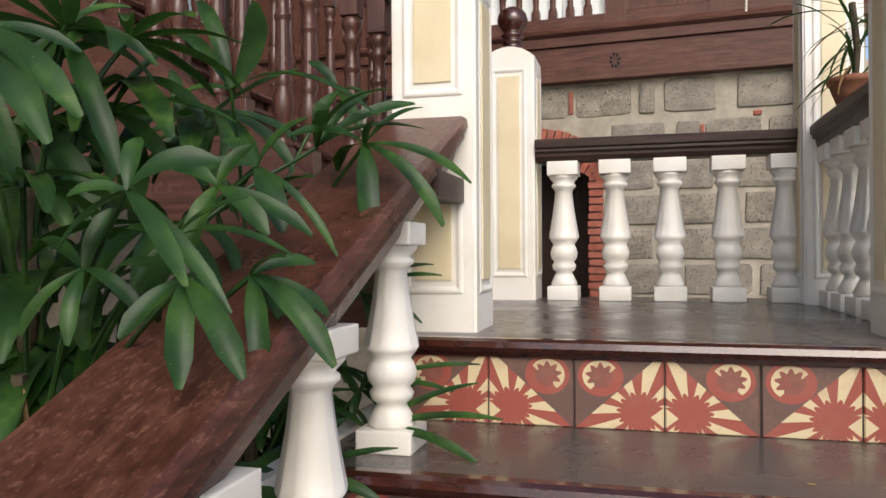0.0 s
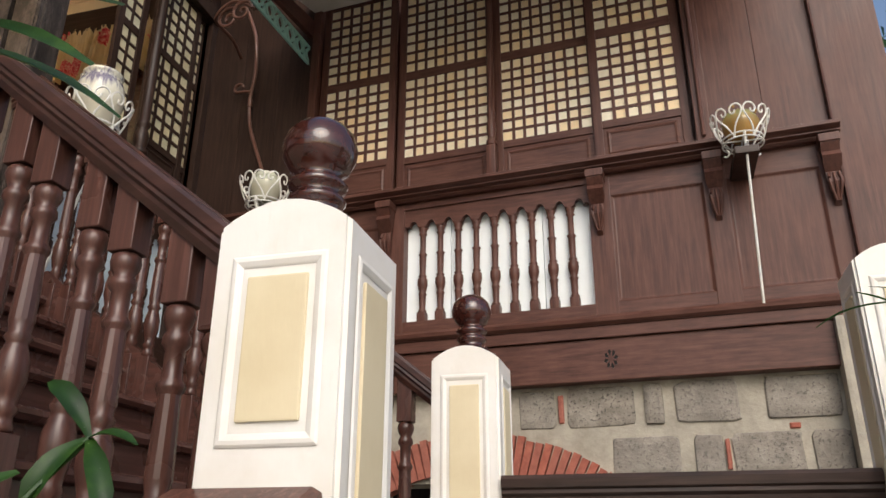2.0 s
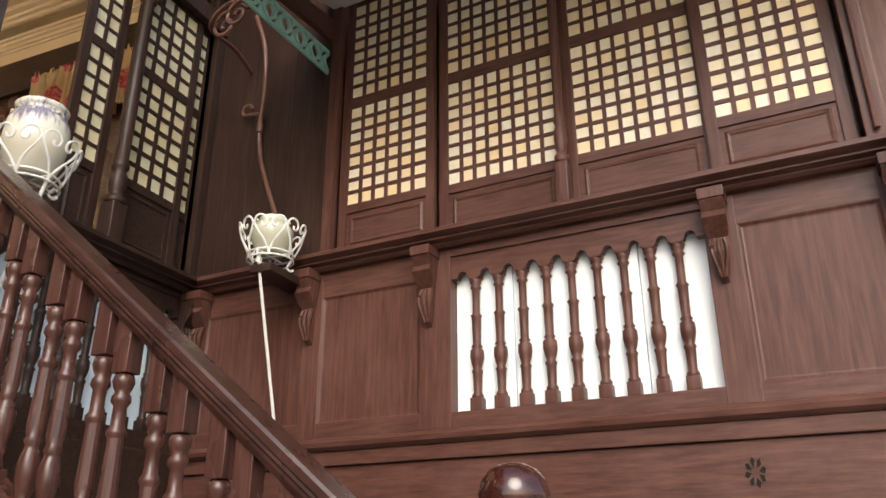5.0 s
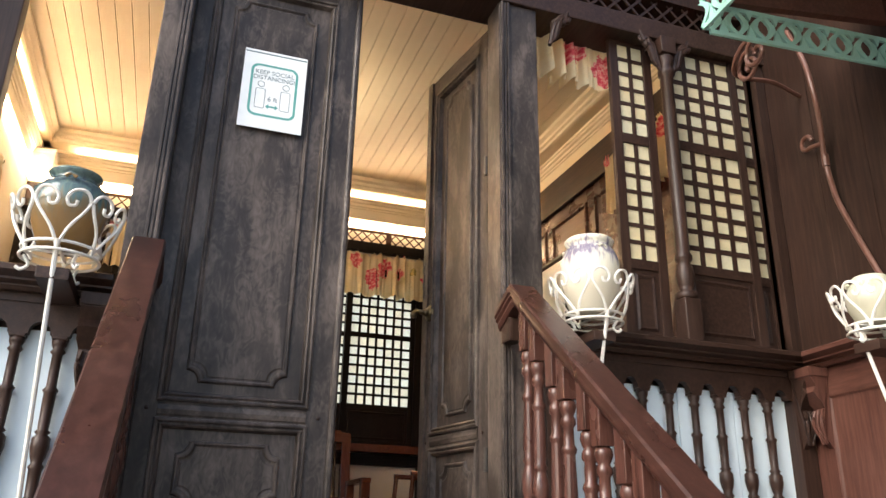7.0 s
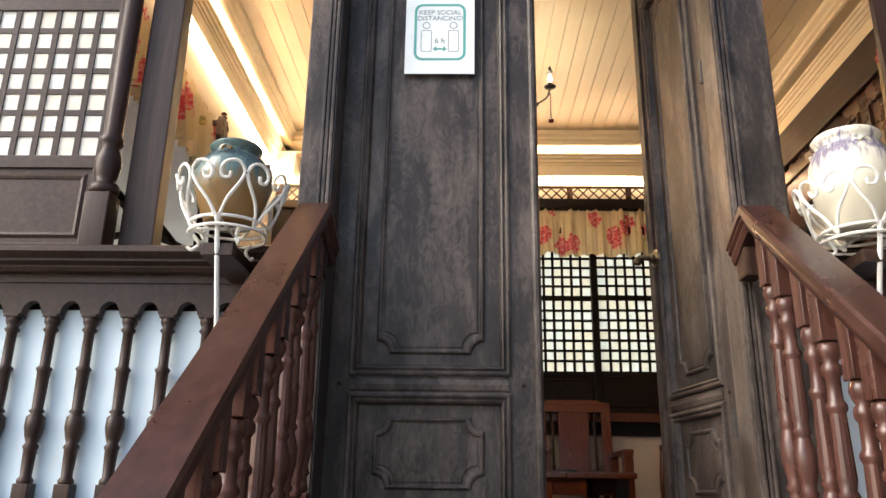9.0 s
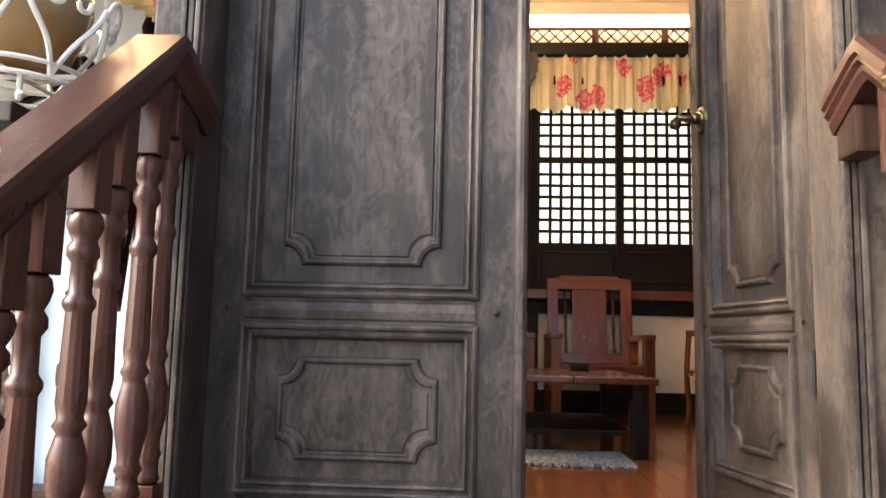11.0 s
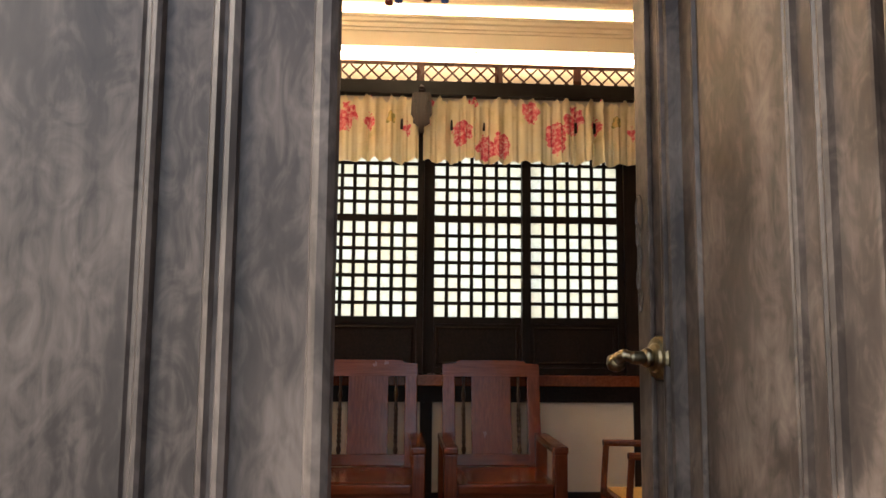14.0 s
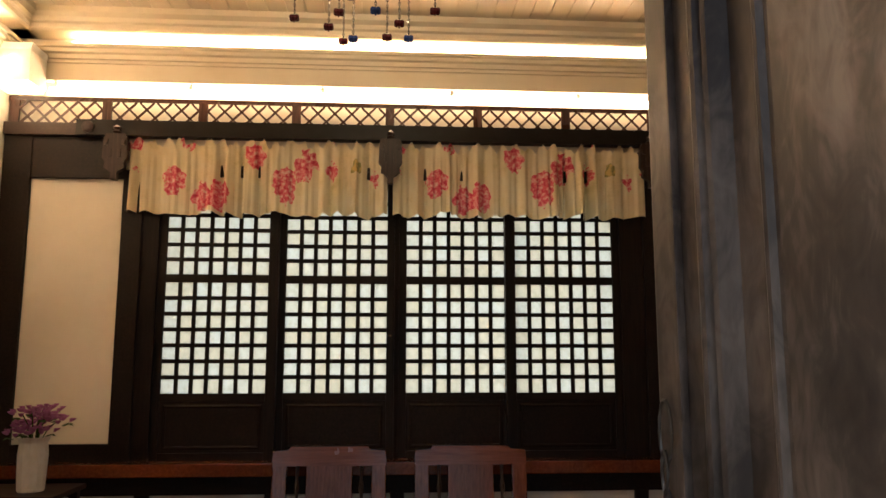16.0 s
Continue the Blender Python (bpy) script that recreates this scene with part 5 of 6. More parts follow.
# ---- furniture ----
def sala_chair(m, label):
    """A heavy armchair: faces +x; the seat's middle at the origin."""
    e = thing("armchair", label, "chair", m, "armchairs by the wall")
    back = pose(-0.28, 0, 0, 0, -9, 0)
    for y in (-0.30, 0.30):
        part("back_post", box(-0.03, 0.03, y - 0.045, y + 0.045, 0.36, 1.12, bev=0.008), WF["z"], e, "", back)
        bm = box(-0.33, 0.36, y * 1.12 - 0.045, y * 1.12 + 0.045, 0.60, 0.645, bev=0.012)
        part("armrest", bm, WF["x"], e)
        part("front_leg", box(0.26, 0.35, y * 1.12 - 0.04, y * 1.12 + 0.04, 0, 0.60, bev=0.008), WF["z"], e)
        part("rear_leg", box(-0.36, -0.28, y * 1.12 - 0.04, y * 1.12 + 0.04, 0, 0.60, bev=0.008), WF["z"], e)
        part("side_rail", box(-0.30, 0.30, y * 1.0 - 0.02, y * 1.0 + 0.02, 0.32, 0.41, bev=0.006), WF["x"], e)
    out = [(-0.345, 1.08)] + [(-0.33, 1.12), (-0.25, 1.125), (-0.235, 1.145)] + [(0.235, 1.145), (0.25, 1.125), (0.33, 1.12), (0.345, 1.08), (0.345, 1.03), (-0.345, 1.03)]
    bm = loft(bmesh.new(), [[(x, y, z) for y, z in out] for x in (-0.034, 0.034)])
    part("crest_rail", bm, WF["y"], e, "", back)
    part("lower_rail", box(-0.03, 0.03, -0.26, 0.26, 0.42, 0.50, bev=0.006), WF["y"], e, "", back)
    part("splat", box(-0.012, 0.018, -0.14, 0.14, 0.50, 1.035, bev=0.004), WF["z"], e, "broad figured back splat", back)
    for y in (-0.195, 0.195):
        bm = bmesh.new()
        prof = [(0.010, 0.50), (0.018, 0.53), (0.010, 0.56)] + [(0.011 + 0.005 * (i % 2), 0.57 + 0.018 * i) for i in range(15)] + [(0.010, 0.86), (0.017, 0.90), (0.009, 0.96), (0.012, 1.035)]
        lathe(bm, prof, (0, y, 0), 8)
        part("twisted_spindle", bm, W3["z"], e, "dark twisted spindle", back)
    part("seat_frame", box(-0.28, 0.34, -0.29, 0.29, 0.36, 0.42, bev=0.010), WF["y"], e)
    part("cane_seat", box(-0.24, 0.28, -0.23, 0.23, 0.42, 0.428, bev=0.003), WF["x"], e, "flat varnished seat board")
    part("apron", box(0.30, 0.33, -0.29, 0.29, 0.28, 0.36), WF["y"], e)
    return e


first_chair = sala_chair(pose(-7.32, 2.79, FLOOR2), "varnished reddish wooden armchair with slotted back")
copy_thing(first_chair, pose(-7.32, 3.655, FLOOR2))


def cane_chair(m, label):
    """A light cane armchair with curved legs; faces +x."""
    e = thing("cane_chair", label, "chair", m, "cane chairs")
    for y in (-0.26, 0.26):
        for x, lean in ((0.22, 0.03), (-0.22, -0.06)):
            part("leg", tube(bmesh.new(), curve_pts([(x + lean, y, 0.0), (x + lean * 0.2, y * 1.02, 0.12), (x + 0.02, y, 0.36), (x, y, 0.66 if x > 0 else 0.95)], 5), 0.020, 8), WF["z"], e)
        part("armrest", tube(bmesh.new(), [(-0.24, y, 0.66), (0.24, y, 0.665)], 0.022, 8), WF["x"], e)
    part("seat_frame", box(-0.24, 0.26, -0.27, 0.27, 0.36, 0.40, bev=0.010), WF["x"], e)
    part("cane_seat", box(-0.20, 0.22, -0.23, 0.23, 0.40, 0.406), M_CANESEAT, e, "woven cane seat")
    part("back_rail", tube(bmesh.new(), [(-0.225, -0.26, 0.94), (-0.24, 0, 0.97), (-0.225, 0.26, 0.94)], 0.022, 8), WF["y"], e)
    part("cane_back", box(-0.232, -0.226, -0.22, 0.22, 0.46, 0.92), M_CANESEAT, e, "woven cane back")
    return e


cane_chair(pose(-6.75, 4.50, FLOOR2, 0, 0, -90), "varnished cane-seated chair against the side")
tb = thing("coffee_table", "varnished two-board wooden coffee table", "table", pose(-5.83, 3.25, FLOOR2))
part("top_board", box(-0.63, 0.63, -0.42, -0.002, 0.365, 0.40, bev=0.008), WF["x"], tb)
part("top_board", box(-0.63, 0.63, 0.002, 0.42, 0.365, 0.40, bev=0.008), WF["x"], tb)
for x in (-0.54, 0.54):
    for y in (-0.34, 0.34):
        part("leg", box(x - 0.04, x + 0.04, y - 0.04, y + 0.04, 0, 0.365, bev=0.008), WB["z"], tb)
for y in (-0.34, 0.34):
    part("apron", box(-0.5, 0.5, y - 0.015, y + 0.015, 0.28, 0.36), WB["x"], tb)
part("stretcher_shelf", box(-0.5, 0.5, -0.3, 0.3, 0.10, 0.13, bev=0.006), WB["x"], tb)
at = thing("ashtray", "round black glass ashtray on the table", "ashtray", pose(-6.22, 3.40, FLOOR2 + 0.40))
smooth(part("bowl", lathe(bmesh.new(), [(0.055, 0), (0.06, 0.01), (0.06, 0.045), (0.05, 0.05), (0.042, 0.045), (0.04, 0.012), (0.004, 0.010)], segs=20), M_BLACK, at))
rg = thing("rag_rug", "blue and white woven rag rug with fringe", "rug", pose(-5.15, 3.1, FLOOR2))
bm = box(-0.28, 0.18, -0.5, 0.42, 0.002, 0.012, bev=0.003)
part("weave", bm, M_RUG, rg)
bm = bmesh.new()
rnd = random.Random(3)
for k in range(70):
    y = -0.49 + k * 0.013
    tube(bm, [(0.17, y, 0.010), (0.20, y + rnd.uniform(-0.006, 0.006), 0.012), (0.235, y + rnd.uniform(-0.012, 0.012), 0.004)], 0.0045, 5)
part("fringe", bm, M_RUG, rg)
sd = thing("side_table", "dark narrow wooden side table by the wall", "table", pose(-7.55, 1.0, FLOOR2))
part("tabletop", box(-0.24, 0.24, -0.34, 0.34, 0.90, 0.93, bev=0.008), W3["y"], sd)
for x in (-0.19, 0.19):
    for y in (-0.29, 0.29):
        part("leg", box(x - 0.025, x + 0.025, y - 0.025, y + 0.025, 0, 0.90, bev=0.005), W3["z"], sd)
vs = thing("flower_vase", "white ribbed vase of mauve silk flowers", "vase", pose(-7.5, 1.14, FLOOR2 + 0.93))
prof = [(0.064, 0.0), (0.07, 0.01), (0.074, 0.10), (0.078, 0.20), (0.072, 0.27), (0.086, 0.30), (0.075, 0.30), (0.064, 0.26)]
bm = bmesh.new()
loft(bm, [[(r * (1 + 0.04 * (i % 2)) * math.cos(2 * math.pi * i / 24), r * (1 + 0.04 * (i % 2)) * math.sin(2 * math.pi * i / 24), z) for i in range(24)] for r, z in prof])
part("vessel", bm, M_PORCELAIN, vs)
rnd = random.Random(11)
for k in range(20):
    t, rr, zz = rnd.uniform(0, 6.28), rnd.uniform(0.02, 0.16), rnd.uniform(0.33, 0.46)
    c = Vector((rr * math.cos(t), rr * math.sin(t), zz))
    part("stem", tube(bmesh.new(), [(0, 0, 0.2), c * 0.6 + Vector((0, 0, 0.12)), c], 0.003, 5), M_LEAF, vs)
    bm = bmesh.new()
    for j in range(9):
        a = j * 2.4
        q = 0.016 + 0.0065 * j
        base = c + Vector((q * math.cos(a), q * math.sin(a), 0.012 - 0.003 * j))
        loft(bm, [[base + Vector((0.026 * math.cos(a + s) * w * k, 0.026 * math.sin(a + s) * w * k, 0.020 * h)) for s, w in ((-0.7, 0.8), (-0.3, 1.2), (0, 1.35), (0.3, 1.2), (0.7, 0.8), (0, 0.2))] for h, k in ((0, 0.35), (0.5, 0.9), (1, 1.1))])
    part("bloom", bm, M_PETAL, vs, "mauve silk bloom")
    bm = bmesh.new()
    loft(bm, [[c + Vector((0.03 * math.cos(t) + x * math.sin(t), 0.03 * math.sin(t) - x * math.cos(t), -0.03)) for x in (-0.014, 0.014)], [c + Vector((0.07 * math.cos(t) + x * math.sin(t), 0.07 * math.sin(t) - x * math.cos(t), -0.015)) for x in (-0.016, 0.016)], [c + Vector((0.10 * math.cos(t), 0.10 * math.sin(t), -0.03 + x)) for x in (0, 0.002)]], closed=False)
    part("leaf", bm, M_LEAF, vs)

# ---- things on the facades ----
def heart_stand(m, foot, label):
    """White wire basket of heart scrolls, its ring at the origin, on a thin rod that leans back to the wall."""
    e = thing("plant_stand", label, "plant stand", m, "white plant stands")
    for r, z in ((0.112, 0.0), (0.112, -0.028)):
        part("ring", tube(bmesh.new(), [(r * math.cos(2 * math.pi * k / 28), r * math.sin(2 * math.pi * k / 28), z) for k in range(29)], 0.005, 6), M_IRON, e)
    for q in (0, 1):
        part("cross_bar", tube(bmesh.new(), [(-0.112 * (1 - q), -0.112 * q, -0.004), (0.112 * (1 - q), 0.112 * q, -0.004)], 0.005, 6), M_IRON, e)
    for k in range(6):
        bm = bmesh.new()
        for s in (-1, 1):
            pts = [(0.0, -0.02), (0.028, 0.035), (0.066, 0.088), (0.078, 0.125), (0.060, 0.152), (0.030, 0.150), (0.012, 0.126), (0.018, 0.104), (0.036, 0.104), (0.040, 0.120)]
            out = []
            for p in curve_pts([(s * x, 0, z) for x, z in pts], 4):
                r = 0.112 + 0.50 * p.z - 1.1 * p.z * p.z
                a = p.x / 0.158 + 2 * math.pi * k / 6
                out.append((r * math.cos(a), r * math.sin(a), p.z))
            tube(bm, out, 0.0052, 6)
        part("heart_scroll", bm, M_IRON, e)
    d = Vector((foot[0], foot[1], 0)).normalized() * -0.112
    part("rod", tube(bmesh.new(), [(d.x, d.y, 0.004), foot], 0.0075, 8), M_IRON, e, "thin white rod")
    for k in range(3):
        a = 2 * math.pi * k / 3 + 0.6
        part("foot", tube(bmesh.new(), curve_pts([(0.10 * math.cos(a), 0.10 * math.sin(a), -0.028), (0.082 * math.cos(a), 0.082 * math.sin(a), -0.055), (0.10 * math.cos(a), 0.10 * math.sin(a), -0.074), (0.115 * math.cos(a), 0.115 * math.sin(a), -0.066)], 4), 0.0055, 6), M_IRON, e)
    return e


def jar(m, prof, material, label, wide=1.0, tall=1.0):
    e = thing("stoneware_jar", label, "jar", m, "stoneware jars")
    prof = [(r * wide, z * tall) for r, z in prof]
    smooth(part("vessel", lathe(bmesh.new(), prof, segs=32), material, e))
    for k in range(3):
        a = 2 * math.pi * k / 3
        r = max(r for r, _ in prof) * 0.86
        zt = prof[-1][1] * 0.83
        part("lug", tube(bmesh.new(), [(r * math.cos(a + q), r * math.sin(a + q), zt + 0.012 * math.sin((q + 0.16) / 0.32 * math.pi)) for q in (-0.16, -0.08, 0, 0.08, 0.16)], 0.007, 6), material, e)


heart_stand(pose(-2.742, 1.866, 3.785) @ Matrix.Diagonal((1.10, 1.10, 1.06, 1)), (-0.18, 0.0, -0.94), "white wire plant stand on the sill beside the door")
jar(pose(-2.742, 1.866, 3.789), [(0.075, 0.0), (0.085, 0.01), (0.115, 0.09), (0.135, 0.17), (0.13, 0.235), (0.095, 0.285), (0.072, 0.298), (0.075, 0.312), (0.092, 0.325), (0.088, 0.335), (0.06, 0.33)], M_POT_GREEN, "green-brown glazed stoneware jar in a wire stand", 0.95, 0.83)
heart_stand(pose(-2.742, 3.885, 3.775) @ Matrix.Diagonal((1.09, 1.09, 1.04, 1)), (-0.18, 0.0, -0.93), "white wire plant stand beside the stair railing")
jar(pose(-2.742, 3.885, 3.779), [(0.08, 0.0), (0.09, 0.01), (0.115, 0.08), (0.128, 0.16), (0.125, 0.24), (0.108, 0.285), (0.092, 0.30), (0.10, 0.315), (0.108, 0.33), (0.10, 0.34), (0.07, 0.335)], M_POT_CREAM, "cream jar with blue running glaze in a stand", 0.99, 0.98)
heart_stand(pose(-2.255, 4.885, 3.725), (0.0, 0.16, -0.865), "white wire plant stand near the wall corner")
jar(pose(-2.255, 4.885, 3.729), [(0.07, 0.0), (0.08, 0.01), (0.11, 0.07), (0.115, 0.12), (0.09, 0.165), (0.07, 0.178), (0.078, 0.19), (0.07, 0.198), (0.05, 0.19)], M_POT_PALE, "pale celadon stoneware jar in a wire stand", 0.9)
heart_stand(pose(0.577, 4.675, 3.655) @ Matrix.Diagonal((0.9, 0.9, 0.9, 1)), (0.0, 0.145, -0.93), "white wire plant stand on the timber wall")
jar(pose(0.577, 4.675, 3.659), [(0.07, 0.0), (0.08, 0.01), (0.11, 0.06), (0.12, 0.10), (0.10, 0.15), (0.03, 0.165), (0.012, 0.18), (0.010, 0.20), (0.004, 0.205)], M_POT_OCHRE, "lidded ochre stoneware jar in a stand", 0.80, 0.9)
for x0, x1, y0, y1, z in ((-2.99, -2.65, 1.816, 1.916, 3.703), (-2.99, -2.65, 3.835, 3.935, 3.697), (-2.30, -2.18, 4.79, 5.14, 3.652), (0.52, 0.635, 4.58, 4.91, 3.577)):
    ob = part("stand_bracket", box(x0, x1, y0, y1, z - 0.04, z, bev=0.004), W3["x"], None)
    tagged(ob, "small dark wooden arm under a plant stand", "bracket", "stand arms")

# printed notice on the closed leaf
sg = thing("notice", "white notice with a teal rounded border", "sign", MW @ pose(2.526, 0.136, 4.569))
part("sheet", box(-0.14, 0.14, 0.0, 0.003, 0.0, 0.395), M_PAPER, sg)
bm = bmesh.new()


def round_rect(w, z0, z1, r, d, n=6):
    out = []
    for cx, cz, s in ((w - r, z0 + r, -90), (w - r, z1 - r, 0), (-w + r, z1 - r, 90), (-w + r, z0 + r, 180)):
        out += [(cx + r * math.cos(radians(s + 90 * k / n)), d, cz + r * math.sin(radians(s + 90 * k / n))) for k in range(n + 1)]
    return out


loft(bm, [round_rect(0.105, 0.06, 0.325, 0.035, -0.0008), round_rect(0.094, 0.071, 0.314, 0.026, -0.0008)], cap=False)
part("border", bm, M_TEAL, sg, "teal rounded border")
for s in (-1, 1):
    c = s * 0.055
    part("round_mark", loft(bmesh.new(), [[(c + r * math.cos(2 * math.pi * k / 20), -0.001, 0.222 + r * math.sin(2 * math.pi * k / 20)) for k in range(20)] for r in (0.016, 0.013)], cap=False), M_GREYINK, sg)
    part("tall_mark", loft(bmesh.new(), [round_rect(0.022, 0.0, 0.1, 0.008, -0.001), round_rect(0.0195, 0.0025, 0.0975, 0.006, -0.001)], cap=False), M_GREYINK, sg, "", pose(c, 0, 0.1))
bm = bmesh.new()
extrude_y(bm, [(-0.028, 0.113), (-0.014, 0.126), (-0.014, 0.117), (0.014, 0.117), (0.014, 0.126), (0.028, 0.113), (0.014, 0.100), (0.014, 0.109), (-0.014, 0.109), (-0.014, 0.100)], -0.0012, -0.0004)
part("arrow", bm, M_TEAL, sg)
part("top_strip", box(-0.138, 0.138, -0.001, 0.0, 0.378, 0.384), M_GREYINK, sg)


def words(text, size, x, z):
    cu = bpy.data.curves.new("lettering", "FONT")
    cu.body, cu.size, cu.align_x, cu.extrude = text, size, "CENTER", 0.0003
    cu.materials.append(M_GREYINK)
    ob = new("lettering", cu)
    ob.parent = sg
    ob.matrix_local = pose(x, -0.0012, z, 90)
    return ob


words("KEEP SOCIAL", 0.030, 0, 0.274)
words("DISTANCING!", 0.030, 0, 0.246)
words("6 ft", 0.032, 0, 0.140)

# awning over the north windows, with a mint fretwork edge
cn = thing("awning", "awning with pale soffit and mint fretwork edge", "awning", MN)
A0, A1, OUT = 0.86, 3.9, -0.92
bm = loft(bmesh.new(), [[(a, d, z) for d, z in ((0.0, 5.34), (OUT, 5.08), (OUT, 5.12), (0.0, 5.38))] for a in (A0, A1)])
part("soffit", bm, M_SOFFIT, cn, "pale painted soffit boards")
bm = loft(bmesh.new(), [[(a, d, z) for d, z in ((0.0, 5.385), (OUT - 0.05, 5.125), (OUT - 0.05, 5.145), (0.0, 5.46))] for a in (A0 - 0.04, A1)])
part("roof_sheet", bm, M_RUSTPIPE, cn)
part("edge_beam", loft(bmesh.new(), [[(a, d, z) for d, z in ((0.0, 5.13), (OUT, 5.05), (OUT, 5.12), (0.0, 5.27))] for a in (A0 - 0.035, A0)]), NWD["x"], cn)
part("edge_beam", box(A0, A1, OUT - 0.03, OUT, 5.05, 5.12), NWD["x"], cn)


def fret(length, n):
    """A strip of pierced scallops between two bars; runs along x, hangs down from z = 0."""
    bm = bmesh.new()
    st = length / n
    bx(bm, 0, length, 0, 0.014, -0.02, 0)
    bx(bm, 0, length, 0, 0.014, -0.155, -0.135)
    for k in range(n):
        c = (k + 0.5) * st
        for s in (-1, 1):
            line = [(c + s * st * (0.5 - 0.34 * math.sin(math.pi * t)), -0.02 - 0.115 * t) for t in [i / 6 for i in range(7)]]
            w = 0.014
            loft(bm, [[(x - w, d, z), (x + w, d, z), (x + w, d + 0.014, z), (x - w, d + 0.014, z)] for (x, z), d in [(q, 0.0) for q in line]])
        extrude_y(bm, [(c - 0.022, -0.135), (c + 0.022, -0.135), (c, -0.075)], 0.001, 0.013)
        extrude_y(bm, [(c - 0.016, -0.02), (c + 0.016, -0.02), (c, -0.055)], 0.001, 0.013)
    return bm


part("fretwork", fret(0.92, 7), M_MINT, cn, "mint pierced fretwork", pose(A0 - 0.04, 0.0, 5.06, 0, 0, -90))
part("fretwork", fret(3.0, 22), M_MINT, cn, "mint pierced fretwork", pose(A0 - 0.02, OUT - 0.045, 5.06))
for z in (0,):
    bm = bmesh.new()
    for k in range(2):
        c = Vector((0.62 - 0.18 * k, -0.55 + 0.1 * k, 5.02 + 0.06 * k))
        pts = [c + Vector((0.085 * (1 - t * 0.75) * math.cos(9 * t + k), 0.02 * t, 0.085 * (1 - t * 0.75) * math.sin(9 * t + k))) for t in [i / 24 for i in range(25)]]
        tube(bm, pts, 0.011, 7)
    tube(bm, curve_pts([(0.70, -0.5, 5.05), (0.52, -0.5, 5.16), (0.34, -0.45, 5.10), (0.30, -0.2, 5.12), (0.25, 0.0, 5.1)], 6), 0.012, 7)
    part("iron_scroll", bm, M_RUSTPIPE, cn, "brown wrought iron scroll bracket")
pp = thing("conduit_pipe", "brown painted cable pipe looping down the wall", "pipe", MN)
part("pipe", tube(bmesh.new(), curve_pts([(0.34, -0.10, 5.42), (0.45, -0.12, 5.14), (0.46, -0.10, 4.86), (0.41, -0.06, 4.67), (0.42, -0.05, 4.50), (0.45, -0.05, 4.38), (0.56, -0.04, 4.08), (0.68, -0.03, 3.78)], 6), 0.013, 8), M_RUSTPIPE, pp)
part("clip", lathe(bmesh.new(), [(0.018, -0.03), (0.018, 0.03)], (0.412, -0.057, 4.64), 10), M_RUSTPIPE, pp)
part("hook", tube(bmesh.new(), [(0.30 + 0.035 * math.cos(t), -0.05, 4.79 + 0.035 * math.sin(t)) for t in [i * 0.3 for i in range(18)]] + [(0.41, -0.05, 4.74)], 0.011, 7), M_RUSTPIPE, pp)


# ---- outside the side window and beyond the wall ----
ev = thing("eave", "pale eave soffit with dark curved beams", "eave", kind="structure")
part("soffit", loft(bmesh.new(), [[(x, y, z) for y, z in ((0.47, 5.75), (-1.5, 5.0), (-1.5, 5.06), (0.47, 5.81))] for x in (-8.5, -3.0)]), M_SOFFIT, ev)
for x in (-7.2, -6.2, -5.2, -4.2):
    part("brace", tube(bmesh.new(), curve_pts([(x, 0.40, 4.75), (x, 0.0, 5.15), (x, -0.6, 5.28), (x, -1.3, 5.02)], 5), 0.035, 6), WB["y"], ev)
part("edge_beam", box(-8.5, -3.0, -1.5, -1.42, 4.85, 5.02), WB["x"], ev)
rp = thing("roof", "house roof over the upper room", "roof", kind="structure")
part("deck", box(-8.25, -2.9, -0.2, 6.4, 7.0, 7.15), M_RUSTPIPE, rp)


# eave out of view, added to darken the upper west wall and corner
part("unseen_eave", loft(bmesh.new(), [[(x, y, z) for x, z in ((-2.9, 7.12), (-2.25, 6.85), (-2.25, 6.79), (-2.9, 7.0))] for y in (-3.0, 6.4)]), W3["y"], rp, "unseen dark boarded eave added to shade the west wall")


def leaf_cloud(bm, centre, radii, count, size, rnd):
    for _ in range(count):
        d = Vector((rnd.gauss(0, 1), rnd.gauss(0, 1), rnd.gauss(0, 1))).normalized() * rnd.uniform(0.35, 1.0)
        p = Vector(centre) + Vector((d.x * radii[0], d.y * radii[1], d.z * radii[2]))
        q = Euler((rnd.uniform(0, 6.28), rnd.uniform(0, 6.28), rnd.uniform(0, 6.28))).to_matrix()
        s = size * rnd.uniform(0.6, 1.4)
        v = [bm.verts.new(p + q @ Vector(c)) for c in ((-s, 0, 0), (0, -0.35 * s, 0.08 * s), (s, 0, 0), (0, 0.35 * s, 0.08 * s))]
        bm.faces.new((v[0], v[1], v[2]))
        bm.faces.new((v[0], v[2], v[3]))


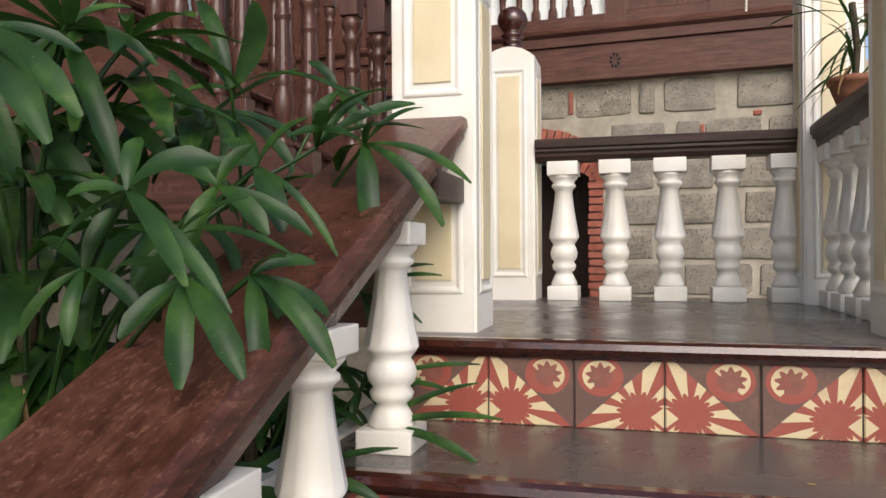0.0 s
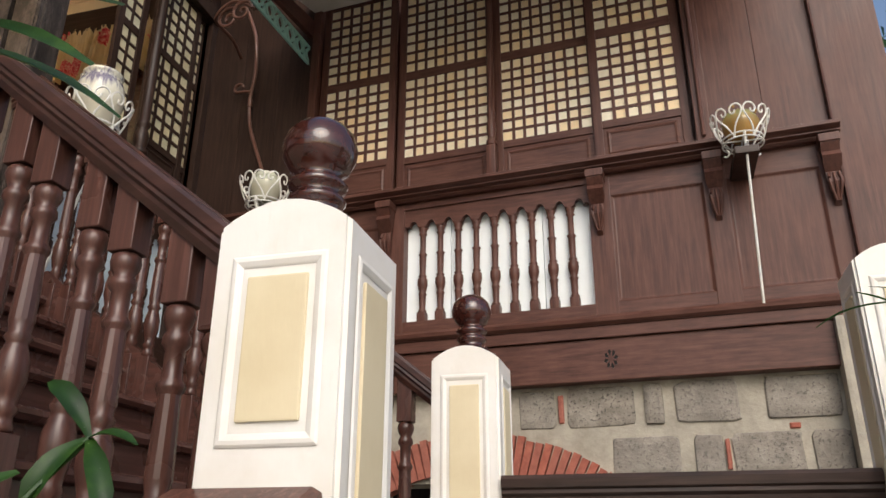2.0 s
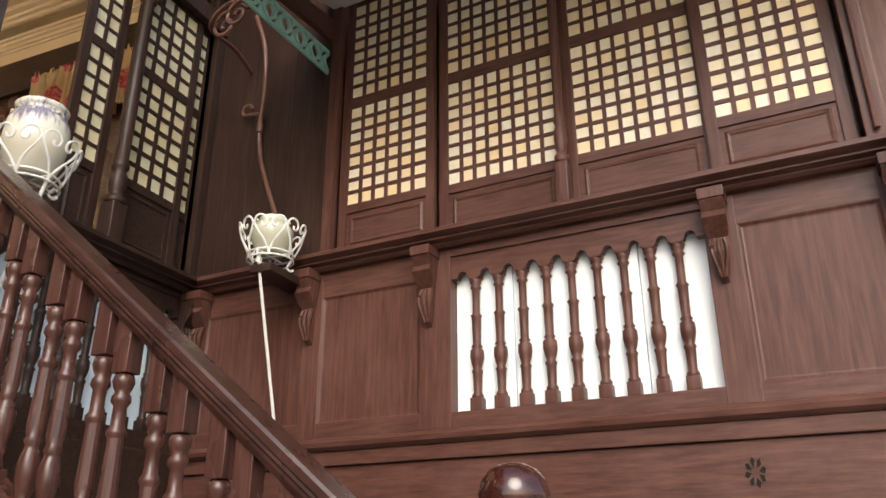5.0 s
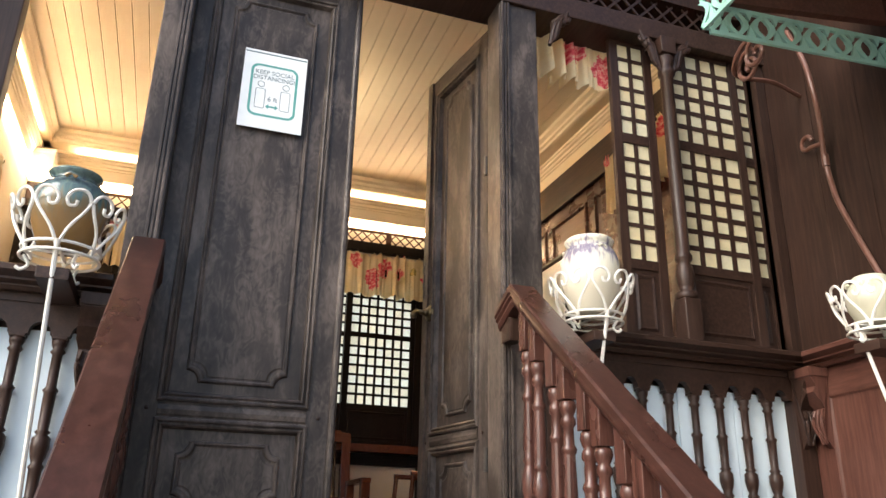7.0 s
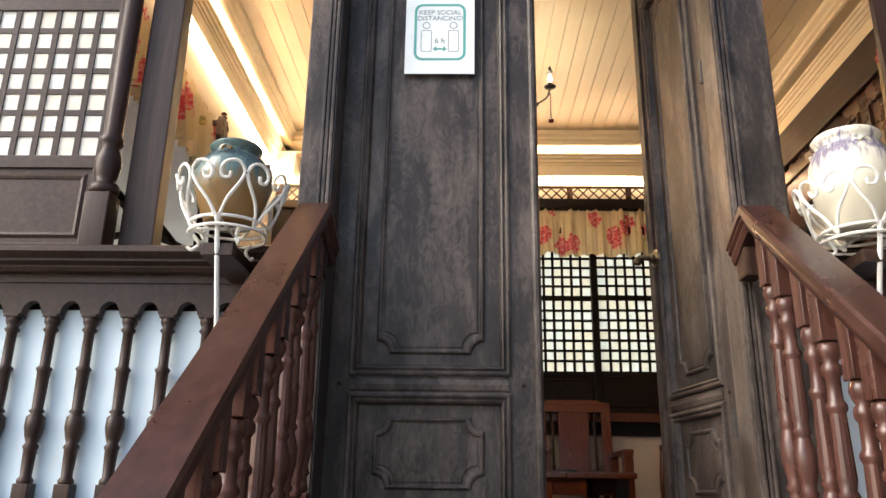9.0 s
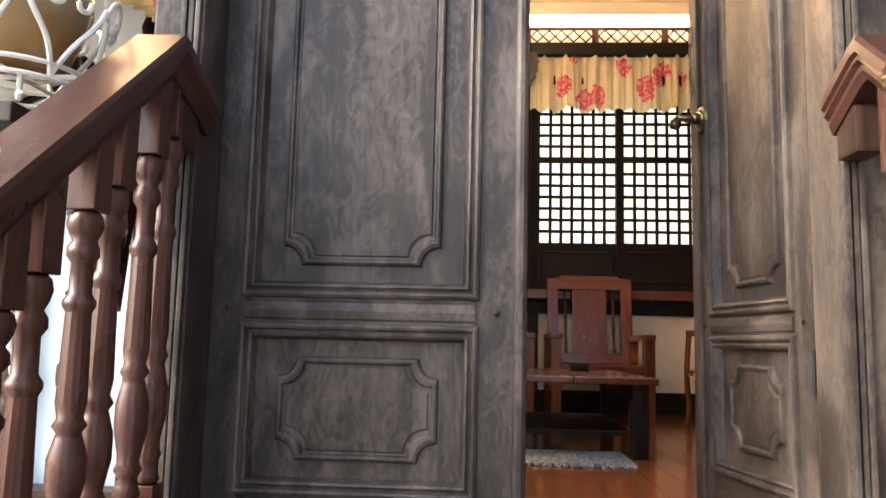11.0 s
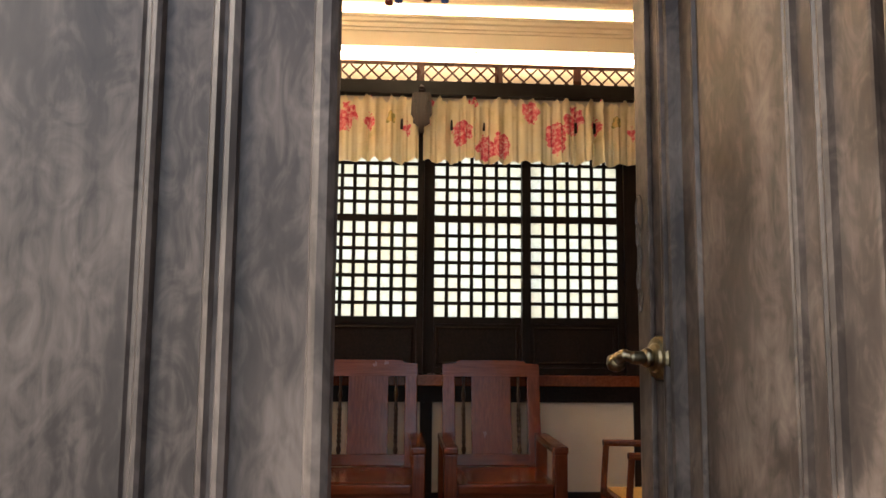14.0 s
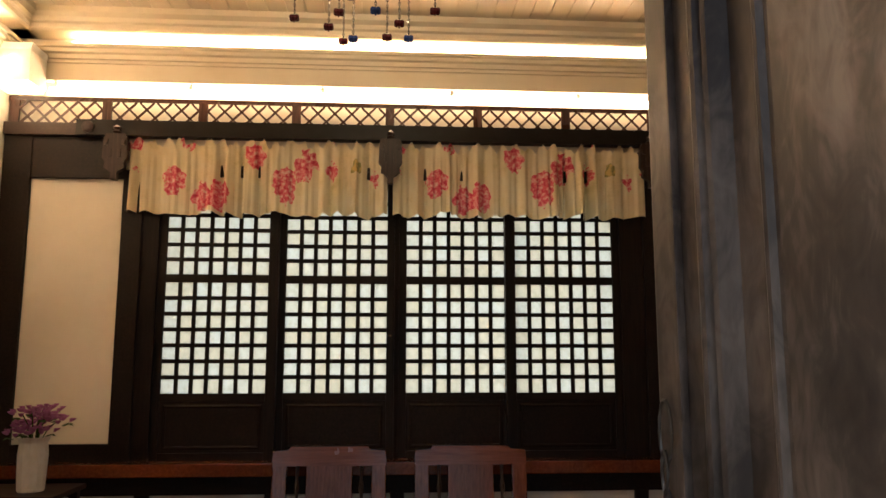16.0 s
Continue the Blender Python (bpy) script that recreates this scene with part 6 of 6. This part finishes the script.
def tree(x, y, h, r, seed, label):
    rnd = random.Random(seed)
    e = thing("tree", label, "tree", pose(x, y, 0), "garden trees")
    bm = bmesh.new()
    tube(bm, [(0, 0, 0), (0.1, 0.05, h * 0.35), (0.0, 0.1, h * 0.7)], [0.16, 0.12, 0.07], 9)
    ends = []
    for k in range(6):
        a = k * 1.05 + rnd.uniform(-0.3, 0.3)
        end = Vector((math.cos(a) * r * 0.75, math.sin(a) * r * 0.75, h * rnd.uniform(0.7, 1.0)))
        ends.append(end)
        tube(bm, [(0.05, 0.05, h * 0.45), end * 0.5 + Vector((0, 0, h * 0.28)), end], [0.06, 0.04, 0.015], 7)
    part("trunk", bm, M_CANE, e)
    bm = bmesh.new()
    for end in ends + [Vector((0, 0, h))]:
        for _ in range(3):
            c = end + Vector((rnd.gauss(0, r * 0.2), rnd.gauss(0, r * 0.2), rnd.gauss(0, r * 0.16)))
            leaf_cloud(bm, c, (r * 0.42, r * 0.42, r * 0.30), 230, 0.10, rnd)
    part("crown", bm, M_LEAF, e)


tree(3.7, 9.4, 6.6, 2.2, 1, "leafy garden tree beyond the house corner")
tree(-5.5, -4.8, 5.0, 2.2, 2, "leafy garden tree outside the side window")
tree(-8.0, -4.2, 4.6, 2.0, 3, "leafy garden tree outside the side window")


# ---- palms by the steps ----
def strap(bm, L, W, droop, twist, rnd):
    """One blunt pleated leaflet along +x from the origin, arching towards -z."""
    n = 9
    p, ang = Vector((0, 0, 0)), rnd.uniform(0.05, 0.3)
    loops = []
    for i in range(n + 1):
        t = i / n
        w = W * (0.25 + 0.75 * min(1.0, t * 3.2)) * (1.0 if t < 0.80 else max(0.30, 1 - (t - 0.80) * 3.4))
        up = Vector((math.sin(ang), 0, math.cos(ang)))
        tw = twist * t
        sd = Vector((0, math.cos(tw), 0)) + up * math.sin(tw)
        f = 0.20 * w
        loops.append([p - sd * w / 2 + up * f, p - sd * w / 4 + up * f * 0.25, p, p + sd * w / 4 + up * f * 0.25, p + sd * w / 2 + up * f])
        p = p + Vector((math.cos(ang), 0, -math.sin(ang))) * (L / n)
        ang += droop / n * (0.4 + 1.4 * t)
    loft(bm, loops, closed=False)


def fan_mesh(seed, n, L, W, spread, droop):
    rnd = random.Random(seed)
    bm = bmesh.new()
    for k in range(n):
        before = len(bm.verts)
        q = k / max(1, n - 1) - 0.5
        strap(bm, L * (1 - 0.25 * abs(2 * q) ** 2) * rnd.uniform(0.88, 1.1), W * rnd.uniform(0.8, 1.15), droop * rnd.uniform(0.6, 1.3), rnd.uniform(-0.5, 0.5), rnd)
        bm.verts.ensure_lookup_table()
        bmesh.ops.transform(bm, matrix=pose(0, 0, 0, 0, rnd.uniform(-12, 10), spread * q + rnd.uniform(-5, 5)), verts=bm.verts[before:])
    return bm


FANS = [fan_mesh(20, 7, 0.30, 0.046, 190, 1.3), fan_mesh(21, 8, 0.27, 0.034, 210, 0.9), fan_mesh(22, 6, 0.33, 0.050, 150, 1.7), fan_mesh(23, 5, 0.30, 0.052, 140, 0.5), fan_mesh(24, 7, 0.24, 0.022, 200, 0.7)]
FAN_OBS = []


def palm(x, y, label, fans, cane_top):
    e = thing("lady_palm", label, "palm", pose(x, y, 0), "lady palms")
    for k, (dx, dy) in enumerate(((0, 0), (0.07, 0.05), (-0.06, 0.08), (0.03, -0.07))):
        h = cane_top * (1 - 0.12 * k)
        part("cane", tube(bmesh.new(), curve_pts([(dx, dy, 0), (dx * 1.4, dy * 1.2, h * 0.5), (dx * 2.0, dy * 1.6, h)], 5), 0.016, 8), M_CANE, e, "fibrous brown cane")
    for kind, hub, yaw, pitch, roll, size in fans:
        hub = Vector(hub) - Vector((x, y, 0))
        foot = Vector((hub.x * 0.15, hub.y * 0.15, max(0.5, hub.z - 0.35)))
        part("leaf_stalk", tube(bmesh.new(), curve_pts([foot, foot * 0.45 + hub * 0.55 + Vector((0, 0, 0.05)), hub], 5), [0.005] * 11, 6), M_LEAF, e)
        m = pose(hub.x, hub.y, hub.z) @ Euler((radians(roll), radians(-pitch), radians(yaw)), "XYZ").to_matrix().to_4x4() @ Matrix.Diagonal((size, size, size, 1))
        if len(FAN_OBS) <= kind or FAN_OBS[kind] is None:
            while len(FAN_OBS) <= kind:
                FAN_OBS.append(None)
            FAN_OBS[kind] = smooth(part("leaf", FANS[kind], M_LEAF, e, "fan of blunt green leaflets", m))
        else:
            share("leaf", FAN_OBS[kind], e, m)
    return e


def leaflet(bm, yaw, pitch, length, width, rnd):
    """One blunt pleated leaflet from the origin to its tip, arched above the straight line."""
    d = Euler((0, radians(-pitch), radians(yaw)), "XYZ").to_matrix() @ Vector((1, 0, 0))
    side = d.cross(Vector((0.25, -0.55, 0.8))).normalized()
    up = side.cross(d).normalized()
    arch, tw0, n = rnd.uniform(0.08, 0.16), rnd.uniform(-0.5, 0.5), 9
    if up.z < 0:
        side, up = -side, -up
    loops = []
    for i in range(n + 1):
        t = i / n
        w = 0.86 * width * (0.28 + 0.72 * min(1.0, t * 2.6)) * (1.0 if t < 0.80 else max(0.25, 1 - (t - 0.80) * 3.6))
        p = d * (length * t) + up * (4 * arch * length * t * (1 - t))
        sd = side * math.cos(tw0 * t) + up * math.sin(tw0 * t)
        f = 0.16 * w
        loops.append([p - sd * w / 2 + up * f, p - sd * w / 4 + up * f * 0.2, p, p + sd * w / 4 + up * f * 0.2, p + sd * w / 2 + up * f])
    loft(bm, loops, closed=False)


def fan(e, root, hub, blades, seed):
    """A leaf: a thin stalk and a spray of leaflets, each given by turn, rise, length and width."""
    rnd = random.Random(seed)
    h = Vector(hub) - Vector(root)
    foot = Vector((h.x * 0.1, h.y * 0.1, max(0.4, h.z - 0.4)))
    part("leaf_stalk", tube(bmesh.new(), curve_pts([foot, foot * 0.45 + h * 0.55 + Vector((0, 0, 0.04)), h], 5), 0.0045, 6), M_LEAF, e)
    bm = bmesh.new()
    for q in blades:
        leaflet(bm, *q, rnd)
    smooth(part("leaf", bm, M_LEAF, e, "spray of blunt green leaflets", pose(*h)))


P1, P2 = (-0.90, 1.62, 0), (-1.0, 1.05, 0)
pa = palm(P1[0], P1[1], "lady palm with broad green fans over the handrail", [(1, (-0.95, 1.75, 1.55), -40, 30, 0, 1.0), (2, (-1.0, 1.45, 1.70), -90, 20, 0, 1.0), (1, (-1.05, 1.62, 1.40), -60, 10, 0, 1.0), (0, (-0.95, 1.60, 1.25), -70, 0, 0, 0.9)], 1.45)
FA = [(-64, -66, 0.19, 0.050), (-7, -45, 0.23, 0.036), (12, -21, 0.22, 0.034), (31, 33, 0.14, 0.024), (-51, 30, 0.08, 0.031), (-144, 2, 0.15, 0.039), (138, -19, 0.13, 0.032), (49, -30, 0.10, 0.026)]
fan(pa, P1, (-0.52, 1.38, 1.62), FA, 1)
fan(pa, P1, (-0.85, 1.45, 1.76), [(-8, -13, 0.36, 0.036), (-28, 62, 0.19, 0.070), (163, 64, 0.23, 0.042), (180, -11, 0.16, 0.042), (156, 34, 0.29, 0.042)], 2)
fan(pa, P1, (-0.64, 1.66, 1.09), [(4, 13, 0.29, 0.019), (-10, 3, 0.24, 0.021), (-27, -27, 0.12, 0.024), (22, 53, 0.14, 0.030), (-174, -13, 0.20, 0.020), (-87, -40, 0.08, 0.025), (22, -46, 0.15, 0.023)], 3)
fan(pa, P1, (-0.70, 1.82, 1.31), [(0, 11, 0.22, 0.015), (-10, -23, 0.19, 0.018), (-19, -37, 0.19, 0.030), (83, 41, 0.07, 0.018), (12, 20, 0.20, 0.016), (42, -73, 0.10, 0.024)], 4)
fan(pa, P1, (-0.77, 1.85, 1.83), [(180, 45, 0.12, 0.036), (0, -9, 0.08, 0.034), (-130, -55, 0.12, 0.038), (-27, -52, 0.14, 0.036)], 5)
fan(pa, P1, (-0.99, 1.50, 1.66), [(180, 76, 0.17, 0.037), (10, 5, 0.12, 0.040), (11, 32, 0.30, 0.032), (-18, -43, 0.18, 0.041), (-159, -43, 0.15, 0.044)], 6)
fan(pa, P1, (-0.58, 1.56, 1.02), [(-2, 8, 0.30, 0.026), (-16, -8, 0.28, 0.028), (12, 24, 0.26, 0.022), (-34, -32, 0.18, 0.028), (-60, -50, 0.15, 0.030), (30, 44, 0.16, 0.024), (160, 12, 0.16, 0.024)], 21)
fan(pa, P1, (-0.66, 1.32, 0.98), [(-10, -6, 0.22, 0.026), (18, 14, 0.22, 0.026), (-36, -30, 0.18, 0.030), (48, 38, 0.16, 0.026), (-80, -54, 0.16, 0.030), (-140, 10, 0.16, 0.026)], 22)
fan(pa, P1, (-0.66, 1.12, 1.02), [(-22, -40, 0.17, 0.032), (10, -20, 0.18, 0.030), (-60, -50, 0.16, 0.034), (-110, -40, 0.17, 0.032), (60, 20, 0.14, 0.026)], 23)
pb = palm(P2[0], P2[1], "dense lady palm with drooping green leaflets", [(1, (-0.924, 1.217, 1.811), -40, 20, 0, 0.95), (2, (-0.77, 1.082, 1.456), -80, 0, 0, 0.8), (0, (-0.961, 1.058, 1.382), -60, -5, 0, 0.9), (0, (-0.851, 0.883, 1.507), -35, 10, 0, 0.7), (1, (-0.942, 1.078, 1.785), -90, 35, 0, 1.0), (0, (-0.916, 1.156, 1.298), -60, -10, 0, 0.8), (2, (-1.028, 1.056, 1.266), -80, -20, 0, 1.0), (1, (-1.10, 0.95, 1.60), -100, 10, 0, 1.0)], 1.55)
fan(pb, P2, (-0.76, 1.40, 2.17), [(-14, -4, 0.34, 0.030), (4, 2, 0.30, 0.028), (-30, 8, 0.30, 0.030), (20, -14, 0.28, 0.026), (-4, -16, 0.33, 0.028), (150, 10, 0.24, 0.030), (-100, 5, 0.24, 0.030)], 18)
fan(pb, P2, (-0.63, 1.40, 1.62), [(-27, 22, 0.23, 0.036), (49, 45, 0.18, 0.034), (5, 8, 0.22, 0.036), (-60, 12, 0.20, 0.034), (110, 40, 0.18, 0.032), (25, 25, 0.22, 0.036)], 19)
fan(pb, P2, (-0.51, 0.92, 1.38), [(-53, -57, 0.15, 0.034), (-14, -40, 0.18, 0.036), (40, 9, 0.09, 0.029), (-36, 14, 0.10, 0.022), (34, -57, 0.08, 0.029), (36, -29, 0.12, 0.027)], 7)
fan(pb, P2, (-0.52, 0.78, 1.38), [(-62, -58, 0.14, 0.036), (-129, -42, 0.10, 0.029), (-27, -42, 0.16, 0.036), (143, -32, 0.11, 0.030), (93, -15, 0.07, 0.027), (163, 3, 0.14, 0.027)], 8)
fan(pb, P2, (-0.63, 0.82, 1.49), [(-144, -8, 0.07, 0.033), (-31, -36, 0.20, 0.032), (-13, -41, 0.23, 0.022), (20, 18, 0.12, 0.044), (110, 56, 0.09, 0.030), (180, -38, 0.14, 0.028)], 9)
fan(pb, P2, (-0.92, 0.85, 1.72), [(-14, -29, 0.29, 0.048), (-23, -35, 0.31, 0.050), (0, -66, 0.24, 0.038), (22, -8, 0.16, 0.029)], 10)
fan(pb, P2, (-0.93, 1.05, 1.78), [(-21, -56, 0.30, 0.042), (7, -21, 0.18, 0.032), (40, 26, 0.12, 0.034), (-148, -57, 0.15, 0.040), (-153, -77, 0.19, 0.038)], 11)
fan(pb, P2, (-0.61, 1.12, 1.55), [(-40, -47, 0.15, 0.048), (-8, -44, 0.21, 0.017), (154, 31, 0.11, 0.039), (0, 40, 0.12, 0.037), (-146, -8, 0.10, 0.036), (145, -53, 0.11, 0.039)], 12)
fan(pb, P2, (-0.61, 1.00, 1.51), [(-12, -39, 0.12, 0.039), (-108, -61, 0.11, 0.037), (180, 20, 0.08, 0.035), (37, 51, 0.08, 0.034), (12, -28, 0.16, 0.031)], 16)
fan(pb, P2, (-0.72, 0.85, 1.39), [(-158, -48, 0.12, 0.024), (0, -34, 0.11, 0.025), (-72, -62, 0.11, 0.025), (159, 16, 0.14, 0.030), (55, 65, 0.09, 0.032)], 17)
fan(pb, P2, (-0.63, 0.92, 1.43), [(10, 28, 0.12, 0.020), (-9, -7, 0.20, 0.022), (0, -51, 0.08, 0.029), (-138, -57, 0.09, 0.031), (167, 0, 0.13, 0.033)], 13)
fan(pb, P2, (-0.99, 1.25, 1.68), [(26, 50, 0.18, 0.037), (4, -6, 0.26, 0.040), (-15, -34, 0.19, 0.040), (-150, -61, 0.17, 0.043), (165, 12, 0.20, 0.042)], 14)
fan(pb, P2, (-1.03, 1.10, 1.53), [(180, 59, 0.12, 0.037), (-22, -34, 0.16, 0.037), (23, 17, 0.12, 0.035), (-91, -71, 0.16, 0.037), (0, -78, 0.21, 0.028)], 15)
palm(-1.35, 1.35, "lady palm standing behind the others", [
    (k % 3, (-1.30 + 0.11 * (k % 5) - 0.12, 1.1 + 0.17 * (k % 4), 0.85 + 0.10 * (k % 10)), -30 - 37 * k % 130, 18 - 9 * (k % 5), 0, 1.0) for k in range(26)
], 1.5)
palm(-1.02, 1.98, "low lady palm filling the shade beside the landing", [
    (k % 3, (-0.98 + 0.09 * (k % 4) - 0.1, 1.78 + 0.11 * (k % 3), 0.62 + 0.07 * (k % 9)), -20 - 41 * k % 110, 22 - 8 * (k % 5), 0, 0.8) for k in range(18)
], 0.9)
# dry leaves hanging low
dp = thing("dry_palm_leaves", "dry brown palm leaves among the canes", "dead leaves", pose(-0.95, 0.98, 1.12))
bm = bmesh.new()
rnd = random.Random(8)
for k in range(30):
    before = len(bm.verts)
    strap(bm, rnd.uniform(0.2, 0.34), rnd.uniform(0.012, 0.024), 1.0, rnd.uniform(-1, 1), rnd)
    bm.verts.ensure_lookup_table()
    bmesh.ops.transform(bm, matrix=pose(rnd.uniform(-0.2, 0.15), rnd.uniform(-0.15, 0.2), rnd.uniform(-0.1, 0.12), 0, rnd.uniform(10, 80), rnd.uniform(-150, 30)), verts=bm.verts[before:])
part("blade", bm, M_DRYLEAF, dp)
part("dead_cane", tube(bmesh.new(), [(0, 0, 0.1), (-0.02, 0.03, -1.12)], 0.012, 7), M_CANE, dp)
bed = part("planting_bed", box(-2.2, -0.73, -0.6, 2.6, 0.0, 0.06), M_SOIL, None)
tagged(bed, "dark soil bed beside the steps", "soil", kind="structure")

# spiky plant in a clay pot on the side rail
sp = thing("potted_plant", "spiky green plant in a clay pot", "potted plant", pose(0.69, 2.86, 1.895))
smooth(part("pot", lathe(bmesh.new(), [(0.05, 0.0), (0.07, 0.05), (0.078, 0.075), (0.086, 0.078), (0.086, 0.098), (0.07, 0.098), (0.065, 0.07)], segs=20), M_TERRA, sp, "small terracotta pot"))
rnd = random.Random(14)
part("stalk", tube(bmesh.new(), [(0, 0, 0.06), (0.01, 0.0, 0.2), (0.0, 0.02, 0.36)], 0.012, 7), M_CANE, sp)
for k in range(34):
    bm = bmesh.new()
    strap(bm, rnd.uniform(0.18, 0.30), rnd.uniform(0.008, 0.014), rnd.uniform(0.2, 1.0), rnd.uniform(-0.5, 0.5), rnd)
    dry = k % 8 == 0
    part("leaf", bm, M_DRYLEAF if dry else M_LEAF, sp, "", pose(0, 0.0, rnd.uniform(0.08, 0.36), 0, rnd.uniform(-65, 15) if not dry else rnd.uniform(0, 30), rnd.uniform(0, 360)))
lf = thing("fallen_leaf", "curled yellow leaf lying on a step", "leaf", pose(0.28, 1.47, 0.994, 0, 0, 25))
bm = bmesh.new()
strap(bm, 0.06, 0.012, 0.7, 0.3, random.Random(2))
part("blade", bm, paint("yellowed_leaf", (0.52, 0.36, 0.10), 0.6, 0.3, 40), lf)

# ---- pieces: riser tiles, blocks, bricks, floorboards ----
def tile_mesh(flip):
    me = bpy.data.meshes.new("riser_tile")
    w, h, q = 0.1025, 0.0825, 0.003
    vs = [(-w, 0, -h), (w, 0, -h), (w, 0, h), (-w, 0, h), (-w + q, -0.004, -h + q), (w - q, -0.004, -h + q), (w - q, -0.004, h - q), (-w + q, -0.004, h - q)]
    me.from_pydata(vs, [], [(4, 5, 6, 7), (0, 1, 5, 4), (1, 2, 6, 5), (2, 3, 7, 6), (3, 0, 4, 7)])
    lay = me.uv_layers.new(name="UVMap")
    for lp in me.loops:
        x, _, z = vs[lp.vertex_index]
        u = (x + w) / (2 * w)
        lay.data[lp.index].uv = (1 - u if flip else u, (z + h) / (2 * h) * 0.9 + 0.02)
    me.materials.append(M_TILE)
    return me


TILES = [tile_mesh(False), tile_mesh(True)]
for yf, zt in ((1.838, 1.155), (1.393, 0.945), (1.093, 0.755)):
    for k in range(8):
        o = new("riser_tile", TILES[(k + 1) % 2])
        o.parent = fl
        o.matrix_local = pose(-0.476 + 0.208 * k, yf - 0.0025, zt - 0.0825) if k < 7 else pose(-0.621, yf - 0.0025, zt - 0.0825) @ Matrix.Diagonal((0.37, 1, 1, 1))


def stone_piece(a0, a1, z0, z1, rnd, material=None, name="stone_block"):
    """A rough block with worn rounded corners, a little proud of the mortar."""
    ca, cz, ha, hz = (a0 + a1) / 2, (z0 + z1) / 2, (a1 - a0) / 2, (z1 - z0) / 2
    n = 16
    bm = bmesh.new()
    jit = [rnd.uniform(0.95, 1.04) for _ in range(n)]

    def ring(s, d):
        out = []
        for k in range(n):
            t = 2 * math.pi * (k + 0.5) / n
            c, q = math.cos(t), math.sin(t)
            p = 0.20
            out.append((ca + ha * s * jit[k] * math.copysign(abs(c) ** p, c), d, cz + hz * s * jit[k] * math.copysign(abs(q) ** p, q)))
        return out
    pr = rnd.uniform(0.004, 0.018)
    loft(bm, [ring(1.0, 0.10), ring(1.0, 0.09 - pr * 0.4), ring(0.95, 0.088 - pr), ring(0.6, 0.085 - pr - rnd.uniform(0, 0.006))])
    return part(name, bm, material or M_STONE, ns)


rnd = random.Random(31)
rows = [(2.285, 2.495, [2.27, 2.47, 2.53, 2.88, 2.935, 3.03, 3.09, 3.40, 3.515, 3.86]), (2.02, 2.225, [2.755, 3.10, 3.16, 3.30, 3.335, 3.66, 3.70, 3.87]), (1.80, 1.985, [2.80, 3.02, 3.06, 3.38, 3.44, 3.87]), (1.58, 1.77, [2.74, 3.10, 3.15, 3.52, 3.56, 3.86]), (1.36, 1.55, [2.78, 3.02, 3.06, 3.45, 3.50, 3.87]), (1.14, 1.33, [2.74, 3.15, 3.20, 3.60, 3.64, 3.86]), (0.9, 1.11, [2.78, 3.2, 3.25, 3.86])]
for z0, z1, cuts in rows:
    for a0, a1 in zip(cuts[0::2], cuts[1::2]):
        stone_piece(a0, a1, z0, z1, rnd)
for a0, a1 in ((0.55, 0.80), (0.84, 1.12), (1.16, 1.36)):
    for z0, z1 in ((2.285, 2.495), (1.80, 2.0), (1.5, 1.75)):
        stone_piece(a0, a1, z0, z1, rnd)
for a0, a1, z0, z1 in ((2.485, 2.515, 2.31, 2.46), (3.305, 3.328, 2.05, 2.2), (3.61, 3.66, 2.235, 2.265)):
    stone_piece(a0, a1, z0, z1, rnd, M_BRICK, "brick")
# arch of bricks over the passage, and its brick jamb
C, R0 = (2.0, 0.95), 1.13
for k in range(34):
    t = radians(52 + 76 * (k + 0.5) / 34)
    bm = box(-0.019, 0.019, 0.055, 0.16, R0, R0 + 0.195 + rnd.uniform(-0.012, 0.012))
    part("brick", bm, M_BRICK, ns, "", pose(C[0], 0, C[1], 0, 90 - math.degrees(t), 0))
for k in range(22):
    z = 0.92 + k * 0.05
    part("brick", box(2.615 + rnd.uniform(-0.006, 0.006), 2.715 + rnd.uniform(-0.01, 0.01), 0.055, 0.35, z, z + 0.038), M_BRICK, ns)
first = None
for k in range(40):
    y = 0.63 + 0.125 * k
    if first is None:
        first = part("floorboard", box(-7.97, -3.0, 0.0, 0.122, 2.70, FLOOR2), M_FLOOR, rf, "", pose(0, y, 0))
    else:
        share("floorboard", first, rf, pose(0, y, 0))
